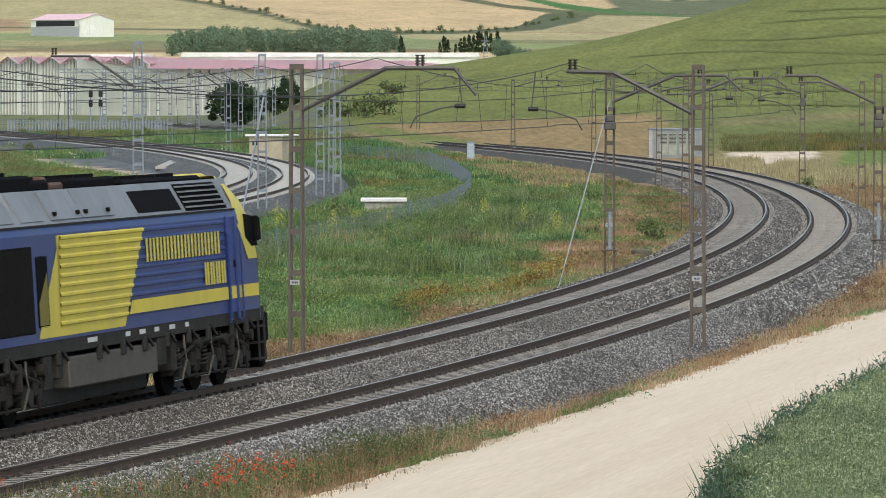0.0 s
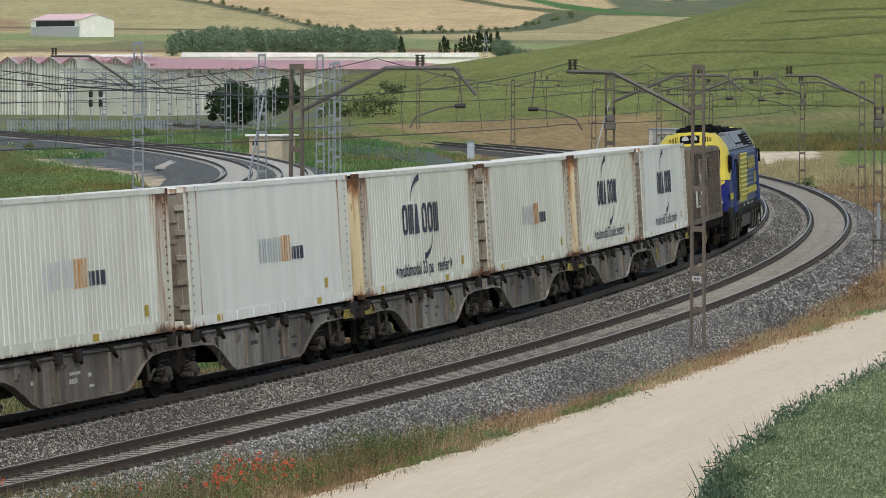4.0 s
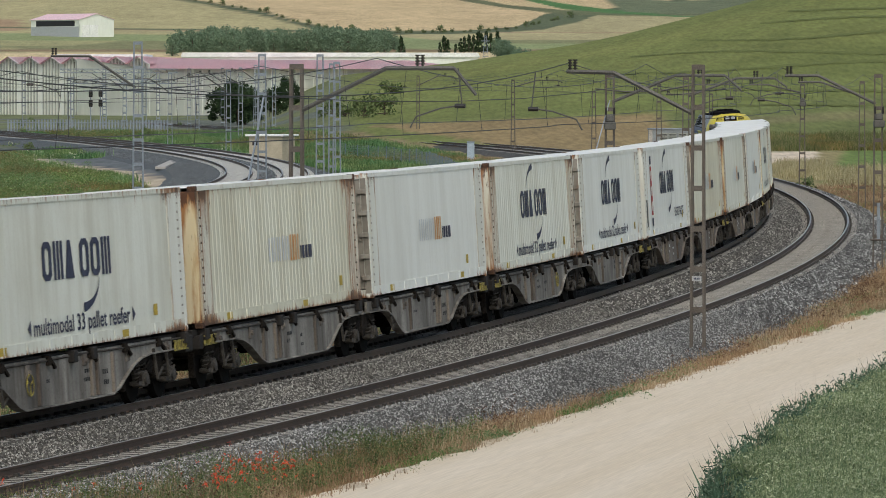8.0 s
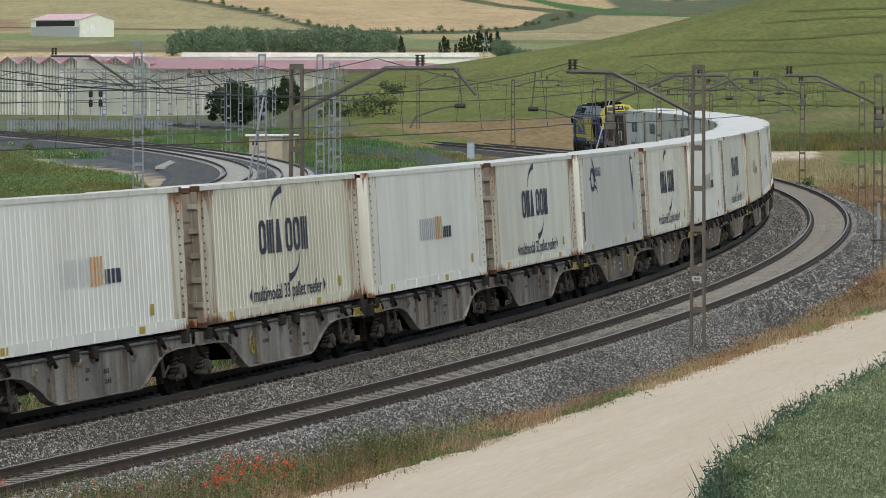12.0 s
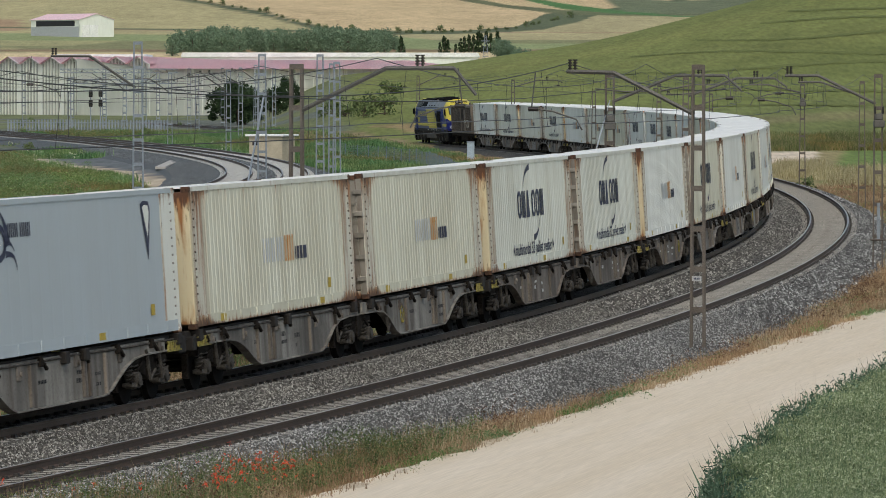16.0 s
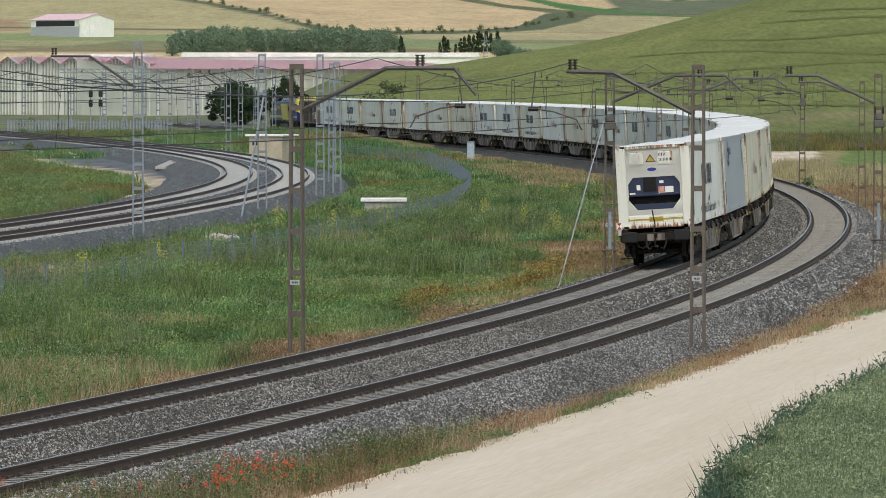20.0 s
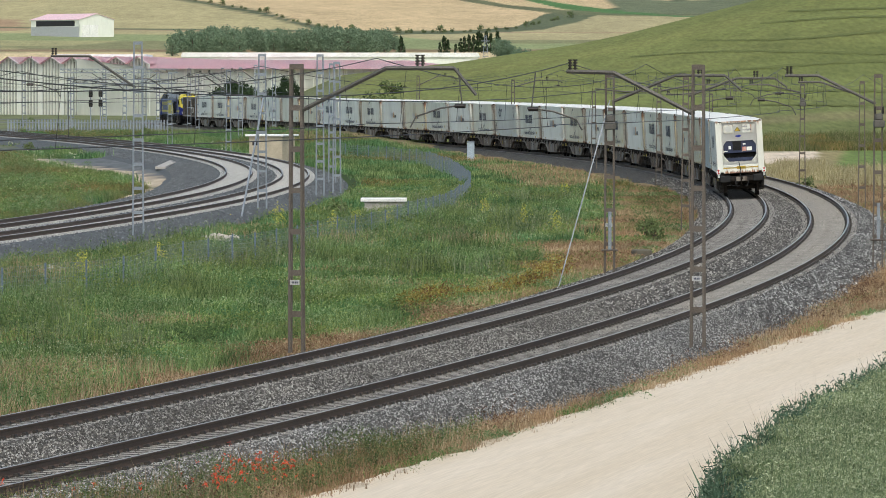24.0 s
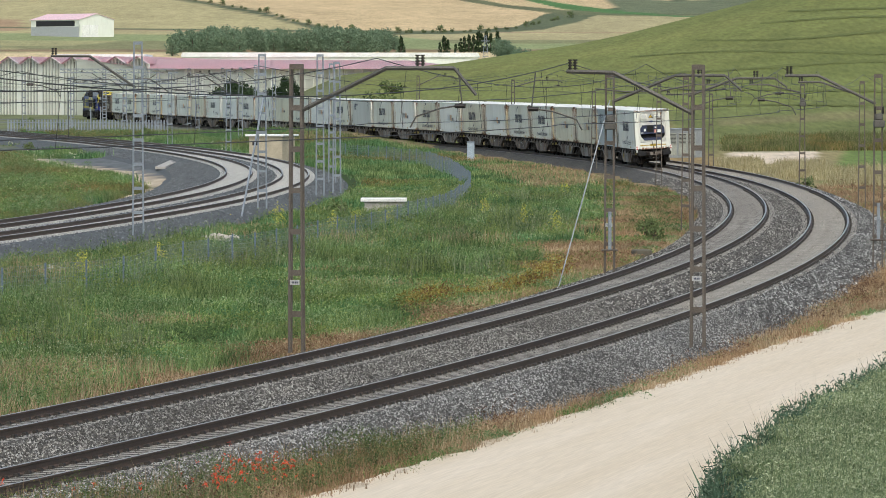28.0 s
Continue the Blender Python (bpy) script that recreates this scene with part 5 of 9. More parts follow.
TAIL0 = 40.232 - 13.716 - 17 * SPEED
for i in range(28):
    k = 28 - i
    s = TAIL0 + (i // 2) * 29.59 + (14.862 if i % 2 else 0) + L2
    w = container_wagon(k, i % 2 == 0)
    if i == 0:
        tail_plates(w)
    MOVING.append((w, s, 6.0, 0.0))
    MOVING.append((container(k), s, 6.0, 1.255))
HEAD0 = 439.918 - 17 * SPEED     # front of the first container

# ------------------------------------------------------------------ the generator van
M_VANGROOVE = streaked("dark_van_groove", (0.055, 0.042, 0.032), (0.02, 0.016, 0.013), amount=0.6, rough=0.8, dirt=(0.035, 0.028, 0.023), dirty=0.6)
M_BROWN = streaked("brown_corrugated_steel", (0.225, 0.185, 0.145), (0.045, 0.035, 0.03), amount=0.6, rough=0.7, dirt=(0.075, 0.06, 0.05), dirty=0.5)
M_SOOT = mat("sooty_grille", (0.035, 0.03, 0.027), 0.9)


def corrugated(bm, x0, x1, z0, z1, y, depth, pitch):
    """A wall of even upright corrugations."""
    sgn = 1 if y > 0 else -1
    pts, x = [], x0
    while x < x1 - 1e-3:
        for dx, d in ((0, 0), (0.34, 0), (0.44, depth), (0.90, depth)):
            if x + dx * pitch < x1:
                pts.append((x + dx * pitch, y - sgn * d))
        x += pitch
    pts.append((x1, y))
    lo = [bm.verts.new((a, b, z0)) for a, b in pts]
    hi = [bm.verts.new((a, b, z1)) for a, b in pts]
    for i in range(len(pts) - 1):
        q = (lo[i], lo[i + 1], hi[i + 1], hi[i])
        bm.faces.new(q if sgn < 0 else q[::-1])


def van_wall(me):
    """The grooves of the corrugated sheet are darker than its ribs."""
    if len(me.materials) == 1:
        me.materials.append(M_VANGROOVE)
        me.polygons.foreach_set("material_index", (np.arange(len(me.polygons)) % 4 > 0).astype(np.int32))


def generator_van():
    g = thing("generator_van", Matrix.Identity(4), "brown corrugated two-axle generator van behind the locomotive", "generator van")
    for sgn in (-1, 1):
        for x0, x1 in ((-6.3, 0.0), (0.10, 6.3)):
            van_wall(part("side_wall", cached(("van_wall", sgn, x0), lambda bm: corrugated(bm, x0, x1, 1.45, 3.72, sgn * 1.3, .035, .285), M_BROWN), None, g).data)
            part("sill", cached(("van_sill", sgn, x0), lambda bm: [bm_box(bm, x0, x1, *sorted((sgn * 1.31, sgn * 1.2)), 1.28, 1.46), bm_box(bm, x0, x1, *sorted((sgn * 1.32, sgn * 1.2)), 3.70, 3.84, .01)], M_BROWN), None, g)
            for x in (x0 + .05, x1 - .05):
                part("corner_post", cached(("van_post", sgn, x), lambda bm: bm_box(bm, x - .07, x + .07, *sorted((sgn * 1.325, sgn * 1.2)), 1.28, 3.84, .01), M_BROWN), None, g)
        door = part("door", cached(("van_door", sgn), lambda bm: [bm_box(bm, -2.75, -1.85, *sorted((sgn * 1.335, sgn * 1.25)), 1.5, 3.42, .015), bm_box(bm, -2.82, -1.78, *sorted((sgn * 1.345, sgn * 1.25)), 3.42, 3.5)], M_BROWN), None, g)
        part("door_handle", cached(("van_handle", sgn), lambda bm: [bm_box(bm, -2.70, -2.62, *sorted((sgn * 1.38, sgn * 1.33)), 2.3, 2.55), bm_box(bm, -2.85, -2.8, *sorted((sgn * 1.36, sgn * 1.33)), 2.75, 3.0)], BODY["grey"]), None, door)
        for x0, x1, z0, z1, m in ((-4.35, -3.1, 1.85, 2.55, BODY["grey"]), (-1.65, -.35, 2.55, 3.6, M_SOOT), (.35, 1.3, 2.75, 3.62, M_BROWN)):
            v = part("vent", cached(("van_vent", sgn, x0), lambda bm: [bm_box(bm, a, b, *sorted((sgn * 1.35, sgn * 1.28)), c, d) for a, b, c, d in ((x0, x1, z0, z0 + .07), (x0, x1, z1 - .07, z1), (x0, x0 + .07, z0, z1), (x1 - .07, x1, z0, z1))], m), None, g)
            part("slats", cached(("van_slats", sgn, x0), lambda bm: [bm_bar(bm, (x0 + .05, sgn * 1.33, z), (x1 - .05, sgn * 1.33, z), .05, .075) for z in np.arange(z0 + .1, z1 - .06, .13)] + [bm_box(bm, x0, x1, *sorted((sgn * 1.30, sgn * 1.10)), z0, z1)], M_SOOT if x0 != -4.35 else M_BROWN), None, v)
    for e in (-1, 1):
        part("end_wall", cached(("van_end", e), lambda bm: [bm_box(bm, *sorted((e * 6.3, e * 6.2)), -1.2, 1.2, 1.28, 3.82)] + [bm_box(bm, *sorted((e * 6.36, e * 6.3)), y, y + .3, 1.5, 3.7, .02) for y in (-1.05, -.55, -.05, .45, .85)], M_BROWN), None, g)
    part("roof", cached(("van_roof",), lambda bm: [bm_box(bm, a, b, -1.27, 1.27, 3.80, 3.88, .01) for a, b in ((-6.3, 0), (.1, 6.3))] + [bm_box(bm, -1.6, -.6, -.5, .5, 3.88, 3.98), bm_disc(bm, (-.2, .4, 4.0), "z", .09, .3, 10)], M_BROWN), None, g)
    part("underframe", cached(("van_frame",), lambda bm: [bm_box(bm, -6.6, 6.6, *sorted((s * 1.2, s * 1.08)), 1.0, 1.28) for s in (-1, 1)] + [bm_box(bm, -6.7, 6.7, -.3, .3, .85, 1.2), bm_box(bm, -1.8, 2.2, -1.05, 1.05, .55, 1.0, .03), bm_box(bm, -1.4, 1.2, -1.2, -1.0, .62, .95)] + [bm_box(bm, *sorted((e * 6.75, e * 6.5)), -1.25, 1.25, .85, 1.2) for e in (-1, 1)], M_BOGIE), None, g)
    for x in (-4.7, 4.75):
        for s in (-1, 1):
            w = part("wheel", cached(("van_wheel", s), lambda bm: [bm_disc(bm, (0, s * .87, 0), "y", .48, .11, 24), bm_disc(bm, (0, s * .8, 0), "y", .51, .03, 24), bm_disc(bm, (0, s * .95, 0), "y", .18, .08, 12)], M_WHEEL), None, g, "", Matrix.Translation((x, 0, .48)))
            part("axle_box", cached(("van_box", s), lambda bm: [bm_box(bm, -.2, .2, *sorted((s * 1.22, s * 1.0)), -.2, .2, .03), bm_disc(bm, (0, s * 1.25, 0), "y", .15, .06, 12)], M_BOGIE), None, g, "", Matrix.Translation((x, 0, .48)))
            part("leaf_spring", cached(("van_spring", s), lambda bm: [bm_box(bm, -.55 + i * .07, .55 - i * .07, *sorted((s * 1.18, s * 1.06)), .22 + .03 * (4 - i), .245 + .03 * (4 - i)) for i in range(5)] + [bm_bar(bm, (e * .55, s * 1.12, .36), (e * .62, s * 1.12, .6), .05) for e in (-1, 1)] + [bm_box(bm, -.3, -.22, *sorted((s * 1.14, s * 1.08)), -.25, .6), bm_box(bm, .22, .3, *sorted((s * 1.14, s * 1.08)), -.25, .6)], M_BOGIE), None, g, "", Matrix.Translation((x, 0, .5)))
        part("axle", cached(("axle",), lambda bm: bm_disc(bm, (0, 0, 0), "y", .085, 1.7, 10), M_BOGIE), None, g, "", Matrix.Translation((x, 0, .48)))
    for e in (-1, 1):
        for s in (-1, 1):
            part("buffer", cached(("van_buffer", e, s), lambda bm: [bm_disc(bm, (e * 6.95, s * .9, 1.03), "x", .12, .4, 12), bm_disc(bm, (e * 7.15, s * .9, 1.03), "x", .24, .05, 16)], M_BOGIE), None, g)
    part("hand_brake_wheel", cached(("van_brake",), lambda bm: bm_tube(bm, [(-1.2 + .22 * math.cos(a), -1.28, .75 + .22 * math.sin(a)) for a in np.linspace(0, 2 * math.pi, 17)], .025, 5), M_YELLOWPAINT), None, g, "yellow hand brake wheel")
    for e in (-1, 1):
        part("platform_rail", cached(("van_rail", e), lambda bm: [bm_bar(bm, (e * 6.45, -1.25, 1.18), (e * 7.0, -1.25, 1.1), .04), bm_bar(bm, (e * 6.9, -1.25, 1.1), (e * 6.9, -1.2, .6), .04), bm_box(bm, *sorted((e * 6.7, e * 7.0)), -1.3, -1.1, .55, .6)], M_BEAM), None, g)
    return g


# ------------------------------------------------------------------ the locomotive
M_NOSE = streaked("deep_blue_nose_paint", (0.010, 0.016, 0.17), (0.03, 0.03, 0.05), amount=0.05, rough=0.3, dirt=(0.05, 0.06, 0.15), dirty=0.2)
M_REDLAMP = mat("dull_tail_lamp_glass", (0.20, 0.19, 0.18), 0.15, spec=0.8, fine=0.1)
M_GRILLEBAR = mat("dark_grille_bar", (0.016, 0.0155, 0.015), 0.75, spec=0.08)
M_LBOGIE = mat("grey_brown_bogie_grime", (0.030, 0.027, 0.024), 0.9, scale=4, second=(0.010, 0.009, 0.008), amount=0.7, spec=0.2)
M_BLUE = streaked("blue_locomotive_paint", (0.021, 0.042, 0.19), (0.03, 0.03, 0.05), amount=0.1, rough=0.4, dirt=(0.058, 0.078, 0.155), dirty=0.32)
M_YEL = streaked("yellow_locomotive_paint", (0.62, 0.52, 0.06), (0.3, 0.2, 0.05), amount=0.08, rough=0.4, dirt=(0.36, 0.31, 0.10), dirty=0.3)
M_LROOF = streaked("grey_locomotive_roof", (0.22, 0.24, 0.27), (0.1, 0.09, 0.08), amount=0.15, rough=0.5, dirt=(0.13, 0.13, 0.13), dirty=0.45)
M_LDARK = mat("black_locomotive_grille", (0.008, 0.008, 0.009), 0.8, spec=0.05)
M_LFRAME = mat("dark_grey_underframe", (0.034, 0.033, 0.031), 0.8, scale=2, second=(0.020, 0.018, 0.016), amount=0.8, spec=0.2)
M_TANK = mat("dusty_grey_tank", (0.105, 0.100, 0.09), 0.8, scale=1.5, spec=0.2)
M_SHADE = mat("pale_blue_window_blind", (0.12, 0.17, 0.20), 0.2, spec=0.6, fine=0.15)
M_LAMP = mat("lamp_glass", (0.5, 0.52, 0.55), 0.1, spec=0.8, fine=0.1)


CAB_Z = [1.30, 2.0, 2.56, 2.98, 3.45, 3.80, 4.10, 4.33]
CAB_SIDE = [10.30, 10.30, 10.25, 10.05, 9.75, 9.50, 9.30, 9.15]      # where the flat side ends
CAB_HALF = [1.42, 1.42, 1.42, 1.42, 1.40, 1.30, 1.12, .90]           # half width
CAB_CX = [10.75, 10.80, 10.75, 10.50, 10.20, 9.95, 9.70, 9.45]       # corner
CAB_CY = [1.25, 1.28, 1.28, 1.25, 1.18, 1.10, .95, .75]
CAB_FX = [11.0, 11.10, 11.08, 10.82, 10.50, 10.25, 10.0, 9.70]       # face
CAB_FY = [.70, .75, .75, .72, .70, .65, .60, .50]
CAB_NX = [11.05, 11.15, 11.12, 10.86, 10.53, 10.28, 10.02, 9.72]     # middle of the face


def cab_plan(z, grow=0.0):
    """Half of the cab's outline at a height: (x, y) from the flat side round to the middle of the face."""
    v = [float(np.interp(z, CAB_Z, q)) for q in (CAB_SIDE, CAB_HALF, CAB_CX, CAB_CY, CAB_FX, CAB_FY, CAB_NX)]
    return [(v[0], v[1] + grow), (v[2] + grow * .7, v[3] + grow * .7), (v[4] + grow, v[5] + grow * .3), (v[6] + grow, 0.0)]


def cab_face(y, z):
    """x of the cab's skin at y and z, and so where a thing on it sits."""
    p = cab_plan(z)[::-1]
    return float(np.interp(abs(y), [q[1] for q in p], [q[0] for q in p]))


def cab_skin(bm, e, zs, back, grow=0.0, lid=False):
    """The skin of a cab through several heights; back gives where its sides begin at each."""
    rings = []
    for z in zs:
        h = [(back(z), cab_plan(z, grow)[0][1])] + cab_plan(z, grow)
        pts = h + [(x, -y) for x, y in h[-2::-1]]
        rings.append([bm.verts.new((e * x, e * y, z)) for x, y in pts])
    for a, b in zip(rings, rings[1:]):
        for i in range(len(a) - 1):
            bm.faces.new((a[i + 1], a[i], b[i], b[i + 1]))
    if lid:
        bm.faces.new(rings[-1])
    for f in bm.faces:
        f.smooth = True
    bmesh.ops.recalc_face_normals(bm, faces=bm.faces)


def cab_patch(bm, e, outline, out, thick=.03):
    """A panel laid on the cab's face, out proud of it; outline lists (y, low z, high z) across it."""
    rows = [[bm.verts.new((e * (cab_face(y, z0 + (z1 - z0) * k / 4) + out), y, z0 + (z1 - z0) * k / 4)) for k in range(5)] for y, z0, z1 in outline]
    fs = []
    for a, b in zip(rows, rows[1:]):
        for k in range(4):
            q = (a[k], b[k], b[k + 1], a[k + 1])
            fs.append(bm.faces.new(q if e > 0 else q[::-1]))
    bm.normal_update()
    bmesh.ops.solidify(bm, geom=fs, thickness=thick)


def side_poly(bm, pts, y):
    """A flat panel in the plane of the side wall."""
    v = [bm.verts.new((x, y, z)) for x, z in pts]
    bm.faces.new(v if y < 0 else v[::-1])
    bm.normal_update()


def side_ribs(bm, sgn, left, right, z0, z1, n, y=1.425, out=.03):
    """Pressed horizontal ribs between two slanting ends, each given as (x at z0, x at z1)."""
    h = (z1 - z0) / n
    at = lambda p, z: p[0] + (p[1] - p[0]) * (z - z0) / (z1 - z0)
    for i in range(n):
        za = z0 + i * h
        pr = [(0, y), (h * .50, y), (h * .60, y + out), (h * .84, y + out), (h, y)]
        a = [bm.verts.new((at(left, za + z), sgn * w, za + z)) for z, w in pr]
        b = [bm.verts.new((at(right, za + z), sgn * w, za + z)) for z, w in pr]
        for j in range(4):
            f = (a[j], b[j], b[j + 1], a[j + 1])
            bm.faces.new(f if sgn < 0 else f[::-1])


RIB0, RIB1, RIBS = 1.66, 3.42, 10


def locomotive():
    c = thing("diesel_locomotive", Matrix.Identity(4), "blue and yellow diesel locomotive with a grey roof", "locomotive")
    for sgn in (-1, 1):
        y = sgn * 1.42
        part("side_panel", cached(("blue_side", sgn), lambda bm: side_poly(bm, [(-10.3, 1.50), (10.3, 1.50), (10.3, 2.56), (9.6, 2.7), (8.9, 3.46), (-8.9, 3.46), (-9.6, 2.7), (-10.3, 2.56)], y), M_BLUE), None, c, "blue side wall")
        part("eave_strip", cached(("eave_strip", sgn), lambda bm: bm.faces.new([bm.verts.new(p) for p in ((-8.95, y, 3.46), (8.95, y, 3.46), (8.95, sgn * 1.37, 3.62), (-8.95, sgn * 1.37, 3.62))][::-sgn]), M_BLUE), None, c)
        for x in (-7.72, -8.35, 8.02, 8.62):
            part("door_rib", cached(("door_rib", sgn, x), lambda bm: bm_box(bm, x - .055, x + .055, *sorted((sgn * 1.47, sgn * 1.41)), 1.34, 3.48, .015), M_BLUE), None, c)
        for x0, x1, x in ((-8.28, -7.80, -7.85), (8.10, 8.56, 8.5)):
            door = part("side_door", cached(("loco_door", sgn, x0), lambda bm: bm_box(bm, x0, x1, *sorted((sgn * 1.432, sgn * 1.41)), 1.5, 3.42, .008), M_BLUE), None, c)
            part("door_latch", cached(("door_latch", sgn, x), lambda bm: [bm_box(bm, x - .04, x + .04, *sorted((sgn * 1.46, sgn * 1.42)), 2.42, 2.58, .01)], M_LDARK), None, door)
        bm = bmesh.new()
        side_poly(bm, [(-4.5, 1.56), (.76, 1.56), (.86, RIB0), (-4.43, RIB0)], sgn * 1.428)
        side_poly(bm, [(-4.43, RIB0), (-3.2, RIB0), (-3.2, RIB1), (-3.0, RIB1)], sgn * 1.428)
        side_ribs(bm, sgn, (-3.25, -3.0), (.86, 2.29), RIB0, RIB1, RIBS)
        part("yellow_louvres", bm, M_YEL, c, "yellow ribbed side panel")
        bm = bmesh.new()
        side_ribs(bm, sgn, (.86, 2.29), (7.86, 7.86), RIB0, RIB1, RIBS, 1.423)
        part("blue_louvres", bm, M_BLUE, c, "blue ribbed side panel")
        for pts, out in ((((1.0, 1.78), (7.88, 1.78), (7.88, 2.04), (1.2, 2.04)), 1.457), (((8.1, 1.78), (10.24, 1.78), (10.24, 2.04), (8.1, 2.04)), 1.436),
                         (((-10.45, 1.80), (-7.42, 1.80), (-7.42, 2.05), (-10.62, 2.05)), 1.436)):
            bm = bmesh.new()
            side_poly(bm, pts, sgn * out)
            part("yellow_band", bm, M_YEL, c, "yellow waist band")
        f = Matrix.Translation((0, sgn * 1.459, 0)) @ (Matrix.Identity(4) if sgn < 0 else Matrix.Rotation(math.pi, 4, "Z"))
        for nm, x0, z0, k, w, h, gp in (("name_marking", 2.3, 2.74, 11, .375, .46, .10), ("word_marking", 6.25, 2.13, 4, .31, .46, .09)):
            bm = bmesh.new()
            glyph_bars(bm, x0 if sgn < 0 else -x0 - k * (w + gp) + gp, z0, k, w, h, gp, .135)
            part(nm, bm, M_YEL, c, "yellow plain marking", f)["kind"] = "stuff"
        grille = part("radiator_grille", cached(("radiator_grille", sgn), lambda bm: bm_box(bm, -7.30, -4.70, *sorted((sgn * 1.44, sgn * 1.38)), 1.67, 3.26, .015), M_LDARK), None, c)
        part("grille_mesh", cached(("grille_mesh", sgn), lambda bm: [bm_box(bm, x, x + .035, *sorted((sgn * 1.452, sgn * 1.43)), 1.70, 3.23) for x in np.arange(-7.25, -4.74, .105)], M_GRILLEBAR), None, grille)["kind"] = "stuff"
        slot = part("side_window", cached(("side_window", sgn), lambda bm: bm_box(bm, -4.48, -3.82, *sorted((sgn * 1.436, sgn * 1.40)), 1.76, 3.07, .03), M_LDARK), None, c)
        # reflection in the lower part of the window, painted as a dull yellow shape
        bm = bmesh.new()
        side_poly(bm, [(-4.42, 1.80), (-3.88, 1.80), (-3.88, 2.78), (-4.42, 2.20)], sgn * 1.439)
        part("window_pane", bm, mat("dull_yellow_reflection", (.16, .135, .02), .3), slot, "dull yellow reflection painted on the window")
        for x in (-8.75, -7.5, 7.9, 8.8):
            part("grab_rail", cached(("grab_rail", sgn, x), lambda bm: [bm_tube(bm, [(x, sgn * 1.45, 1.3), (x, sgn * 1.50, 1.42), (x, sgn * 1.50, 3.1), (x, sgn * 1.45, 3.22)], .022, 6)], M_BLUE), None, c)
        # roof shoulder: low behind the cab, higher over the engine room
        bm = bmesh.new()
        for x0, x1, z1, d0, d1 in ((-8.9, -5.0, 4.16, -.45, .62), (-4.98, 8.95, 4.27, .70, .50)):
            q = [(x0, sgn * 1.37, 3.62), (x1, sgn * 1.37, 3.62), (x1 + (d1 if x1 > 0 else -.1), sgn * 1.02, z1), (x0 + (d0 if x0 < -6 else -.1), sgn * 1.02, z1)]
            bm.faces.new([bm.verts.new(p) for p in (q if sgn < 0 else q[::-1])])
        bm.faces.new([bm.verts.new(p) for p in ((-5.08, sgn * 1.02, 4.27), (-4.98, sgn * 1.37, 3.62), (-5.0, sgn * 1.365, 3.60), (-5.1, sgn * 1.0, 4.15))])
        part("roof_shoulder", bm, M_LROOF, c)

        def on_shoulder(bm, x0, x1, t0, t1, out, lean=.0):
            yz = lambda t: (sgn * (1.37 - .35 * t + out * .88), 3.62 + .65 * t + out * .47)
            q = [bm.verts.new((x, *yz(t))) for x, t in ((x0, t0), (x1, t0), (x1 - lean, t1), (x0 - lean, t1))]
            q2 = [bm.verts.new((v.co.x, v.co.y - sgn * out * .9, v.co.z - out * .5)) for v in q]
            bm.faces.new(q)
            for i in range(4):
                bm.faces.new((q[i], q2[i], q2[(i + 1) % 4], q[(i + 1) % 4]))
        for x0, x1, m, nm, o in ((-3.15, -1.27, M_LROOF, "roof_hatch", .03), (-1.23, .75, M_LROOF, "roof_hatch", .03), (2.35, 5.25, M_LDARK, "roof_window", .014), (-4.9, -3.6, M_LROOF, "roof_sheet", .02), (-8.4, -5.3, M_LROOF, "roof_sheet", .012)):
            part(nm, cached((nm, sgn, x0), lambda bm: on_shoulder(bm, x0, x1, .12, .80 if x0 < -5 else .94 if m is M_LROOF else .78, o), m), None, c)
        for x in (-2.9, -1.5, -1.0, .4):
            part("hatch_handle", cached(("hatch_handle", sgn), lambda bm: bm_box(bm, -.05, .05, *sorted((sgn * 1.30, sgn * 1.36)), 3.78, 3.86), M_LDARK), None, c, "", Matrix.Translation((x, 0, 0)))
        fr = part("louvre_frame", cached(("louvre_frame", sgn), lambda bm: on_shoulder(bm, 5.55, 8.45, .06, .90, .014), M_LDARK), None, c)
        for k, t in enumerate((.14, .30, .46, .62, .78)):
            part("louvre_slat", cached(("louvre_slat", sgn, k), lambda bm: bm_bar(bm, (5.62, sgn * (1.37 - .35 * t + .03), 3.62 + .65 * t + .03), (8.38, sgn * (1.37 - .35 * t + .03), 3.62 + .65 * t + .03), .07, .035), M_LROOF), None, fr)
        part("roof_gutter", cached(("roof_gutter", sgn), lambda bm: bm_bar(bm, (-8.85, sgn * 1.385, 3.62), (8.85, sgn * 1.385, 3.62), .05, .035), M_LFRAME), None, c)
        part("fuel_tank", cached(("fuel_tank", sgn), lambda bm: [bm_box(bm, -2.68, 2.9, *sorted((sgn * 1.38, sgn * .5)), .56, 1.15, .03)], M_TANK), None, c)
        part("lower_tank", cached(("lower_tank", sgn), lambda bm: [bm_box(bm, -3.6, 3.2, *sorted((sgn * 1.05, sgn * .3)), .26, .80, .05)], M_LFRAME), None, c)
        part("sill_beam", cached(("sill_beam", sgn), lambda bm: [bm_box(bm, -10.6, 10.6, *sorted((sgn * 1.41, sgn * 1.1)), 1.24, 1.54, .01)], M_LFRAME), None, c)
        for x in (-9.2, -8.1, -6.4, -3.4, -.9, .6, 2.0, 3.5, 5.0, 6.4, 8.1, 9.2):
            part("sill_bracket", cached(("sill_bracket", sgn), lambda bm: [bm_box(bm, -.09, .09, *sorted((sgn * 1.45, sgn * 1.36)), 1.02, 1.30, .02), bm_bar(bm, (.1, sgn * 1.43, 1.32), (.42, sgn * 1.46, 1.10), .05)], M_LFRAME), None, c, "", Matrix.Translation((x, 0, 0)))
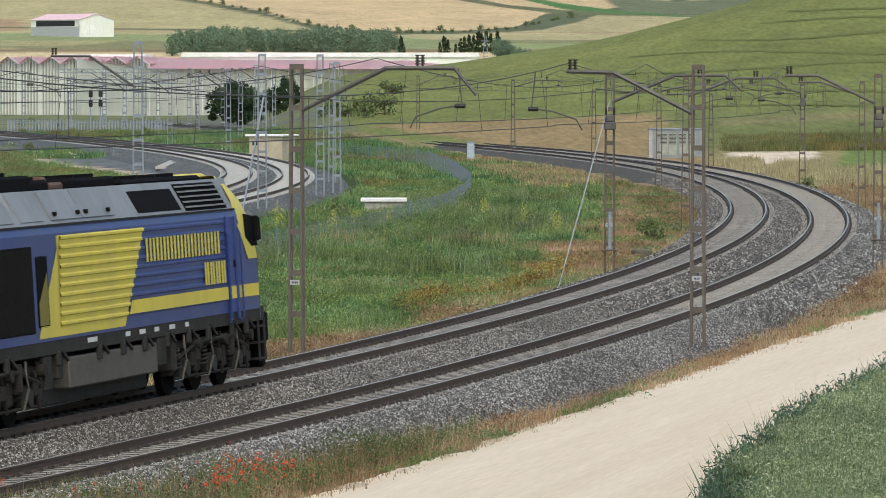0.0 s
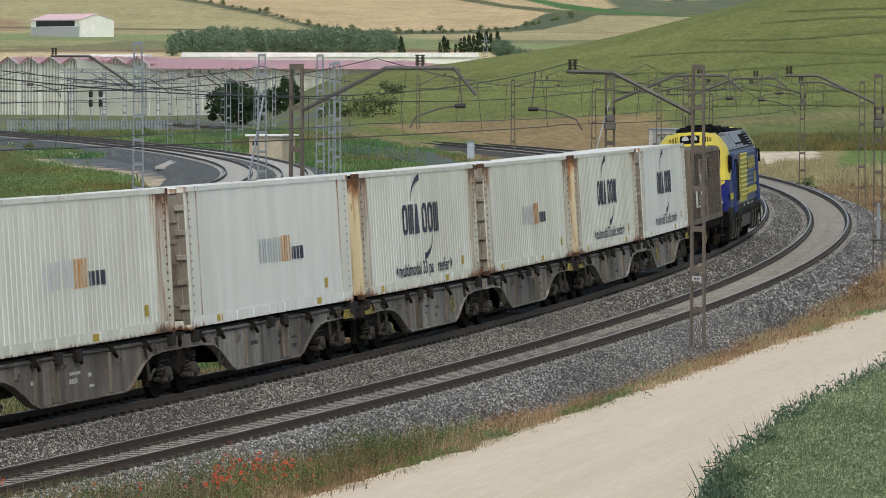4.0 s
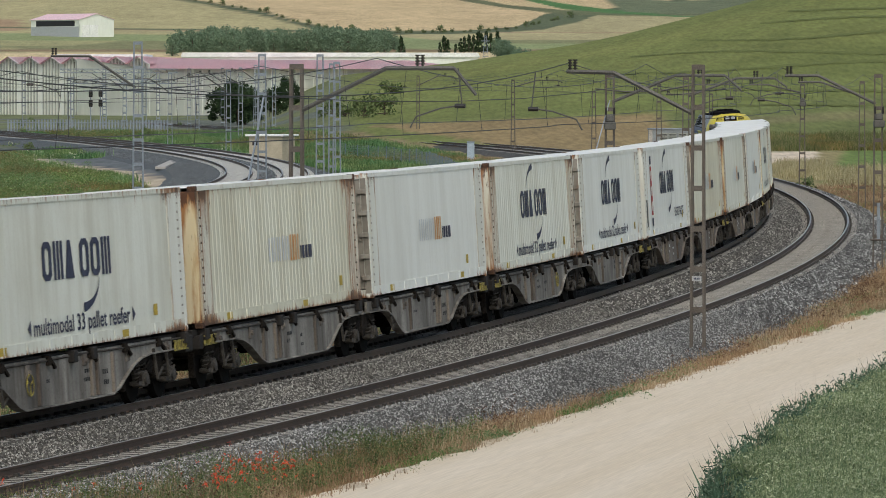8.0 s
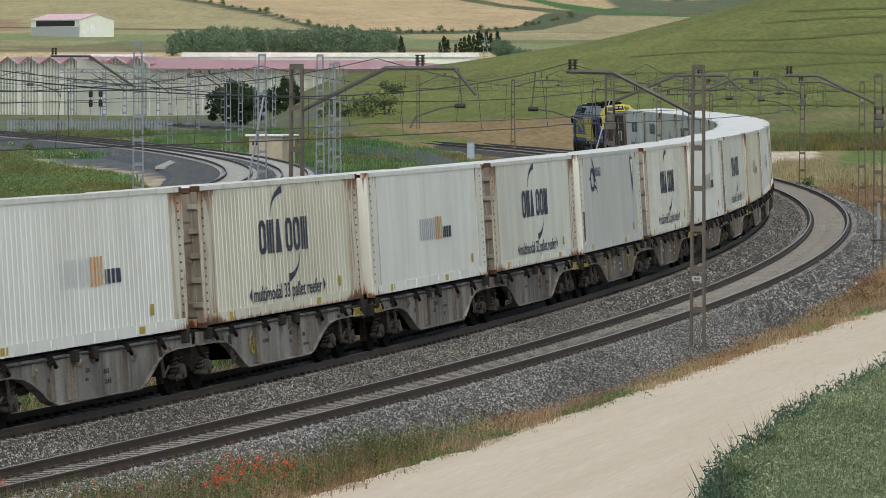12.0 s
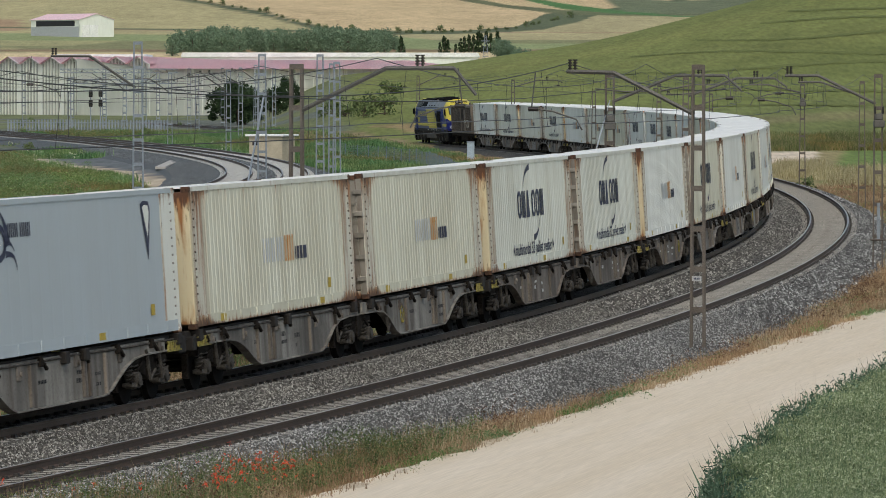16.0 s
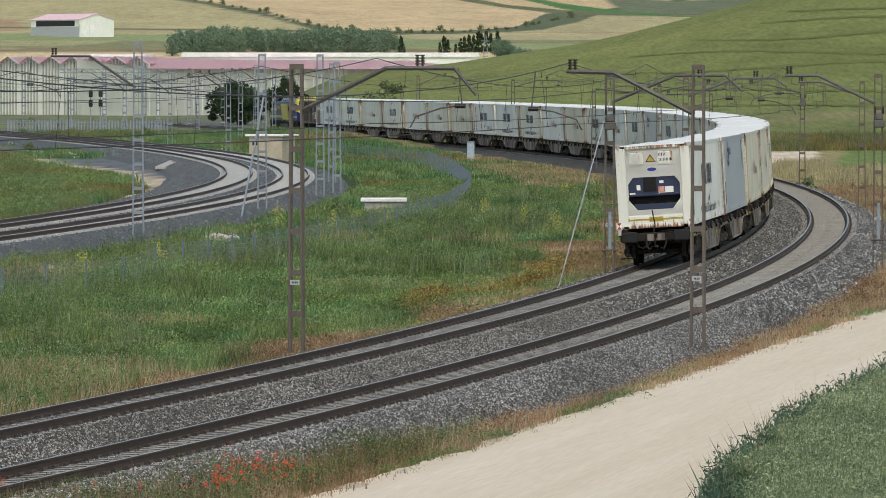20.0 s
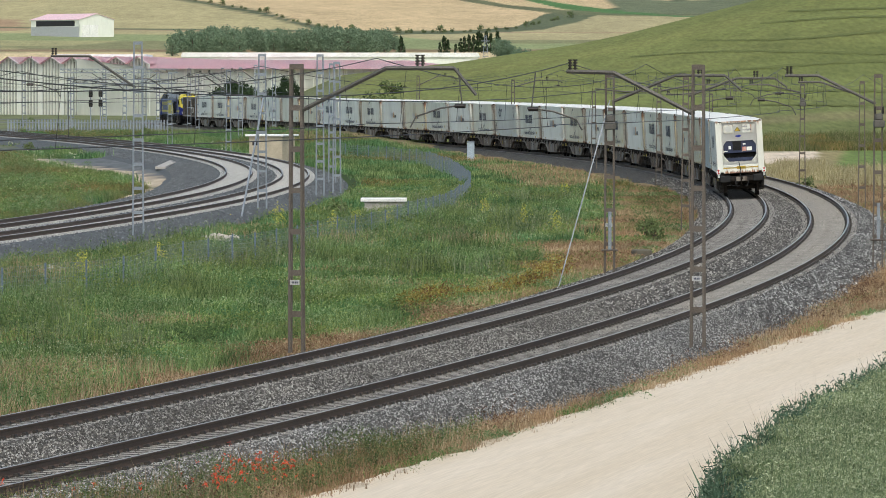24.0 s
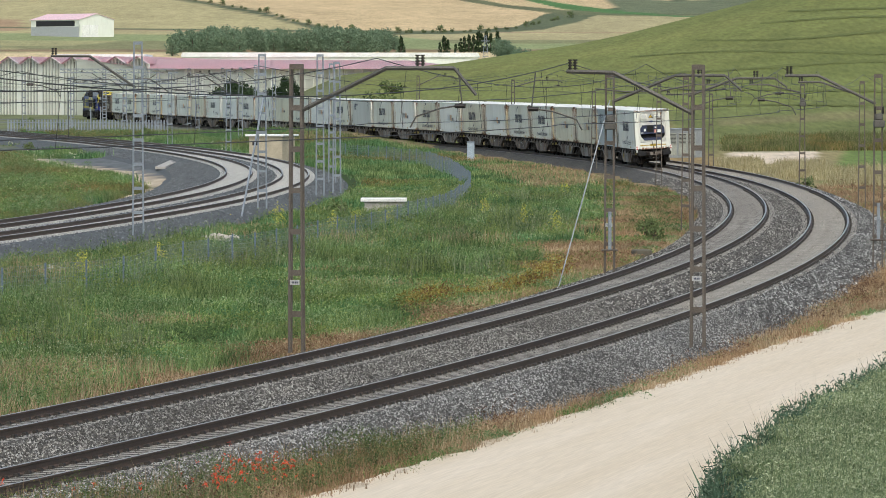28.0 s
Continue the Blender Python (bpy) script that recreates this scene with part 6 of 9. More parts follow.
        for x, w, h in ((-4.0, .5, .62), (-3.3, .34, .45), (3.2, .55, .55), (4.0, .3, .7)):
            part("equipment_box", cached(("loco_box_u", sgn, x), lambda bm: bm_box(bm, x - w / 2, x + w / 2, *sorted((sgn * 1.40, sgn * 1.0)), 1.22 - h, 1.24, .03), M_LFRAME), None, c)
        bm = bmesh.new()
        for x, w in ((-1.6, .6), (.8, .3), (1.7, .4), (2.7, .3), (3.7, .4), (4.8, .25)):
            blocks(bm, x, 1.36, (w,), .09, 0)
        part("stencil_mark", bm, BODY["grey"], c, "small pale stencilled bars", Matrix.Translation((0, sgn * 1.413, 0)) @ (Matrix.Identity(4) if sgn < 0 else Matrix.Rotation(math.pi, 4, "Z")))["kind"] = "stuff"
    part("roof_deck", cached(("roof_deck",), lambda bm: [bm_box(bm, -9.3, -5.1, -1.02, 1.02, 4.06, 4.15), bm_box(bm, -5.1, 9.4, -1.02, 1.02, 4.17, 4.265)], M_LROOF), None, c)
    for x0, x1, z0, z1, w in ((-8.2, -5.4, 4.15, 4.36, .78), (-5.5, -5.1, 4.15, 4.52, .8), (-5.1, -2.3, 4.26, 4.56, .72), (-2.2, -.9, 4.26, 4.46, .6), (.3, 2.9, 4.26, 4.46, .72), (3.2, 8.6, 4.26, 4.37, .78)):
        eq = part("roof_equipment", cached(("roof_equipment", x0), lambda bm: bm_box(bm, x0, x1, -w, w, z0 - .03, z1, .06), M_LDARK), None, c)
        for x in np.arange(x0 + .65, x1 - .5, 1.25):
            part("roof_fan", cached(("roof_fan",), lambda bm: bm_disc(bm, (0, 0, .03), "z", .48, .08, 18), M_LDARK), None, eq, "", Matrix.Translation((x, 0, z1)))
    part("exhaust_cowl", cached(("exhaust_cowl",), lambda bm: [bm_box(bm, -.75, .15, -.55, .55, 4.24, 4.40, .05), bm_box(bm, -.5, -.1, -.3, .3, 4.38, 4.52, .05)], BODY["grey"]), None, c, "pale exhaust cowl")
    part("aerial", cached(("aerial",), lambda bm: bm_tube(bm, [(-8.6, .2, 4.1), (-8.6, .2, 5.0)], .012, 5), M_LDARK), None, c)
    hood_back = lambda z: float(np.interp(z, [2.56, 3.45, 4.33], [9.56, 8.75, 9.05]))
    for e in (-1, 1):
        upper = part("cab_hood", cached(("cab_hood", e), lambda bm: cab_skin(bm, e, [2.56, 2.98, 3.45, 3.8, 4.1, 4.33], hood_back, .014, True), M_YEL), None, c, "yellow cab hood with a sloping windscreen")
        bm = bmesh.new()
        q = [(-9.1, -.84, 4.30), (-9.1, .84, 4.30), (-9.6, .5, 4.40), (-9.6, -.5, 4.40), (-9.9, .42, 4.16), (-9.9, -.42, 4.16)]
        v = [bm.verts.new((-e * x, yy, z)) for x, yy, z in q]
        for fc in ((0, 1, 2, 3), (3, 2, 4, 5), (0, 3, 5), (1, 4, 2)):
            bm.faces.new([v[i] for i in fc])
        part("hood_crown", bm, M_YEL, upper)
        lower = part("nose", cached(("nose", e), lambda bm: cab_skin(bm, e, [1.30, 2.0, 2.556], lambda z: 10.28, 0.0), M_NOSE), None, c, "deep blue lower nose")
        bm = bmesh.new()
        cab_patch(bm, e, [(y, 2.15 + .30 * (abs(y) / 1.27) ** 2.2, 2.545) for y in (-1.27, -1.1, -.9, -.75, -.5, -.25, 0, .25, .5, .75, .9, 1.1, 1.27)], .022)
        part("yellow_chin", bm, M_YEL, lower, "yellow crescent panel")
        bm = bmesh.new()
        cab_patch(bm, e, [(-1.12, 2.98, 3.66), (-1.06, 2.91, 3.78), (-.95, 2.90, 3.86), (-.7, 2.89, 3.88), (-.35, 2.89, 3.88), (0, 2.89, 3.88), (.35, 2.89, 3.88), (.7, 2.89, 3.88), (.95, 2.90, 3.86), (1.06, 2.91, 3.78), (1.12, 2.98, 3.66)], .026)
        rim = part("windscreen_rim", bm, M_LDARK, upper)
        bm = bmesh.new()
        cab_patch(bm, e, [(-1.05, 3.00, 3.66), (-1.0, 2.95, 3.76), (-.9, 2.94, 3.82), (-.7, 2.94, 3.83), (-.35, 2.94, 3.83), (0, 2.94, 3.83), (.35, 2.94, 3.83), (.7, 2.94, 3.83), (.9, 2.94, 3.82), (1.0, 2.95, 3.76), (1.05, 3.00, 3.66)], .038)
        part("windscreen", bm, M_SHADE, rim, "windscreen with a pale blind")
        bm = bmesh.new()
        cab_patch(bm, e, [(-.95, 2.64, 2.85), (-.7, 2.64, 2.85), (0, 2.64, 2.85), (.7, 2.64, 2.85), (.95, 2.64, 2.85)], .024)
        part("nose_panel", bm, M_YEL, upper)
        bm = bmesh.new()
        cab_patch(bm, e, [(-.37, 4.00, 4.27), (0, 4.00, 4.29), (.37, 4.00, 4.27)], .05, .06)
        lamp = part("head_lamp", bm, M_LDARK, upper)
        for yy in (-.16, .16):
            part("lamp_lens", cached(("lamp_lens", e, yy), lambda bm: bm_disc(bm, (e * (cab_face(yy, 4.14) + .07), yy, 4.14), "x", .125, .05, 14), M_LAMP), None, lamp)
        for s in (-1, 1):
            for i in range(6):
                part("vent_slat", cached(("vent_slat", e, s, i), lambda bm: cab_patch(bm, e, sorted([(s * (.46 + i * .062), 4.03, 4.25 - i * .018), (s * (.492 + i * .062), 4.03, 4.25 - i * .018)]), .03, .02), M_LDARK), None, upper)
            win = part("cab_window", mesh_of("cab_window", [(e * x, s * yy, z) for yy in (1.446, 1.40) for x, z in ((9.42, 3.50), (10.02, 3.44), (10.28, 2.82), (9.86, 2.82), (9.42, 3.02))],
                                            [(0, 1, 2, 3, 4), (9, 8, 7, 6, 5)] + [(i, i + 5, (i + 1) % 5 + 5, (i + 1) % 5) for i in range(5)], M_LDARK), None, upper, "dark cab side window")
            part("mirror", mesh_of("mirror", [(e * x, s * yy, z) for yy in (1.46, 1.54) for x, z in ((9.98, 3.45), (10.22, 3.40), (10.26, 2.95), (10.02, 2.92))],
                                   [(0, 1, 2, 3), (7, 6, 5, 4)] + [(i, i + 4, (i + 1) % 4 + 4, (i + 1) % 4) for i in range(4)], M_LDARK), None, win, "black folded mirror")
            bulge = part("lamp_pod", cached(("lamp_pod", e, s), lambda bm: [bm_tube(bm, [(e * (cab_face(yy, 1.74) - .02), s * yy, 1.74) for yy in (.5, .68, .86, 1.04, 1.2)], [.10, .16, .19, .19, .13], 14)], M_NOSE), None, lower)
            for yy in (.80, 1.04):
                part("marker_lamp", cached(("marker_lamp", e, s, yy), lambda bm: [bm_disc(bm, (e * (cab_face(yy, 1.74) + .12), s * yy, 1.74), "x", .125, .12, 16)], M_LAMP if yy > .9 else M_REDLAMP), None, bulge)
            bf = part("buffer", cached(("loco_buffer", e, s), lambda bm: bm_disc(bm, (e * 11.2, s * .9, 1.05), "x", .15, .4, 12), M_LDARK), None, c)
            part("buffer_plate", cached(("loco_bplate", e, s), lambda bm: bm_box(bm, *sorted((e * 11.40, e * 11.51)), s * .9 - .30, s * .9 + .30, .85, 1.25, .05), M_LDARK), None, bf)
            part("corner_step", cached(("corner_step", e, s), lambda bm: [bm_box(bm, *sorted((e * 10.1, e * 10.55)), *sorted((s * 1.42, s * 1.2)), z, z + .04) for z in (.42, .76, 1.1)] + [bm_bar(bm, (e * x, s * 1.41, 1.3), (e * x, s * 1.41, .4), .04) for x in (10.1, 10.55)], M_LFRAME), None, c)
        part("buffer_beam", cached(("buffer_beam", e), lambda bm: [bm_box(bm, *sorted((e * 11.05, e * 10.55)), -1.36, 1.36, .78, 1.40, .04), bm_box(bm, *sorted((e * 10.95, e * 10.6)), -1.3, 1.3, .24, .8, .06)], M_LDARK), None, c)
        part("coupling_hook", cached(("loco_hook", e), lambda bm: [bm_box(bm, *sorted((e * 11.0, e * 11.4)), -.07, .07, .98, 1.1), bm_tube(bm, [(e * 11.2, .0, 1.0), (e * 11.3, .04, .8), (e * 11.25, 0, .55)], .035, 6)], M_BOGIE), None, c)
        for s in (-1, 1):
            for k, yy in enumerate((.35, .52)):
                part("brake_hose", cached(("loco_hose", e, s, k), lambda bm: bm_tube(bm, [(e * 11.05, s * yy, .95), (e * 11.22, s * yy, .80), (e * 11.26, s * (yy - .06), .5), (e * 11.1, s * (yy - .1), .42)], .028, 6), M_BLACK), None, c)
        b = part("bogie", cached(("loco_bogie",), lambda bm: loco_bogie(bm), M_LBOGIE), None, c, "", Matrix.Translation((e * 6.9, 0, 0)))
        for a in (-1.9, 0, 1.9):
            for s in (-1, 1):
                part("wheel", cached(("loco_wheel", s), lambda bm: [bm_disc(bm, (0, s * .87, 0), "y", .53, .11, 28), bm_disc(bm, (0, s * .8, 0), "y", .56, .03, 28), bm_disc(bm, (0, s * .95, 0), "y", .2, .1, 12)], M_WHEEL), None, b, "", Matrix.Translation((a, 0, .53)))
                part("axle_box", cached(("loco_box", s), lambda bm: [bm_box(bm, -.24, .24, *sorted((s * 1.3, s * 1.08)), -.2, .22, .05), bm_disc(bm, (0, s * 1.33, 0), "y", .17, .07, 14)], M_LFRAME), None, b, "", Matrix.Translation((a, 0, .53)))
                for dx in (-.44, .44):
                    part("coil_spring", cached(("loco_spring",), lambda bm: bm_tube(bm, [(.11 * math.cos(i * .9), .11 * math.sin(i * .9), i * .012) for i in range(36)], .03, 5), M_LFRAME), None, b, "", Matrix.Translation((a + dx, s * 1.22, .50)))
                part("brake_rigging", cached(("loco_brake", s), lambda bm: [bm_tube(bm, [(.62, s * 1.3, 1.15), (.66, s * 1.34, .8), (.60, s * 1.3, .35)], .045, 6), bm_box(bm, .5, .78, *sorted((s * 1.36, s * 1.15)), .42, .66, .03), bm_disc(bm, (.66, s * 1.38, .98), "y", .12, .16, 12)], M_LBOGIE), None, b, "", Matrix.Translation((a, 0, 0)))
                part("sand_pipe", cached(("sand_pipe", s), lambda bm: bm_tube(bm, [(-.25, s * 1.38, 1.2), (-.34, s * 1.41, .95), (-.20, s * 1.40, .7), (-.36, s * 1.33, .3)], .022, 5), M_TANK), None, b, "", Matrix.Translation((a, 0, 0)))
    return c


def loco_bogie(bm):
    for s in (-1, 1):
        bm_box(bm, -2.8, 2.8, *sorted((s * 1.26, s * 1.1)), .90, 1.08, .03)
        for x in (-2.8, -.95, .95, 2.6):
            bm_box(bm, x - .13, x + .13, *sorted((s * 1.30, s * 1.06)), .42, 1.0, .03)
        for x in (-1.25, 1.25):
            bm_disc(bm, (x, s * 1.34, .92), "z", .10, .5, 12)
            bm_box(bm, x - .2, x + .2, *sorted((s * 1.38, s * 1.2)), .62, .72, .02)
        bm_tube(bm, [(-2.5, s * 1.33, .75), (-1.2, s * 1.38, 1.02), (1.2, s * 1.38, 1.02), (2.5, s * 1.33, .75)], .045, 6)
        bm_tube(bm, [(-2.7, s * 1.3, .35), (2.7, s * 1.3, .35)], .03, 6)
        for x in (-1.5, .35, 2.2):
            bm_bar(bm, (x, s * 1.33, 1.0), (x + .25, s * 1.33, .3), .06)
            bm_box(bm, x - .1, x + .2, *sorted((s * 1.37, s * 1.24)), .55, .82, .02)
    bm_box(bm, -2.5, 2.5, -1.0, 1.0, .7, .95)


MOVING.append((generator_van(), HEAD0 + 7.60, 4.7, 0.0))
MOVING.append((locomotive(), HEAD0 + 27.2, 6.9, 0.0))

# ------------------------------------------------------------------ overhead line
M_MAST = mat("brown_painted_lattice_steel", (0.105, 0.088, 0.075), 0.8, 0.1, scale=1.5, second=(0.17, 0.15, 0.13), amount=0.6)
M_GALV = mat("galvanised_lattice_steel", (0.25, 0.285, 0.325), 0.6, 0.3, scale=1.5, second=(0.18, 0.205, 0.235), amount=0.6)
M_ARM = mat("grey_cantilever_tube", (0.115, 0.11, 0.10), 0.6, 0.3)
M_INSUL = mat("dark_brown_insulator", (0.018, 0.014, 0.012), 0.3, spec=0.6)
M_WIRE = mat("weathered_copper_wire", (0.05, 0.05, 0.052), 0.6, 0.4)
M_CONC = mat("pale_concrete", (0.42, 0.40, 0.37), 0.9, scale=2, grain=25)
M_PLATE = mat("pale_enamel_plate", (0.46, 0.47, 0.48), 0.5)


def lattice(bm, w0, w1, h, step, cross, bar):
    """Four corner angles; battens when cross is 0, diagonals when 1. x across, y along."""
    for i, j in ((-1, -1), (1, -1), (1, 1), (-1, 1)):
        bm_bar(bm, (i * w0 / 2, j * w0 / 2 * .8, 0), (i * w1 / 2, j * w1 / 2 * .8, h), bar)
    n = max(2, int(h / step))
    for k in range(n):
        za, zb = h * k / n + .12, h * (k + 1) / n
        wa, wb = w0 + (w1 - w0) * za / h, w0 + (w1 - w0) * zb / h
        for j in (-1, 1):
            if cross:
                f = 1 if k % 2 else -1
                bm_bar(bm, (-f * wa / 2, j * wa * .4, za), (f * wb / 2, j * wb * .4, zb), bar * .7)
                bm_bar(bm, (j * wa / 2, -f * wa * .4, za), (j * wb / 2, f * wb * .4, zb), bar * .7)
            bm_bar(bm, (-wb / 2, j * wb * .4, zb - .06), (wb / 2, j * wb * .4, zb - .06), bar if cross else .03, bar * .8 if cross else .13)


def mast(x, y, h, turn, brown=True, w=(.42, .30), step=1.0, label="", arm=None, plate=True, z=None):
    """A lattice mast; arm = (way the bracket reaches, list of (reach, height)) with its insulators."""
    z = ground_at(x, y) if z is None else z
    m = M_MAST if brown else M_GALV
    t = thing("catenary_mast", Matrix.Translation((x, y, z - .15)) @ Matrix.Rotation(turn, 4, "Z"), label or ("brown lattice catenary mast beside the curving tracks" if brown else "grey galvanised lattice catenary mast beside the branch line"), "catenary mast", "catenary masts")
    part("lattice", cached(("lattice", round(h, 1), brown, w), lambda bm: lattice(bm, w[0], w[1], h, step if brown else .95, 0, .046 if brown else .042), m), None, t)
    part("footing", cached(("footing", brown), lambda bm: bm_box(bm, -.4, .4, -.4, .4, -1.4, -.55, .04), M_CONC), None, t)
    if plate:
        p = part("number_plate", box(-.12, .12, -.2 - .012, -.2, 1.68, 1.80), M_PLATE, t, "pale enamel plate")
        bm = bmesh.new()
        blocks(bm, -.07, 1.715, (.02, .03, .02, .03), .05, .015)
        part("plate_bars", bm, M_NAVY, p, "", Matrix.Translation((0, -.216, 0)))
    if arm:
        side, pts = arm
        P = [(side * a, 0, b) for a, b in pts]
        part("cantilever", cached(("cantilever", side, tuple(pts)), lambda bm: [bm_tube(bm, P[:2], .06, 6), bm_tube(bm, P[1:3], .06, 6), bm_tube(bm, P[2:4], .045, 6)] if len(P) > 3 else [bm_tube(bm, P[:2], .06, 6), bm_tube(bm, P[1:], .06, 6)], M_ARM), None, t)
        top = P[-2] if len(P) > 3 else P[-1]
        mid = ((P[1][0] + P[2][0]) / 2 if len(P) > 3 else P[-1][0] - side * .15)
        for dx in (-.065, .065):
            part("insulator", cached(("insulator",), lambda bm: [bm_disc(bm, (0, 0, z), "z", .06 if i % 2 else .03, .035, 8) for i, z in enumerate(np.arange(.02, .29, .035))], M_INSUL), None, t, "", Matrix.Translation((mid + dx, 0, P[1][2] + .05)))
        # registration arm to the contact wire
        zr = pts[0][1] - .15
        reach = abs(mid)
        part("steady_arm", cached(("steady_arm", side, round(reach, 2), round(zr, 2)), lambda bm: [bm_tube(bm, [(side * (reach + .9), 0, zr + .28), (side * (reach + .5), 0, zr + .22), (side * (reach - .1), 0, zr + .02), (side * (reach - .25), 0, zr - .25)], .022, 5)], M_ARM), None, t)
        part("end_insulator", cached(("end_insulator",), lambda bm: bm_disc(bm, (0, 0, 0), "x", .06, .26, 10), M_INSUL), None, t, "", Matrix.Translation((side * (reach + 1.0), 0, zr + .28)))
        part("hanger", cached(("hanger", side, round(reach, 2), round(zr, 2)), lambda bm: bm_bar(bm, (side * (reach + 1.05), 0, zr + .3), (side * (reach + .95), 0, P[1][2]), .03), M_ARM), None, t)
    return t


def across(x, y):
    """The heading of the line next to a place, and its s and left offset."""
    s, lat = MAIN.nearest(np.array([x]), np.array([y]))
    return MAIN.at(float(s[0]))[2], float(s[0]), float(lat[0])


BENT = [(.1, 5.95), (2.25, 7.0), (3.95, 7.0), (4.5, 6.35)]
SHORT = [(.1, 5.85), (2.15, 6.9), (3.35, 6.93)]
SUPPORTS = []
for x, y, h, side, arm in ((-3.6, 126.7, 7.1, 1, BENT), (6.4, 129.3, 7.1, -1, SHORT), (5.7, 176.3, 6.9, 1, BENT), (15.6, 184.8, 6.9, -1, SHORT), (10.8, 229.4, 6.8, 1, BENT),
                           (21.9, 269.5, 6.6, -1, SHORT), (13.6, 324.8, 6.4, 1, BENT), (22.4, 321.4, 6.4, -1, SHORT), (11.2, 382.9, 5.8, 1, BENT), (19.9, 382.9, 5.6, -1, SHORT),
                           (6.3, 464.3, 6.6, 1, BENT), (-2.8, 577.9, 7.0, 1, BENT)):
    th, s, lat = across(x, y)
    mast(x, y, h, th - math.pi / 2, True, (.33, .26) if h > 6.85 else (.38, .22), 1.0, arm=(side, [(a, min(b, h - .05) if a > 1 else b) for a, b in arm]), plate=y < 200, z=-.15)
    SUPPORTS.append((s, side))
# a guyed mast and the transformer boxes on it
bm = bmesh.new()
bm_bar(bm, (5.7, 176.3, 5.7), (3.9, 173.9, -.6), .035)
part("guy_rod", bm, M_GALV)
tagged(bpy.data.objects["guy_rod"], "pale straight guy rod anchoring a catenary mast", "guy rod")
for x, y in ((5.7, 176.3), (15.6, 184.8), (22.4, 321.4)):
    b = thing("switch_box", Matrix.Translation((x, y - .35, -.3 + 5.0)), "dark steel switch box fixed to a catenary mast", "switch box", "switch boxes")
    part("casing", cached(("switch_casing",), lambda bm: [bm_box(bm, -.2, .2, -.1, .15, 0, .26, .03), bm_box(bm, -.13, .13, -.08, .12, .26, .5, .03)], M_ARM), None, b)
    part("lug", cached(("switch_lug",), lambda bm: [bm_disc(bm, (dx, 0, .62), "z", .04, .26, 8) for dx in (-.14, .14)], M_INSUL), None, b)
for x, y, z0, z1 in ((5.7, 176.3, .9, 2.2), (15.6, 184.8, 1.0, 2.3)):
    w = thing("mast_sleeve", Matrix.Translation((x, y, -.3)), "grey steel sleeve round the foot of a mast", "mast sleeve", "mast sleeves")
    part("sleeve", box(-.06, .06, -.24, -.20, z0, z1, .02), M_GALV, w)
    part("collar", box(-.28, .28, -.24, .24, z0 - .06, z0, .02), M_MAST, w)


def spans(line, side, supports, zc, zm, name, label, off=.2):
    """Contact wire, messenger wire and droppers over one track, as one thing."""
    t = thing("overhead_wire", Matrix.Identity(4), label, "overhead wire", "overhead wires")
    cont, mess, drop = bmesh.new(), bmesh.new(), bmesh.new()
    wm, wc = [], []
    for a, b in zip(supports, supports[1:]):
        n = 14
        pm, pc = [], []
        for i in range(n + 1):
            s = a + (b - a) * i / n
            u = i / n
            sag = 4 * u * (1 - u)
            o = side + off * (1 - 2 * u)
            pm.append(line.level(s, side, zm - .75 * sag * min(1, (b - a) / 50)))
            pc.append(line.level(s, o, zc - .06 * sag))
        wm, wc = wm[:-1] + pm, wc[:-1] + pc
        for i in range(1, n, 2):
            bm_bar(drop, pm[i], pc[i], .010)
    bm_tube(mess, wm, .011, 4, False)
    bm_tube(cont, wc, .010, 4, False)
    part("messenger_wire", mess, M_WIRE, t)
    part("contact_wire", cont, M_WIRE, t)
    part("dropper_wire", drop, M_WIRE, t, "thin dropper wires")["kind"] = "stuff"


def along(*side):
    return sorted({round(s, 1) for s, d in SUPPORTS if d in side})


inner = [-52, 0] + along(1)
outer = [-50, 2] + along(-1) + [400, 470]
spans(MAIN, .3, inner + [600, 660], 5.35, 6.95, "inner", "sagging overhead wires above the curving inner track")
spans(MAIN, -GAP + .2, outer, 5.3, 6.85, "outer", "sagging overhead wires above the outer track")

# feeder wires from mast head to mast head
for k, sups, lat, z in ((0, inner, 3.2, 6.75), (1, outer, -GAP - 2.7, 6.6)):
    t = thing("feeder_wire", Matrix.Identity(4), "thin feeder wire strung from mast to mast", "overhead wire", "overhead wires")
    bm = bmesh.new()
    bm_tube(bm, [MAIN.level(a + (b - a) * i / 8, lat, z - 2.4 * (i / 8) * (1 - i / 8)) for a, b in zip(sups, sups[1:]) for i in range(8)], .008, 4, False)
    part("wire", bm, M_WIRE, t)

# the branch line's masts
for x, y, h in ((-12.6, 212.9, 8.0), (-9.0, 256.4, 7.7), (-6.8, 284.9, 7.8), (-6.0, 291.0, 7.4), (-6.9, 320.5, 7.4), (-18.6, 446.7, 7.2), (-26.7, 503.9, 7.0), (-22.0, 560, 7.6), (-20, 610, 7.6)):
    mast(x, y, h, .15, False, (.44, .32), arm=(-1, [(.1, h - 1.9), (2.0, h - .6), (3.6, h - .6)]) if y in (212.9, 446.7, 503.9, 560) else None, plate=False, z=.1)
bm = bmesh.new()
bm_bar(bm, (-8.9, 256.2, 5.6), (-9.9, 252.6, -.5), .08)
tagged(part("leaning_strut", bm, M_GALV), "pale leaning strut bracing a galvanised mast", "strut")
rnd = random.Random(5)
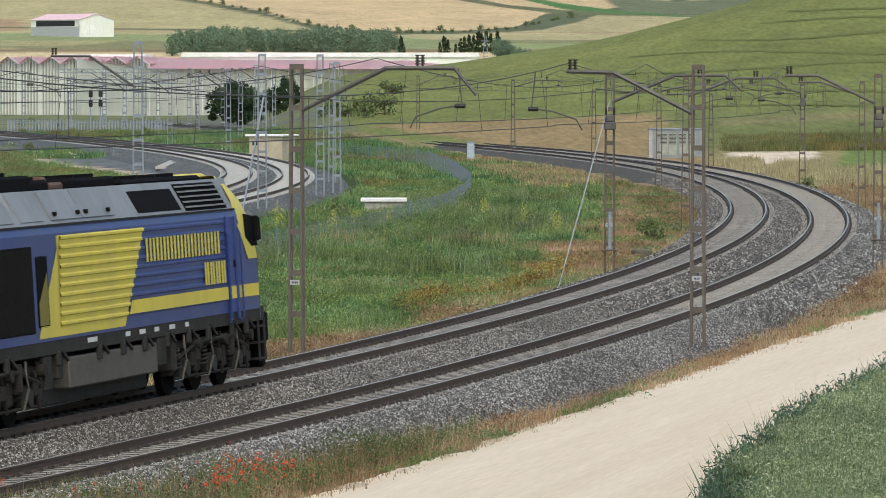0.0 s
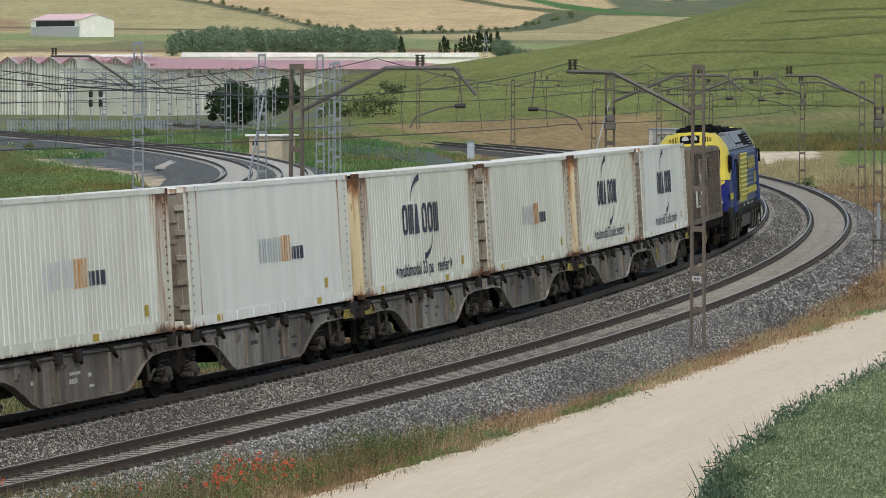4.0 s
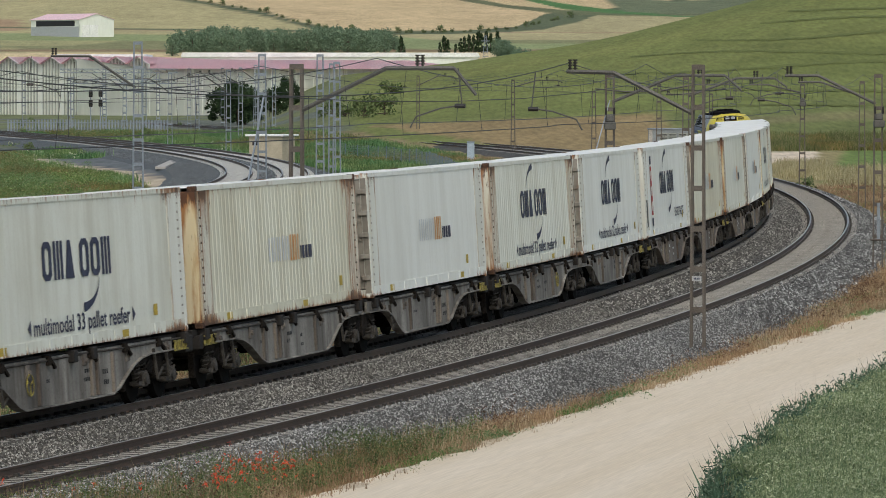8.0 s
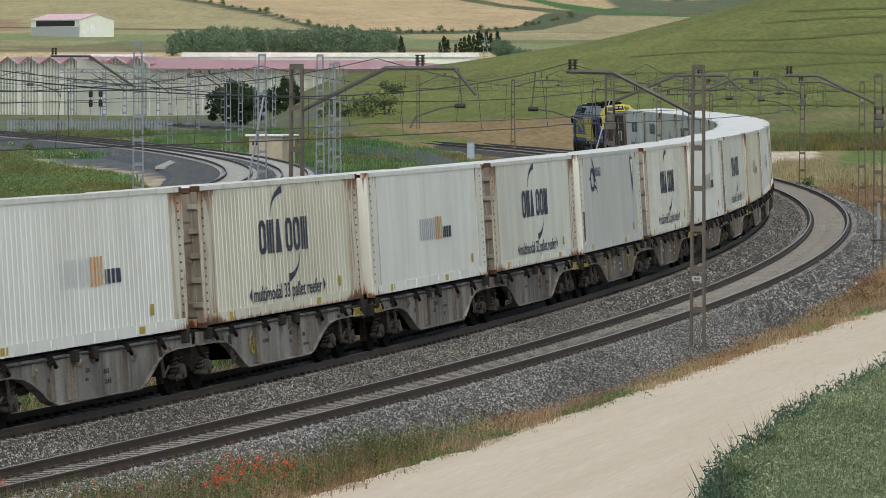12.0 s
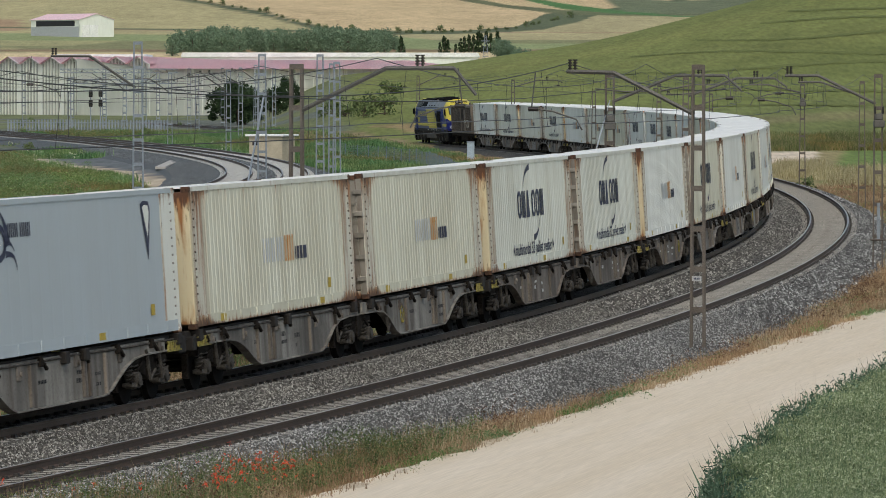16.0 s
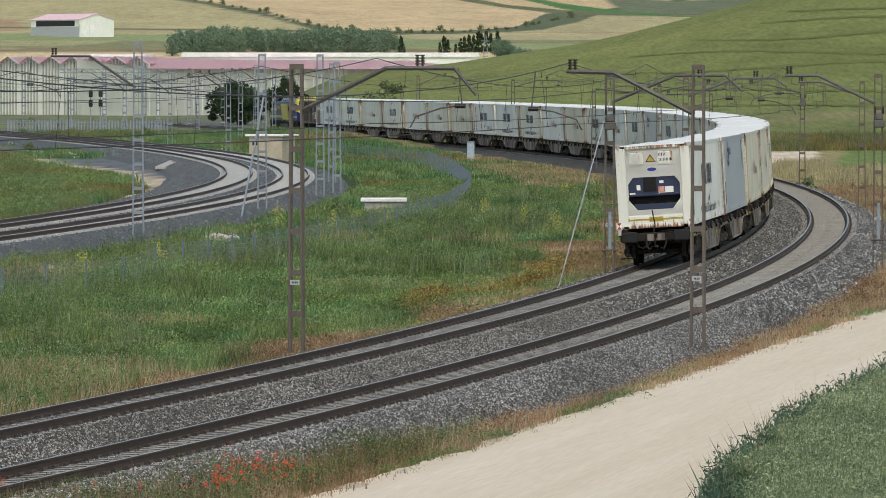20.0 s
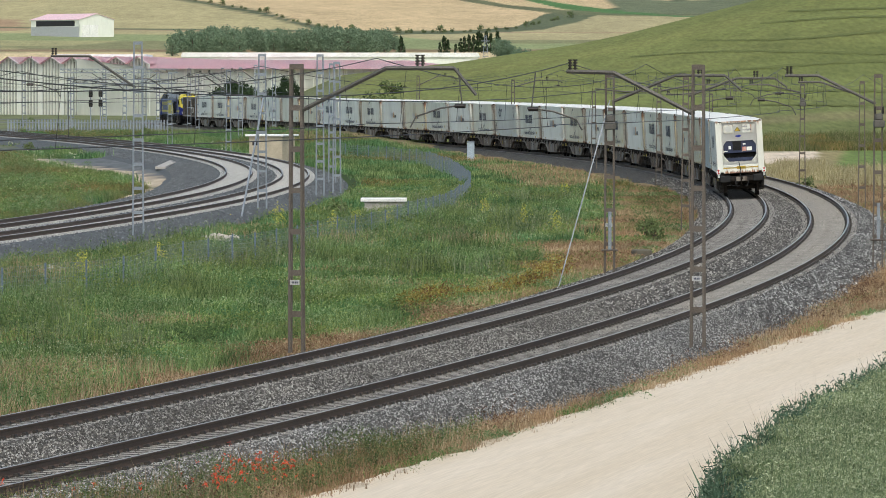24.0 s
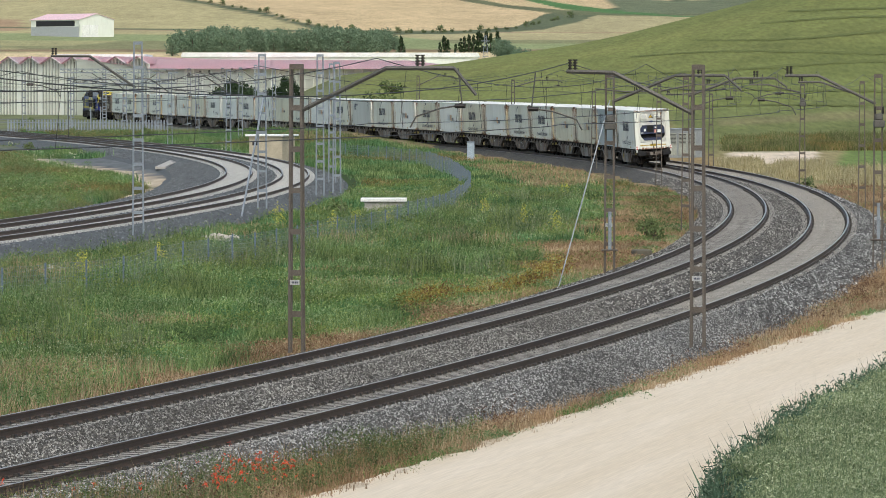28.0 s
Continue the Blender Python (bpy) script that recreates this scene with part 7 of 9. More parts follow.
for px, d, h in ((-52, 640, 7.6), (-50, 690, 8), (-47.5, 660, 7.2), (-46, 700, 8.4), (-43, 655, 8.2), (-44.5, 720, 8), (-39.5, 640, 7.6), (-40.5, 700, 8.4), (-36.5, 660, 7.8), (-33.5, 680, 8.2), (-31, 650, 7.6), (-29.5, 690, 8.3), (-26, 720, 8.4), (-24, 660, 8.4), (-22.5, 650, 8)):
    mast(px, d, h, rnd.uniform(-.1, .2), False, (.5, .36), label="grey galvanised lattice mast in the distant station yard", arm=(rnd.choice((-1, 1)), [(.1, h - 1.9), (1.8, h - .7), (3.2, h - .7)]) if rnd.random() < .5 else None, plate=False)
for z0, o in ((5.3, 0), (6.6, 0), (5.3, -BGAP), (6.6, -BGAP)):
    t = thing("branch_overhead_wire", Matrix.Identity(4), "overhead wire following the branch line", "overhead wire", "overhead wires")
    bm = bmesh.new()
    sup = [-40, 8, 46, 92, 140, 190, 240, 300, 350, 400, 450]
    bm_tube(bm, [BRANCH.level(a + (b - a) * i / 8, o, z0 - (2.4 if z0 > 6 else .3) * (i / 8) * (1 - i / 8)) for a, b in zip(sup, sup[1:]) for i in range(8)], .012, 4, False)
    part("wire", bm, M_WIRE, t)
# yard portal beams
for x0, x1, y, z in ((-52, -36, 700, 7.6), (-48, -34, 660, 6.2)):
    t = thing("yard_portal_beam", Matrix.Identity(4), "grey lattice beam spanning the distant station yard", "portal beam", "yard beams")
    bm = bmesh.new()
    bm_bar(bm, (x0, y, z), (x1, y, z), .12)
    bm_bar(bm, (x0, y, z - .5), (x1, y, z - .5), .12)
    for i in range(16):
        a = x0 + (x1 - x0) * i / 16
        bm_bar(bm, (a, y, z), (a + (x1 - x0) / 16, y, z - .5), .06)
    part("beam", bm, M_GALV, t)
for x, y in ((-43.2, 632), (-42.0, 632)):
    t = thing("railway_signal", Matrix.Translation((x, y, ground_at(x, y))), "dark railway signal with round heads on a post", "signal", "railway signals")
    part("post", box(-.07, .07, -.07, .07, 0, 5.4), M_GALV, t)
    for z in (3.9, 5.1):
        head = part("signal_head", cached(("signal_head",), lambda bm: [bm_box(bm, -.24, .24, -.12, .12, -.45, .45, .1)], M_BLACK), None, t, "", Matrix.Translation((0, 0, z)))
        part("lens", cached(("signal_lens",), lambda bm: [bm_disc(bm, (0, -.14, zz), "y", .12, .06, 10) for zz in (-.2, .2)], M_INSUL), None, head)

# ------------------------------------------------------------------ buildings and small works
M_HALL = streaked("pale_green_sheet_wall", (0.80, 0.82, 0.76), (0.5, 0.48, 0.4), amount=0.02, rough=0.6, dirt=(0.62, 0.64, 0.58), dirty=0.3)
M_PINK = mat("faded_red_sheet_roof", (0.80, 0.53, 0.575), 0.65, scale=.15, second=(0.72, 0.56, 0.585), amount=0.7, squash=(1, .2, 1))
M_WHITEROOF = mat("white_sheet_roof", (0.87, 0.87, 0.86), 0.6, scale=.3)
M_DARKGAP = mat("dark_opening", (0.03, 0.03, 0.035), 0.8)
M_PILASTER = mat("grey_green_upright", (0.33, 0.35, 0.31), 0.7)


def industrial_hall():
    """Long parallel halls with saw-toothed gables, across the valley."""
    A, U, V = Vector((-50.2, 880, -1.2)), Vector((-27.8, 25.0, 0)), Vector((22.0, 440, 0))
    h = thing("industrial_hall", Matrix.Identity(4), "long pale industrial hall with faded red saw-tooth roofs", "warehouse")
    n = 7
    eave, ridge = 9.9, 11.2
    z = Vector((0, 0, 1))
    wall_bm = bmesh.new()
    for i in range(n):
        a, b = A + U * (i / n), A + U * ((i + 1) / n)
        m = (a + b) / 2
        g = bmesh.new()
        v = [g.verts.new(p) for p in (a, a + z * eave, m + z * ridge, b + z * eave, b)]
        g.faces.new(v)
        g.normal_update()
        bmesh.ops.solidify(g, geom=g.faces[:], thickness=.25)
        gable = part("gable_wall", g, M_HALL, h)
        r = bmesh.new()
        ov = Vector((-.2, -1.0, 0))
        for p, q in ((a + z * eave, m + z * ridge), (m + z * ridge, b + z * eave)):
            w = [r.verts.new(x) for x in (p + ov + z * .12, q + ov + z * .12, q + V + z * .12, p + V + z * .12)]
            r.faces.new(w)
        bmesh.ops.solidify(r, geom=r.faces[:], thickness=-.12)
        part("roof", r, M_PINK, h, "faded red sheet roof")
        for k in range(1, 7):
            t = k / 7
            p = a + (b - a) * t
            top = eave + (ridge - eave) * (1 - abs(2 * t - 1))
            u = bmesh.new()
            d = Vector((-.10, -.14, 0))
            bm_bar(u, p + d, p + d + z * (top - .2), .22)
            part("upright", u, M_PILASTER, gable)
        u = bmesh.new()
        p = m + Vector((.3, -.3, 0))
        bm_bar(u, p + z * 9.3, p + z * 10.3, .3, .1)
        part("gable_vent", u, M_DARKGAP, gable)
    # the long wing with its low eave towards the railway
    W, B = Vector((57.0, 80.0, 0)), Vector((-13.0, 9.5, 0))
    low, high = 9.2, 10.9
    s = bmesh.new()
    s.faces.new([s.verts.new(p) for p in (A, A + W, A + W + z * low, A + z * low)])
    bmesh.ops.solidify(s, geom=s.faces[:], thickness=-.25)
    side = part("side_wall", s, M_HALL, h)
    g = bmesh.new()
    g.faces.new([g.verts.new(p) for p in (A, A + z * low, A + B + z * high, A + B)])
    bmesh.ops.solidify(g, geom=g.faces[:], thickness=.2)
    part("gable_wall", g, M_HALL, h)
    out = Vector((.5, -.9, 0))
    for q in range(24):
        p0, p1 = A + W * (q / 24), A + W * ((q + .985) / 24)
        r = bmesh.new()
        r.faces.new([r.verts.new(p) for p in (p0 + out + z * low, p1 + out + z * low, p1 + B + z * high, p0 + B + z * high)])
        bmesh.ops.solidify(r, geom=r.faces[:], thickness=-.15)
        part("roof_sheet", r, M_PINK, h, "faded red sheet roof")
    for q in range(1, 40):
        p = A + W * (q / 40) + Vector((.03, -.06, 0))
        u = bmesh.new()
        bm_bar(u, p, p + z * low, .10)
        part("upright", u, M_HALL, side)


industrial_hall()
for x0, x1, y0, y1, z0, z1 in ((-74, -57, 985, 1010, 4, 10.9), (-67, 9, 1325, 1345, 6, 12.9)):
    w = thing("white_roofed_hall", Matrix.Translation(((x0 + x1) / 2, (y0 + y1) / 2, 0)), "distant hall with a bright white sheet roof", "warehouse", "white-roofed halls")
    hx, hy = (x1 - x0) / 2, (y1 - y0) / 2
    part("wall", box(-hx, hx, -hy, hy, z0 - 8, z1 - 1.2), M_HALL, w)
    bm = bmesh.new()
    bm_extrude_profile(bm, [(-hx - .4, z1 - 1.2), (hx + .4, z1 - 1.2), (hx + .4, z1 - .9), (hx, z1), (-hx, z1), (-hx - .4, z1 - .9)], -hy - .4, hy + .4)
    part("roof", bm, M_WHITEROOF, w)


def farm_shed():
    z = ground_at(-122, 1690)
    f = thing("farm_shed", Matrix.Translation((-121.5, 1690, z)) @ Matrix.Rotation(radians(-50), 4, "Z"), "large pale farm shed with a faded red roof on the hillside", "shed")
    L, W, e, r = 13.5, 7.0, 5.4, 7.4
    for sgn in (-1, 1):
        s = part("side_wall", box(-L, L, *sorted((sgn * W, sgn * (W - .2))), -3, e), M_HALL, f)
        part("roof_slope", mesh_of("roof_slope", [(-L - .3, sgn * (W + .3), e), (L + .3, sgn * (W + .3), e), (L + .3, 0, r), (-L - .3, 0, r), (-L - .3, sgn * (W + .3), e - .12), (L + .3, sgn * (W + .3), e - .12), (L + .3, 0, r - .12), (-L - .3, 0, r - .12)],
                                  [(0, 1, 2, 3), (7, 6, 5, 4), (0, 4, 5, 1), (1, 5, 6, 2), (3, 2, 6, 7), (0, 3, 7, 4)], M_PINK), None, f, "faded red sheet roof")
        part("long_opening", box(-L + 3, L - 2.5, *sorted((sgn * (W + .03), sgn * (W - .1))), 3.2, 5.0), M_DARKGAP, s, "dark open strip below the eave")
        part("lower_panel", box(-L + .2, L - .2, *sorted((sgn * (W + .06), sgn * W)), -2.5, 3.1), mat("pale_grey_panel", (.46, .48, .50), .7), s)
    for e2 in (-1, 1):
        g = part("gable_wall", mesh_of("gable_wall", [(e2 * L, -W, -3), (e2 * L, W, -3), (e2 * L, W, e), (e2 * L, 0, r - .1), (e2 * L, -W, e)], [(0, 1, 2, 3, 4)], M_HALL), None, f)
        for a, b, m in ((-5.8, -3.0, M_WHITEROOF), (-2.9, .6, M_WHITEROOF), (1.2, 4.6, M_HALL)):
            part("sliding_door", box(*sorted((e2 * (L + .08), e2 * L)), a, b, -2.5, 3.6), m, g, "pale sliding door")


farm_shed()


def hut():
    h = thing("trackside_hut", Matrix.Translation((-14.2, 428, -.35)) @ Matrix.Rotation(radians(-22), 4, "Z"), "small cream trackside hut with a flat white roof", "hut")
    part("wall", box(-1.5, 1.5, -1.3, 1.3, -.3, 1.95, .02), mat("cream_render", (0.50, 0.44, 0.33), .9, scale=1.2), h)
    part("roof", box(-1.75, 1.75, -1.55, 1.55, 1.95, 2.12, .02), M_WHITEROOF, h)
    d = part("door", box(-1.53, -1.49, -.6, .3, -.2, 1.6), M_PILASTER, h)
    part("vent", box(-1.2, -.7, -1.33, -1.29, 1.2, 1.5), M_DARKGAP, h)
    e = thing("equipment_building", Matrix.Translation((21.1, 464, ground_at(21, 464))), "grey prefabricated equipment building with louvred doors", "equipment building")
    part("body", box(-2.6, 2.4, -1.2, 1.2, -.3, 2.5, .03), mat("grey_panel_paint", (0.25, 0.275, 0.29), .7, scale=1), e)
    part("roof", box(-2.7, 2.5, -1.3, 1.3, 2.5, 2.62, .02), M_GALV, e)
    for x in (-1.3, -.5, .4, 1.2):
        d = part("louvred_door", box(x - .36, x + .36, -1.24, -1.19, .2, 2.2, .01), M_PILASTER, e)
        part("slats", cached(("eq_slats",), lambda bm: [bm_box(bm, -.3, .3, -.03, .01, zz, zz + .05) for zz in np.arange(1.2, 2.1, .12)], M_DARKGAP), None, d, "", Matrix.Translation((x, -1.23, 0)))
    part("end_panel", box(-2.64, -2.3, -1.26, -1.2, -.2, 2.5), M_CONC, e)
    c = thing("trackside_cabinet", Matrix.Translation((2.4, 447, ground_at(2.4, 447))), "pale blue-grey trackside cabinet standing in dry grass", "cabinet")
    part("body", box(-.32, .32, -.25, .25, 0, 1.65, .03), mat("blue_grey_cabinet", (0.36, 0.44, 0.52), .6), c)
    part("plinth", box(-.38, .38, -.3, .3, -.3, .08), M_CONC, c)
    part("cap", box(-.36, .36, -.29, .29, 1.65, 1.72, .02), M_GALV, c)
    k = thing("culvert_head", Matrix.Translation((-3.05, 269.5, -.50)), "white-topped concrete culvert head in the grass", "culvert")
    part("body", box(-1.05, 1.05, -.8, .8, -.3, .5, .03), M_CONC, k)
    part("cap_slab", box(-1.25, 1.15, -.95, .95, .5, .68, .02), M_WHITEROOF, k)
    b = thing("concrete_block", Matrix.Translation((7.8, 202.3, ground_at(7.8, 202.3))) @ Matrix.Rotation(.3, 4, "Z"), "mossy dark concrete block lying in dry grass", "concrete block")
    part("block", box(-.36, .36, -.3, .3, -.1, .42, .06), mat("mossy_concrete", (.12, .11, .085), .95), b)
    for x, y, lab in ((-19.8, 247, "small yellow point motor beside the branch track"), (-10.6, 252, "small yellow point motor beside the branch track"), (11.6, 226.5, "yellow-topped marker box beside the track"), (18.2, 255, "yellow-topped marker box beside the track")):
        t = thing("marker_box", Matrix.Translation((x, y, ground_at(x, y))), lab, "marker box", "marker boxes")
        part("casing", box(-.25, .25, -.16, .16, 0, .34, .03), mat("yellow_box_paint", (.55, .40, .04), .6), t)
        part("base", box(-.3, .3, -.2, .2, -.2, .05), M_CONC, t)
    for x, y, w, hgt in ((-13.8, 183, .75, .5), (-14.6, 181.5, .5, .42), (-13.1, 184.5, .45, .36), (-14.1, 186, .5, .45), (-9.9, 224, .6, .4), (-9.3, 226, .45, .32), (-15.2, 184, .35, .3)):
        t = thing("boulder", Matrix.Translation((x, y, ground_at(x, y))), "pale limestone boulder lying in the grass", "boulder", "boulders")
        bm = bmesh.new()
        bmesh.ops.create_icosphere(bm, subdivisions=3, radius=1)
        for v in bm.verts:
            n = noise.noise(v.co * 1.7 + Vector((x, y, 0)))
            v.co = Vector((v.co.x * w, v.co.y * w * .7, v.co.z * hgt)) * (1 + .45 * n)
        part("stone", bm, mat("pale_limestone", (.50, .47, .42), .9, scale=3), t)
    p = thing("drain_channel", Matrix.Identity(4), "pale concrete drain channel down the ballast slope", "drain channel")
    bm = bmesh.new()
    bm_bar(bm, (-21.9, 432, -.30), (-21.4, 390, -.38), .8, .2)
    part("channel", bm, M_CONC, p)


hut()

# ------------------------------------------------------------------ mesh fence along the branch line
M_FENCEPOST = mat("blue_grey_fence_post", (0.14, 0.19, 0.25), .6, .2)
M_MESH = mat("grey_fence_wire", (0.15, 0.19, 0.22), .6, .0)
FENCE = [(-18.0, 128), (-13.6, 158.3), (-10.8, 170.5), (-7.2, 197.1), (-5.5, 210), (-3.3, 224.6), (-1.2, 246), (.5, 272), (1.6, 300), (1.7, 325), (.7, 372), (-1.6, 418), (-6.0, 450), (-13, 478)]


def fence():
    f = thing("mesh_fence", Matrix.Identity(4), "blue-grey wire mesh fence curving through tall grass", "fence")
    fx, fy = [p[0] for p in FENCE], [p[1] for p in FENCE]
    ys = np.arange(128, 470, .25)
    xs = np.interp(ys, fy, fx)
    xs = np.convolve(np.pad(xs, 40, mode="edge"), np.ones(81) / 81, "valid")
    zs = ground_z(xs, ys)
    d = np.concatenate([[0], np.cumsum(np.hypot(np.diff(xs), np.diff(ys)))])
    at_d = lambda t: (float(np.interp(t, d, xs)), float(np.interp(t, d, ys)), float(np.interp(t, d, zs)))
    H = 1.3
    for t in np.arange(0, d[-1], 5.0):
        x, y, z = at_d(t)
        part("post", cached(("fence_post",), lambda bm: bm_box(bm, -.03, .03, -.03, .03, -.3, H + .06), M_FENCEPOST), None, f, "", Matrix.Translation((x, y, z)))
    bm = bmesh.new()
    for hh in np.arange(.1, H + .01, .15):
        pts = [Vector(at_d(t)) + Vector((0, 0, hh)) for t in np.arange(0, d[-1], 2.6)]
        for a, b in zip(pts, pts[1:]):
            bm_bar(bm, a, b, .006)
    for t in np.arange(0, d[-1], .2):
        x, y, z = at_d(t)
        bm_bar(bm, (x, y, z), (x, y, z + H), .006)
    w = part("wire_mesh", bm, M_MESH, f, "fine grey wire mesh")
    w["kind"] = "stuff"


fence()

def palisade(x0, x1, y):
    f = thing("palisade_fence", Matrix.Identity(4), "grey steel palisade fence before the industrial hall", "fence", "yard fences")
    me = cached(("pale",), lambda bm: bm_box(bm, -.09, .09, -.03, .03, -.4, 1.75), M_GALV)
    for x in np.arange(x0, x1, .38):
        part("pale", me, None, f, "", Matrix.Translation((x, y, ground_at(x, y))))
    for z in (.35, 1.4):
        b = bmesh.new()
        bm_bar(b, (x0, y + .06, ground_at(x0, y) + z), (x1, y + .06, ground_at(x1, y) + z), .08)
        part("rail", b, M_GALV, f)


palisade(-54.0, -34.0, 640)

# ------------------------------------------------------------------ trees and shrubs
M_BARK = mat("grey_brown_bark", (0.10, 0.08, 0.06), 0.95)
# leaves of the distant trees, with pale bluish haze mixed into their green
M_LEAF = island_mat("hazy_poplar_leaves", (0.11, 0.17, 0.11), (0.18, 0.25, 0.165), rand=0.2)
M_DARKLEAF = island_mat("dark_evergreen_leaves", (0.018, 0.035, 0.016), (0.045, 0.075, 0.03), rand=0.3)
M_SHRUB = island_mat("shrub_leaves", (0.085, 0.125, 0.05), (0.165, 0.20, 0.085), rand=0.3)
NP = np.random.RandomState(11)


def leaf_cloud(n, centres, radii, size, rs):
    """Small leaf triangles thrown round the ends of the limbs."""
    idx = rs.randint(0, len(centres), n)
    d = rs.normal(size=(n, 3))
    d /= np.linalg.norm(d, axis=1)[:, None]
    r = radii[idx][:, None] * (0.35 + 0.75 * rs.rand(n, 1) ** 0.5)
    c = centres[idx] + d * r
    a, b = rs.normal(size=(n, 3)), rs.normal(size=(n, 3))
    a /= np.linalg.norm(a, axis=1)[:, None]
    b /= np.linalg.norm(b, axis=1)[:, None]
    sz = size * (0.6 + 0.8 * rs.rand(n, 1))
    v = np.stack([c - a * sz, c + b * sz, c + a * sz, c - b * sz], 1).reshape(-1, 3)
    return v


def quads_mesh(name, v, material, k=4):
    me = bpy.data.meshes.new(name)
    n = len(v) // k
    me.vertices.add(len(v))
    me.vertices.foreach_set("co", v.astype(np.float32).ravel())
    me.loops.add(len(v))
    me.loops.foreach_set("vertex_index", np.arange(len(v), dtype=np.int32))
    me.polygons.add(n)
    me.polygons.foreach_set("loop_start", np.arange(0, len(v), k, dtype=np.int32))
    me.update()
    me.materials.append(material)
    return me


TREES = {}


def tree_meshes(kind, seed):
    if (kind, seed) in TREES:
        return TREES[kind, seed]
    rs = np.random.RandomState(seed)
    bm = bmesh.new()
    H = {"grove": 7.0, "poplar": 8.0, "round": 7.0, "conifer": 5.0, "shrub": 1.8}[kind]
    top = H * (.9 if kind != "shrub" else .5)
    bm_tube(bm, [(0, 0, -.5), (rs.uniform(-.1, .1), rs.uniform(-.1, .1), H * .3), (rs.uniform(-.2, .2), 0, top)], [H * .028, H * .02, .02], 7)
    cs, rr = [], []
    n = {"grove": 36, "poplar": 26, "round": 34, "conifer": 30, "shrub": 12}[kind]
    for i in range(n):
        t = rs.rand()
        z = H * ({"grove": .12, "poplar": .18, "round": .15, "conifer": .08, "shrub": .05}[kind] + .8 * t)
        spread = {"grove": .30 * math.sqrt(max(.08, 1 - (1.5 * t - .6) ** 2)), "poplar": .17 * (1 - .55 * t), "round": .50 * math.sqrt(max(.05, 1 - (1.6 * t - .7) ** 2)), "conifer": .22 * (1 - t), "shrub": .65 * (1 - .5 * t)}[kind] * H
        a, q = rs.rand() * 6.28, spread * (.4 + .6 * rs.rand())
        p = (q * math.cos(a), q * math.sin(a), z)
        bm_tube(bm, [(0, 0, z * .7), (p[0] * .5, p[1] * .5, z * .88), p], [.05, .035, .012], 4)
        cs.append(p)
        rr.append({"grove": .19, "poplar": .09, "round": .14, "conifer": .07, "shrub": .28}[kind] * H * (.7 + .6 * rs.rand()))
    trunk = bpy.data.meshes.new("trunk")
    bm.to_mesh(trunk)
    bm.free()
    trunk.materials.append(M_BARK)
    num = {"grove": 1300, "poplar": 900, "round": 3600, "conifer": 600, "shrub": 360}[kind]
    leaf = {"grove": .23, "poplar": .2, "round": .20, "conifer": .16, "shrub": .12}[kind]
    crown = quads_mesh("crown", leaf_cloud(num, np.array(cs), np.array(rr), leaf, rs), {"grove": M_LEAF, "poplar": M_LEAF, "round": M_DARKLEAF, "conifer": M_DARKLEAF, "shrub": M_SHRUB}[kind])
    TREES[kind, seed] = trunk, crown
    return trunk, crown


def tree(name, x, y, k, kind, seed, label, group, sink=0.0):
    tr, cr = tree_meshes(kind, seed)
    t = thing(name, Matrix.Translation((x, y, ground_at(x, y) - sink)) @ Matrix.Rotation(seed * 1.7 + x, 4, "Z") @ Matrix.Scale(k, 4), label, "tree" if kind != "shrub" else "shrub", group)
    part("trunk", tr, None, t)
    part("crown", cr, None, t)


# a grove behind the hall, by distance and x
for i in range(64):
    px = 305 + 405 * (i + NP.rand()) / 64
    d = 1405 + 90 * NP.rand()
    tree("poplar_tree", (px - 784) / 9121 * d, d, .74 + .14 * NP.rand() + .10 * math.sin((px - 300) / 62.0) ** 2 - (.25 if px > 690 else 0), "grove", i % 6, "leafy green poplar in a dense grove", "poplar grove")
for px, d, k in ((778, 1405, .8), (786, 1400, 1.2), (792, 1400, 1.0), (806, 1410, .7), (815, 1440, .9), (822, 1440, 1.0), (830, 1445, 1.1), (838, 1440, 1.1), (846, 1450, 1.3), (852, 1445, 1.2), (860, 1450, 1.3), (868, 1445, 1.2), (880, 1450, 1.3), (940, 1380, 1.0), (983, 1330, .7), (996, 1330, .8), (1003, 1330, .8), (1020, 1310, .7), (710, 1400, 1.2)):
    tree("conifer_tree", (px - 784) / 9121 * d, d, k, "conifer", int(px) % 4, "dark conifer in a distant row", "conifer row")
for i in range(20):
    px, d = 880 + i * 5.2, 1400 - i * 2
    tree("poplar_tree", (px - 784) / 9121 * d, d, .55 + .22 * NP.rand(), "grove", i % 6, "light green tree in a distant row", "distant tree row")
# dark rounded trees before the hall
for x, y, k in ((-31.2, 742, .80), (-29.6, 745, .84), (-28.2, 735, .80), (-29.0, 730, .8), (-23.5, 790, .62), (-25.0, 760, .6)):
    tree("bushy_tree", x, y, k, "round", int(abs(x)) % 3, "dark dense bushy tree before the pale hall", "dark trees")
for i in range(9):
    px, d = 585 + 120 * NP.rand(), 600 + 130 * NP.rand()
    tree("shrub", (px - 784) / 9121 * d, d, .7 + .9 * NP.rand(), "shrub", i % 5, "rounded green shrub on the lower slope", "shrubs")
for i in range(10):
    px, d = 120 + 420 * NP.rand(), 555 + 90 * NP.rand()
    tree("shrub", (px - 784) / 9121 * d, d, .35 + .45 * NP.rand(), "shrub", i % 5, "rounded green shrub beyond the branch line", "shrubs")
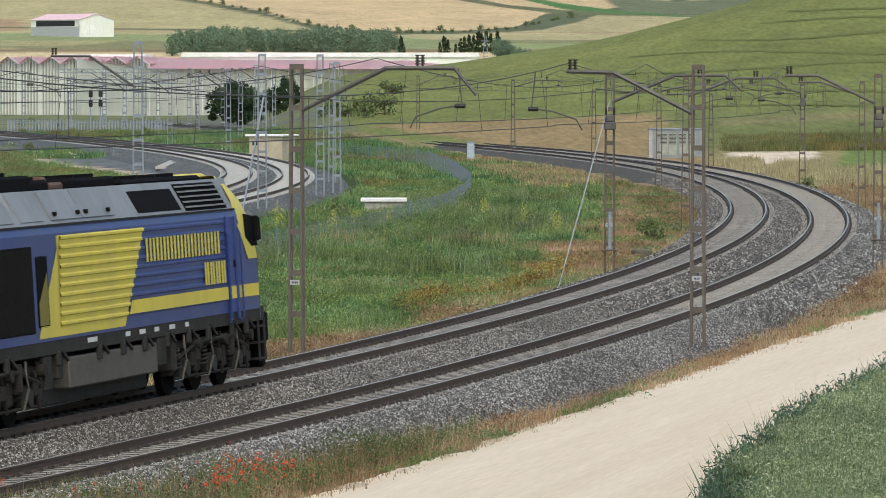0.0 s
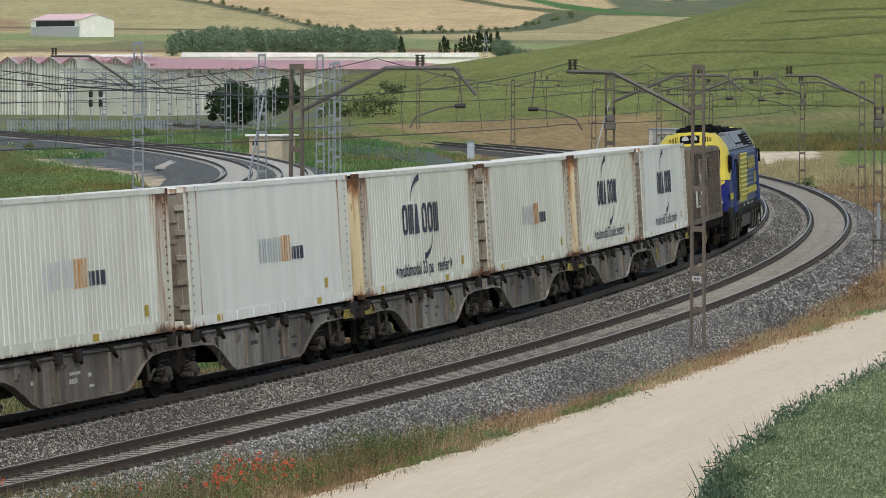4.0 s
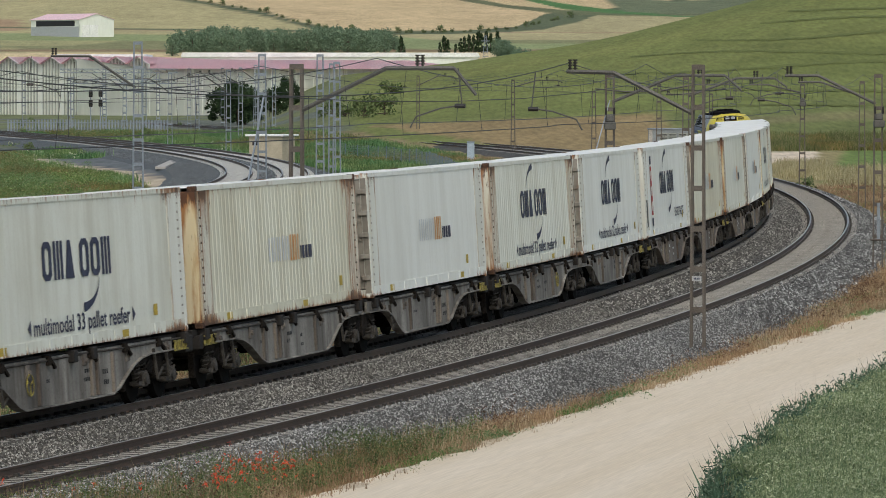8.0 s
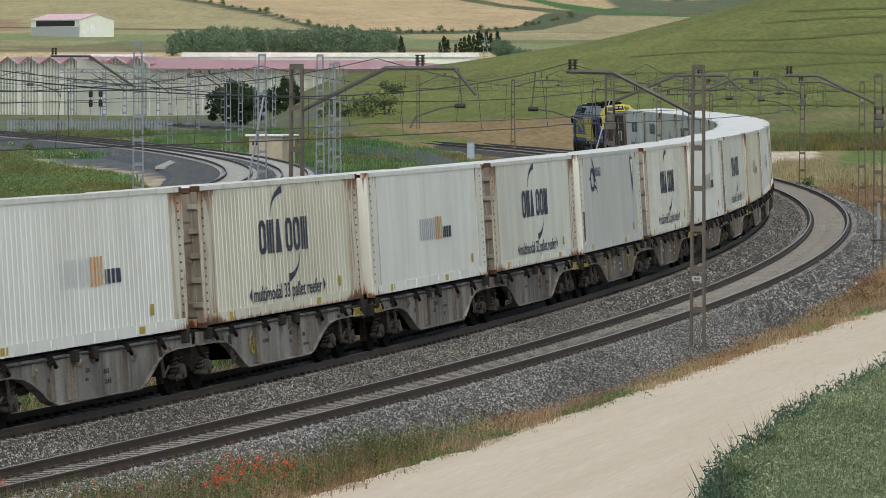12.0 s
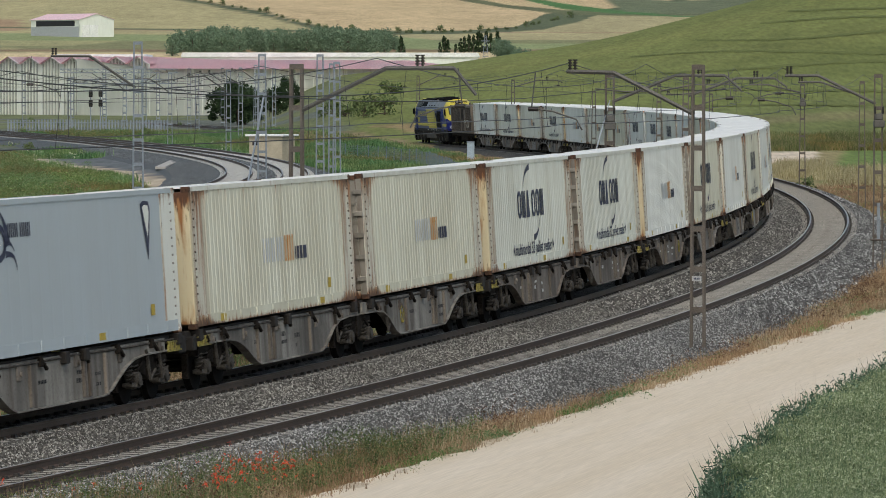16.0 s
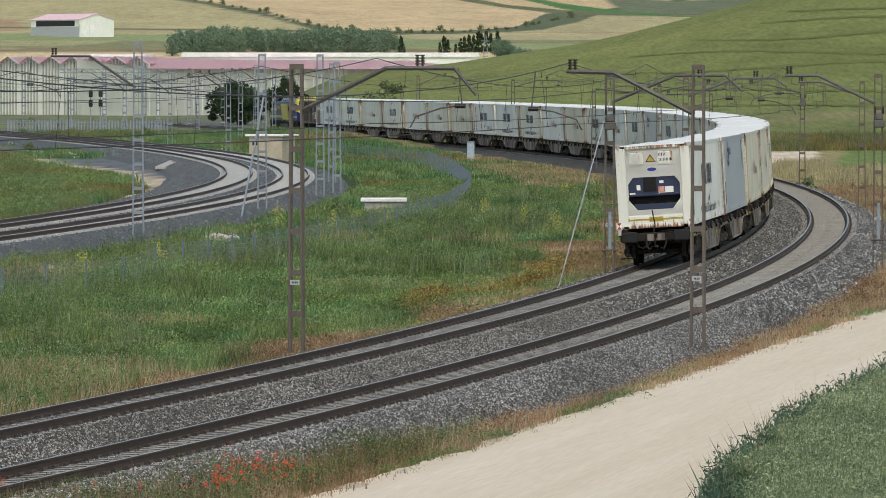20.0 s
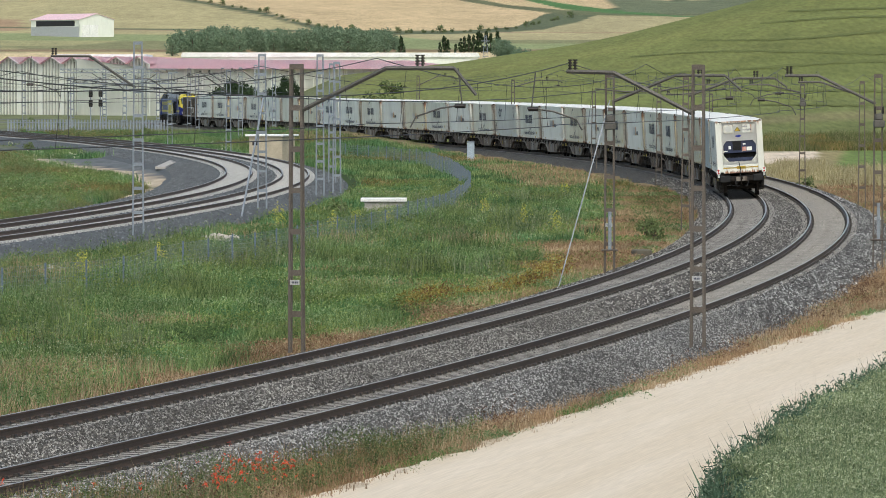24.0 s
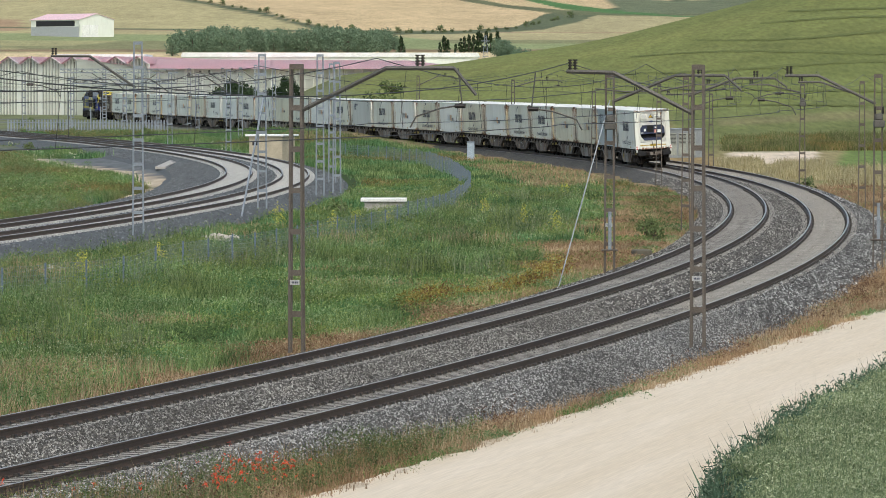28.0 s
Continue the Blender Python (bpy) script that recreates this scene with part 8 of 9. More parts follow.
for x, y, k in ((-7.0, 205, .55), (-3.0, 236, .5), (-14, 160, .5), (-5.2, 262, .6), (9.0, 230, .45), (9.5, 236, .5), (9.2, 224, .4), (22.9, 326, .6)):
    tree("shrub", x, y, k, "shrub", int(y) % 5, "low leafy shrub in the grass by the line", "shrubs")
for i in range(12):
    px, d = 5 + 480 * NP.rand(), 500 + 330 * NP.rand()
    tree("shrub", (px - 784) / 9121 * d, d, .3 + .35 * NP.rand(), "shrub", i % 5, "rounded green shrub on the yard ground", "shrubs")
# hedge shrubs on the far field edge
for i in range(46):
    px = 312 + 700 * (i + NP.rand() * .8) / 46
    d = float(np.interp(px, [310, 365, 400, 480, 540, 600, 700, 830, 920, 1000], [2600, 2470, 2360, 2215, 2015, 1870, 1845, 1870, 1940, 2160]))
    tree("hedge_shrub", (px - 784) / 9121 * d, d, (.5 if i % 5 else 1.2) + .5 * NP.rand(), "shrub", i % 5, "dark shrub in a field hedge", "field hedge")
p = thing("lattice_pylon", Matrix.Translation((11.1, 1350, 8)), "tall slender lattice pylon among the fields", "pylon")
part("tower", cached(("tower",), lambda bm: lattice(bm, 2.0, .4, 9.5, 1.2, 1, .12), M_GALV), None, p)
part("cross_arm", box(-1.2, 1.2, -.1, .1, 8.0, 8.2), M_GALV, p)

# ------------------------------------------------------------------ grasses
def blades(name, label, x, y, h, w, lean, material, rs, per=4, spread=.12, z=None, seg=1, category="grass"):
    """Tufts of narrow leaning blades standing on the ground, as one stuff object."""
    n = len(x)
    z = ground_z(x, y) if z is None else z
    X, Y, Z = np.repeat(x, per), np.repeat(y, per), np.repeat(z, per)
    hh = np.repeat(h, per) * (.45 + .7 * rs.rand(n * per))
    ww = np.repeat(w, per) * (.6 + .8 * rs.rand(n * per))
    X = X + rs.normal(0, spread, n * per)
    Y = Y + rs.normal(0, spread, n * per)
    a = rs.rand(n * per) * 6.283
    dx, dy = np.cos(a) * ww / 2, np.sin(a) * ww / 2
    la, ll = rs.rand(n * per) * 6.283, lean * hh * (.2 + 1.1 * rs.rand(n * per))
    lx, ly = np.cos(la) * ll, np.sin(la) * ll
    v = np.stack([np.stack([X - dx, Y - dy, Z - .04], -1), np.stack([X + dx, Y + dy, Z - .04], -1), np.stack([X + lx, Y + ly, Z + hh], -1)], 1).reshape(-1, 3)
    return tagged(new(name, quads_mesh(name, v, material, 3)), label, category, kind="stuff")


def herbs(name, label, x, y, h, size, material, rs, per=14, spread=.16, category="weeds", z=None):
    """Leafy plants: clumps of small leaves at all heights up to h, as one stuff object."""
    n = len(x) * per
    z = ground_z(x, y) if z is None else z
    t = rs.rand(n)
    hh = np.repeat(h, per) * (.75 + .4 * np.repeat(rs.rand(len(x)), per))
    sp = spread * (1.1 - .75 * t)
    c = np.stack([np.repeat(x, per) + rs.normal(0, 1, n) * sp, np.repeat(y, per) + rs.normal(0, 1, n) * sp, np.repeat(z, per) + t * hh], -1)
    a, b = rs.normal(size=(n, 3)), rs.normal(size=(n, 3))
    a /= np.linalg.norm(a, axis=1)[:, None]
    b /= np.linalg.norm(b, axis=1)[:, None]
    sz = np.repeat(size, per)[:, None] * (.5 + rs.rand(n, 1))
    v = np.stack([c - a * sz, c + b * sz * .55, c + a * sz], 1).reshape(-1, 3)
    return tagged(new(name, quads_mesh(name, v, material, 3)), label, category, kind="stuff")


M_GREEN = island_mat("lush_grass", (0.038, 0.078, 0.023), (0.128, 0.198, 0.068), c=(0.29, 0.355, 0.165), rand=0.42, alt=(0.60, 0.84, 0.90))
M_YGREEN = island_mat("yellow_green_weeds", (0.125, 0.175, 0.05), (0.225, 0.275, 0.09), rand=0.3)
M_HERB = island_mat("leafy_herbs", (0.052, 0.115, 0.036), (0.11, 0.195, 0.072), c=(0.26, 0.34, 0.19), rand=0.38, alt=(1.25, 1.12, 0.85))
M_DRY = island_mat("dry_grass", (0.19, 0.132, 0.075), (0.345, 0.255, 0.158), c=(0.49, 0.40, 0.275), rand=0.3, alt=(0.92, 0.82, 0.76))
M_RUSSET = island_mat("russet_weeds", (0.12, 0.068, 0.042), (0.27, 0.165, 0.095), c=(0.40, 0.29, 0.185), rand=0.3)
M_OLIVE = island_mat("olive_weeds", (0.065, 0.088, 0.03), (0.135, 0.155, 0.06), c=(0.24, 0.22, 0.12), rand=.3, alt=(1.15, 0.92, 0.8))
M_WHEAT = island_mat("green_wheat", (0.040, 0.078, 0.034), (0.12, 0.175, 0.085), c=(0.26, 0.32, 0.17), rand=0.25)
M_POPPY = island_mat("poppy_petals", (0.60, 0.045, 0.02), (0.78, 0.13, 0.07), rand=0.1)
M_FLOWER = island_mat("pale_flowers", (0.45, 0.47, 0.36), (0.6, 0.6, 0.42), rand=0.1)
M_YFLOWER = island_mat("yellow_flowers", (0.36, 0.38, 0.06), (0.5, 0.47, 0.1), rand=0.1)


def in_view(x, y, margin=60):
    px = 784 + x / y * 9121
    return (px > -margin) & (px < 1568 + margin)


def scatter(n, y0, y1, x0, x1, rs, power=1.0):
    """Random places, denser towards the near end."""
    y = y0 + (y1 - y0) * rs.rand(n) ** power
    x = x0 + (x1 - x0) * rs.rand(n)
    k = in_view(x, y)
    return x[k], y[k]


def zones(x, y):
    s, lat = MAIN.nearest(x, y)
    sb, lb = BRANCH.nearest(x, y)
    return s, lat, np.abs(lb + BGAP / 2)


rs = np.random.RandomState(21)
# inside the bend: green sward
x, y = scatter(220000, 95, 330, -24, 12, rs, 1.5)
s_, l_, b_ = zones(x, y)
edge = 2.9 + 1.3 * smooth((s_ - 22) / 25) + 1.8 * (value_noise(x, y, 5) - .3) + 2.6 * smooth((s_ - 95) / 50)
lb = BRANCH.nearest(x, y)[1]
k = (l_ > edge) & (b_ > 6.0) & ~((lb > 0) & (lb < LOOP(y) + 2.2) & (x < -8))
x, y = x[k][:64000], y[k][:64000]
pat = value_noise(x + 31, y * .6, 6)
fdist = np.abs(x - np.interp(y, [p[1] for p in FENCE], [p[0] for p in FENCE]))
h = .14 + .34 * smooth((pat - .35) / .4) + .12 * rs.rand(len(x)) + .34 * (1 - smooth(fdist / 3.5)) * smooth((l_[k][:64000] - 5) / 4)
blades("meadow_grass", "tall uneven green grass inside the curve of the line", x, y, h, .0145 + .00011 * y, .55, M_GREEN, rs, 5, .16)
k = value_noise(x + 91, y * .7 + 17, 3.2) > .52
herbs("meadow_herbs", "leafy green weeds among the meadow grass", x[k][:17000], y[k][:17000], h[k][:17000] * 1.1 + .05, .028 + .00012 * y[k][:17000], M_HERB, rs, 12, .2)
k = value_noise(x + 191, y * .7 + 87, 4) > .66
herbs("yellow_weeds", "yellow-green weeds among the tall grass", x[k][:7000], y[k][:7000], h[k][:7000] * 1.35 + .05, .028 + .0001 * y[k][:7000], M_YGREEN, rs, 10, .18)
k = value_noise(x - 151, y + 47, 5) > .7
blades("meadow_straw", "pale dry stalks among the green grass", x[k][:6000], y[k][:6000], h[k][:6000] * 1.2, .012 + .0001 * y[k][:6000], .5, M_DRY, rs, 4, .2)
k = (value_noise(x - 51, y + 7, 6) > .66)
kx, ky, kh = x[k][::7], y[k][::7], h[k][::7]
herbs("white_flowers", "pale meadow flowers scattered in the grass", kx, ky, .06 + 0 * kx, .022 + 0 * kx, M_FLOWER, rs, 5, .18, "flowers", ground_z(kx, ky) + kh * .85)
# tall weeds in clumps, thickest along the fence
cx_, cy_ = scatter(5200, 135, 300, -22, 9, rs, 1.3)
s_, l_, b_ = zones(cx_, cy_)
fd = np.abs(cx_ - np.interp(cy_, [p[1] for p in FENCE], [p[0] for p in FENCE]))
k = (l_ > 6.0) & (b_ > 7.0) & ((fd < 1.6) | (value_noise(cx_ * 1.2, cy_ * .4, 5) > .54))
cx_, cy_, fd = cx_[k], cy_[k], fd[k]
for nm, lab, m0, sl in (("tall_weeds", "tall grey-green weeds growing through the fence", island_mat("grey_green_weeds", (0.08, 0.12, 0.055), (0.14, 0.18, 0.09), c=(0.26, 0.29, 0.18), rand=.3), slice(0, None, 2)), ("tall_yellow_weeds", "tall yellow-green weeds growing along the fence", M_YGREEN, slice(1, None, 4)), ("dark_tall_weeds", "dark green bushy weeds in the meadow", island_mat("deep_green_weeds", (0.045, 0.085, 0.03), (0.09, 0.14, 0.05), rand=.3), slice(3, None, 4))):
    qx, qy = np.repeat(cx_[sl], 5) + rs.normal(0, .28, len(cx_[sl]) * 5), np.repeat(cy_[sl], 5) + rs.normal(0, .5, len(cx_[sl]) * 5)
    qh = np.repeat(.45 + .55 * rs.rand(len(cx_[sl])), 5) * (.7 + .5 * rs.rand(len(qx)))
    herbs(nm, lab, qx, qy, qh, .035 + .00012 * qy, m0, rs, 13, .15)
    blades(nm + "_stalks", "thin upright stalks among the weeds", qx, qy, qh * 1.15, .013 + .00009 * qy, .35, m0, rs, 5, .18)
# single tall yellow plants
yx, yy = [], []
for px, d in ((150, 178), (285, 190), (860, 262), (495, 245), (630, 240), (680, 236), (590, 236), (930, 240), (980, 232), (1000, 300)):
    cx = (px - 784) / 9121 * d
    yx += list(cx + rs.normal(0, .13, 14))
    yy += list(d + rs.normal(0, .5, 14))
yx, yy = np.array(yx), np.array(yy)
herbs("yellow_mullein", "tall yellow flowering plants standing in the grass", yx, yy, 1.15 + 0 * yx, .055 + 0 * yx, M_YFLOWER, rs, 20, .11, "flowers")
# brambles, a dark weedy patch and short green turf along the inner ballast edge
bt = rs.rand(280)
bx = np.interp(bt, [0, .35, .6, .85, 1], [-1.2, .6, 2.4, 3.8, 4.4]) + rs.normal(0, .22, 280)
by = np.interp(bt, [0, .35, .6, .85, 1], [157, 167, 174, 184, 190]) + rs.normal(0, .8, 280)
bh = .35 + .5 * value_noise(bx * 2, by, 3)
M_BRAMBLE = island_mat("yellowing_bramble_leaves", (0.16, 0.12, 0.03), (0.27, 0.215, 0.05), c=(0.36, 0.31, 0.11), rand=.3)
herbs("yellow_brambles", "yellowing bramble bushes along the ballast", bx, by, bh, .055 + 0 * bx, M_BRAMBLE, rs, 26, .24, "brambles")
herbs("russet_brambles", "russet bramble leaves along the ballast", bx[::2] + .3, by[::2] + 1.0, bh[::2] * 1.05, .05 + 0 * bx[::2], island_mat("russet_bramble_leaves", (0.085, 0.045, 0.025), (0.20, 0.09, 0.04), rand=.3), rs, 22, .22, "brambles")
herbs("bramble_greens", "green leaves among the brambles", bx[::3], by[::3], bh[::3] * .8, .05 + 0 * bx[::3], M_HERB, rs, 20, .26, "brambles")
ex, ey = rs.uniform(9.0, 15.5, 2600), rs.uniform(236, 330, 2600)
s_, l_, b_ = zones(ex, ey)
q = (l_ > 3.2) & (l_ < 5.2 + 3.5 * value_noise(ex, ey * .3, 4))
herbs("shaded_weeds", "dense dark green weeds by the mast feet", ex[q], ey[q], .22 + .22 * rs.rand(q.sum()), .06 + 0 * ex[q], island_mat("dense_dark_weeds", (0.040, 0.075, 0.024), (0.080, 0.125, 0.045), c=(0.15, 0.19, 0.08), rand=.3), rs, 14, .4)
tx, ty = scatter(60000, 118, 300, -9, 15, rs, 1.2)
s_, l_, b_ = zones(tx, ty)
q = (l_ > 2.75) & (l_ < 3.55 + .9 * value_noise(tx, ty * .4, 3)) & (s_ > 38)
blades("ballast_edge_turf", "short bright green turf at the edge of the ballast", tx[q][:9000], ty[q][:9000], .13 + .10 * rs.rand(len(tx[q][:9000])), .03 + 0 * tx[q][:9000], .5, island_mat("short_turf", (0.085, 0.135, 0.03), (0.15, 0.21, 0.05), rand=.25), rs, 5, .14)
ux, uy = rs.normal(-6.5, .35, 120), rs.normal(137.5, 1.2, 120)
herbs("dark_bush", "dark green leafy bush beside the rail", ux, uy, .45 + .3 * rs.rand(120), .05 + 0 * ux, island_mat("deep_green_weeds", (0.045, 0.085, 0.03), (0.09, 0.14, 0.05), rand=.3), rs, 22, .25, "bush")
# far part of the meadow and round the branch line
x, y = scatter(120000, 330, 640, -52, 14, rs, 1.2)
s_, l_, b_ = zones(x, y)
lb = BRANCH.nearest(x, y)[1]
k = (l_ > 4.5 + 2 * (value_noise(x, y, 9) - .5)) & (b_ > 6.5) & ~((lb > 0) & (lb < LOOP(y) + 2.2) & (x < -8))
x, y = x[k][:30000], y[k][:30000]
h = .2 + .55 * value_noise(x + 11, y * .5, 14)
blades("far_meadow_grass", "uneven green grass beyond the fence", x, y, h, .07 + 0 * x, .5, M_GREEN, rs, 4, .35)
k = value_noise(x + 5, y * .4, 12) > .5
herbs("far_weeds", "mixed weeds and herbs beyond the fence", x[k][:9000], y[k][:9000], h[k][:9000] * 1.3, .10 + 0 * x[k][:9000], M_OLIVE, rs, 8, .5)
k = (value_noise(x + 75, y * .4, 10) > .52)
k = k & (MAIN.nearest(x, y)[1] < 11)
blades("far_dry_grass", "patches of dry grass beyond the fence", x[k], y[k], .4 + 0 * x[k], .07 + 0 * x[k], .55, M_DRY, rs, 4, .35)
# green bank and scree between the branch line and the yard
x, y = scatter(60000, 455, 640, -46, -6, rs)
s_, l_, b_ = zones(x, y)
k = (b_ > 6.5) & (l_ > 5) & (value_noise(x * .8, y * .25, 7) > .42)
x, y = x[k][:9000], y[k][:9000]
blades("bank_grass", "bright green grass on the bank beyond the branch line", x, y, .35 + .6 * value_noise(x, y * .3, 5), .085 + 0 * x, .45, M_GREEN, rs, 5, .4)
k = value_noise(x + 70, y * .3, 4) > .62
herbs("bank_flowers", "white flowering weeds on the bank", x[k][:500], y[k][:500], .5 + 0 * x[k][:500], .10 + 0 * x[k][:500], M_FLOWER, rs, 6, .35, "flowers")
# tall growth round the sandy track beyond the bend
def by_bearing(n, u0, u1, d0, d1):
    d = d0 + (d1 - d0) * rs.rand(n)
    return (u0 + (u1 - u0) * rs.rand(n)) / 9121 * d, d


x, y = by_bearing(5200, 500, 800, 484, 514)
blades("far_field_edge", "tall dark green grass edging the field beyond the bend", x, y, .55 + .7 * value_noise(x, y * .2, 3), .075 + 0 * x, .4, M_OLIVE, rs, 5, .3)
for u0, u1, d0, d1, n in ((492, 560, 392, 440, 900), (590, 668, 372, 428, 1000), (690, 800, 336, 350, 700), (655, 800, 362, 400, 700)):
    x, y = by_bearing(n, u0, u1, d0, d1)
    k = MAIN.nearest(x, y)[1] < -GAP - 4.2
    blades("pale_track_weeds", "pale dry weeds beside the sandy track", x[k], y[k], .4 + .6 * value_noise(x[k], y[k] * .3, 3), .06 + 0 * x[k], .5, island_mat("straw_weeds", (0.20, 0.17, 0.085), (0.34, 0.30, 0.17), c=(0.46, 0.42, 0.28), rand=.25), rs, 5, .3)
M_TRAM = mat("trodden_crop", (0.147, 0.167, 0.053), .95, scale=.4, spec=.1)
hd = np.arange(520.0, 1230.0, 2.0)


def up_hill(u, rise):
    """How far off the hillside first stands at a given rise over the eye, along a bearing."""
    z = ground_z(u / 9121 * hd, hd)
    k = np.nonzero((z - 6.47) / hd > rise)[0]
    return float(hd[k[0]]) if len(k) else None


for rise, slope, bow, u0, u1 in ((.0128, .0000, .0006, 610, 800), (.0104, .0012, .0008, 560, 800), (.0072, .0022, -.0007, 440, 800), (.0040, .0010, .0006, 330, 800), (.0008, .0014, -.0005, 240, 800), (-.0030, .0006, .0004, 300, 800), (-.0058, .0004, .0003, 420, 800)):
    tram, rows = bmesh.new(), []
    for u in np.arange(u0, u1, 7.0):
        e = rise + slope * (u - u0) / 400 + bow * math.sin((u - u0) / 110)
        d = up_hill(u, e)
        if d:
            rows.append([tram.verts.new((u / 9121 * q, q, ground_at(u / 9121 * q, q) + .06)) for q in (d - 2.2, d + 2.2)])
    for p, q in zip(rows, rows[1:]):
        if abs(p[0].co.y - q[0].co.y) < 40:
            tram.faces.new((p[0], q[0], q[1], p[1]))
    tagged(part("crop_track", tram, M_TRAM), "faint darker wheel track through the hillside crop", "crop track", "crop tracks", "stuff")
# inside the loop of the branch line
x, y = scatter(90000, 170, 430, -40, -10, rs, 1.1)
sb, lb = BRANCH.nearest(x, y)
k = lb > LOOP(y) + 2.2 + 2.0 * smooth((y - 325) / 40) + 3.0 * (value_noise(x, y, 7) - .5)
x, y = x[k][:17000], y[k][:17000]
h = .15 + .55 * value_noise(x, y, 6)
blades("loop_grass", "rough olive grass inside the loop of the branch line", x, y, h, .03 + 0 * x, .5, M_OLIVE, rs, 5, .22)
herbs("loop_weeds", "leafy weeds inside the loop of the branch line", x[::3], y[::3], h[::3] * 1.2, .06 + 0 * x[::3], M_OLIVE, rs, 10, .3)
k = value_noise(x + 9, y, 8) > .6
herbs("loop_herbs", "green shrubby weeds inside the loop", x[k][:2500], y[k][:2500], .9 + 0 * x[k][:2500], .07 + 0 * x[k][:2500], M_HERB, rs, 14, .4)
# dry verge on the inner side of the line
x, y = scatter(200000, 70, 330, -16, 16, rs, 1.4)
s_, l_, b_ = zones(x, y)
edge = 2.5 + 2.0 * smooth((s_ - 15) / 30) + 1.8 * (value_noise(x, y, 5) - .3) + 3.0 * smooth((s_ - 90) / 50)
k = (l_ > 2.7) & (l_ < edge + .9 * rs.rand(len(x))) & ((s_ > 46) | (rs.rand(len(x)) < .4))
x, y = x[k][:20000], y[k][:20000]
blades("dry_verge", "dry tan grass along the inner edge of the ballast", x, y, .12 + .26 * value_noise(x, y, 4), .015 + .0001 * y, .65, M_DRY, rs, 4, .13)
k = value_noise(x + 40, y, 6) > .55
herbs("russet_bramble", "russet and ochre weeds along the ballast edge", x[k][:5000], y[k][:5000], .32 + 0 * x[k][:5000], .03 + .0001 * y[k][:5000], M_RUSSET, rs, 10, .2)
k = value_noise(x + 140, y, 5) > .5
herbs("verge_weeds", "green tufts in the dry verge", x[k][:6000], y[k][:6000], .25 + 0 * x[k][:6000], .028 + .0001 * y[k][:6000], M_HERB, rs, 10, .16)
# verge between the outer ballast and the dirt road
x, y = scatter(300000, 74, 330, -14, 40, rs, 1.6)
s_, l_, b_ = zones(x, y)
rx = ROAD_X(y) + .15 + .9 * (value_noise(x, y, 1.6) - .5)
k = (l_ < -GAP - 2.7 - .6 * rs.rand(len(x))) & ((x < rx) | (y > 205)) & (l_ > -GAP - 14)
x, y, s_ = x[k][:26000], y[k][:26000], s_[k][:26000]
blades("roadside_dry_grass", "dry brown grass and weeds between ballast and road", x, y, .14 + .34 * value_noise(x, y, 2.5), .011 + .0001 * y, .5, M_DRY, rs, 6, .11)
k = (value_noise(x + 13, y, 3.0) > .36)
herbs("roadside_russet_weeds", "russet dock weeds between ballast and road", x[k][:9000], y[k][:9000], .14 + .36 * value_noise(x[k][:9000], y[k][:9000], 2), .022 + .0001 * y[k][:9000], M_RUSSET, rs, 9, .12)
k = (value_noise(x + 113, y, 2.2) > .70)
herbs("dark_dock_stalks", "dark brown dock stalks standing in the verge", x[k][:1500], y[k][:1500], .45 + .3 * rs.rand(len(x[k][:1500])), .022 + .00008 * y[k][:1500], island_mat("dark_dock", (0.045, 0.028, 0.02), (0.13, 0.07, 0.045), rand=.3), rs, 11, .07)
k = (value_noise(x + 53, y, 3.4) > .56)
herbs("roadside_green_weeds", "green weeds between ballast and road", x[k][:6000], y[k][:6000], .10 + .22 * value_noise(x[k][:6000], y[k][:6000], 2.2), .022 + .0001 * y[k][:6000], M_HERB, rs, 9, .12)
x = rs.rand(5200)
y = 84 + 116 * rs.rand(5200)
x = ROAD_X(y) + rs.normal(.15, .30, 5200)
k = value_noise(x * .6, y, 2.6) > .55
herbs("road_edge_tufts", "low green tufts creeping onto the gravel road", x[k], y[k], .07 + .12 * rs.rand(k.sum()), .022 + .0001 * y[k], M_HERB, rs, 9, .10)
blades("road_edge_straw", "pale straw along the edge of the gravel road", x[~k], y[~k], .04 + .10 * rs.rand((~k).sum()), .012 + .0001 * y[~k], .7, M_DRY, rs, 4, .12)
x, y = scatter(40000, 74, 99, -9, 3, rs)
s_, l_, b_ = zones(x, y)
k = (l_ < -GAP - np.interp(s_, [0, 12, 25], [1.75, 2.2, 2.8])) & (x < ROAD_X(y) + .1)
x, y, l_ = x[k][:6000], y[k][:6000], l_[k][:6000]
zd = np.maximum(ground_z(x, y), np.interp(l_, [-GAP - 3.2, -GAP - 2.4, -GAP - 1.75], [-.8, -.47, -.2]))
herbs("ditch_weeds", "leafy dark green weeds in the roadside ditch", x, y, .34 + .34 * value_noise(x, y, 1.5), .024 + 0 * x, island_mat("ditch_leaves", (0.042, 0.075, 0.024), (0.085, 0.13, 0.042), c=(0.19, 0.225, 0.11), rand=.35), rs, 16, .15, z=zd)
herbs("ditch_olive_weeds", "olive and straw-coloured weeds in the roadside ditch", x[::2], y[::2], .42 + .2 * rs.rand(len(x[::2])), .02 + 0 * x[::2], M_OLIVE, rs, 12, .10, z=zd[::2])
blades("ditch_stalks", "thin dry stalks in the roadside ditch", x[::3], y[::3], .5 + .2 * rs.rand(len(x[::3])), .012 + 0 * x[::3], .4, M_DRY, rs, 3, .1, z=zd[::3])
px = np.concatenate([rs.normal(385, 26, 34), rs.normal(462, 30, 44), rs.normal(540, 30, 10), rs.rand(12) * 330])
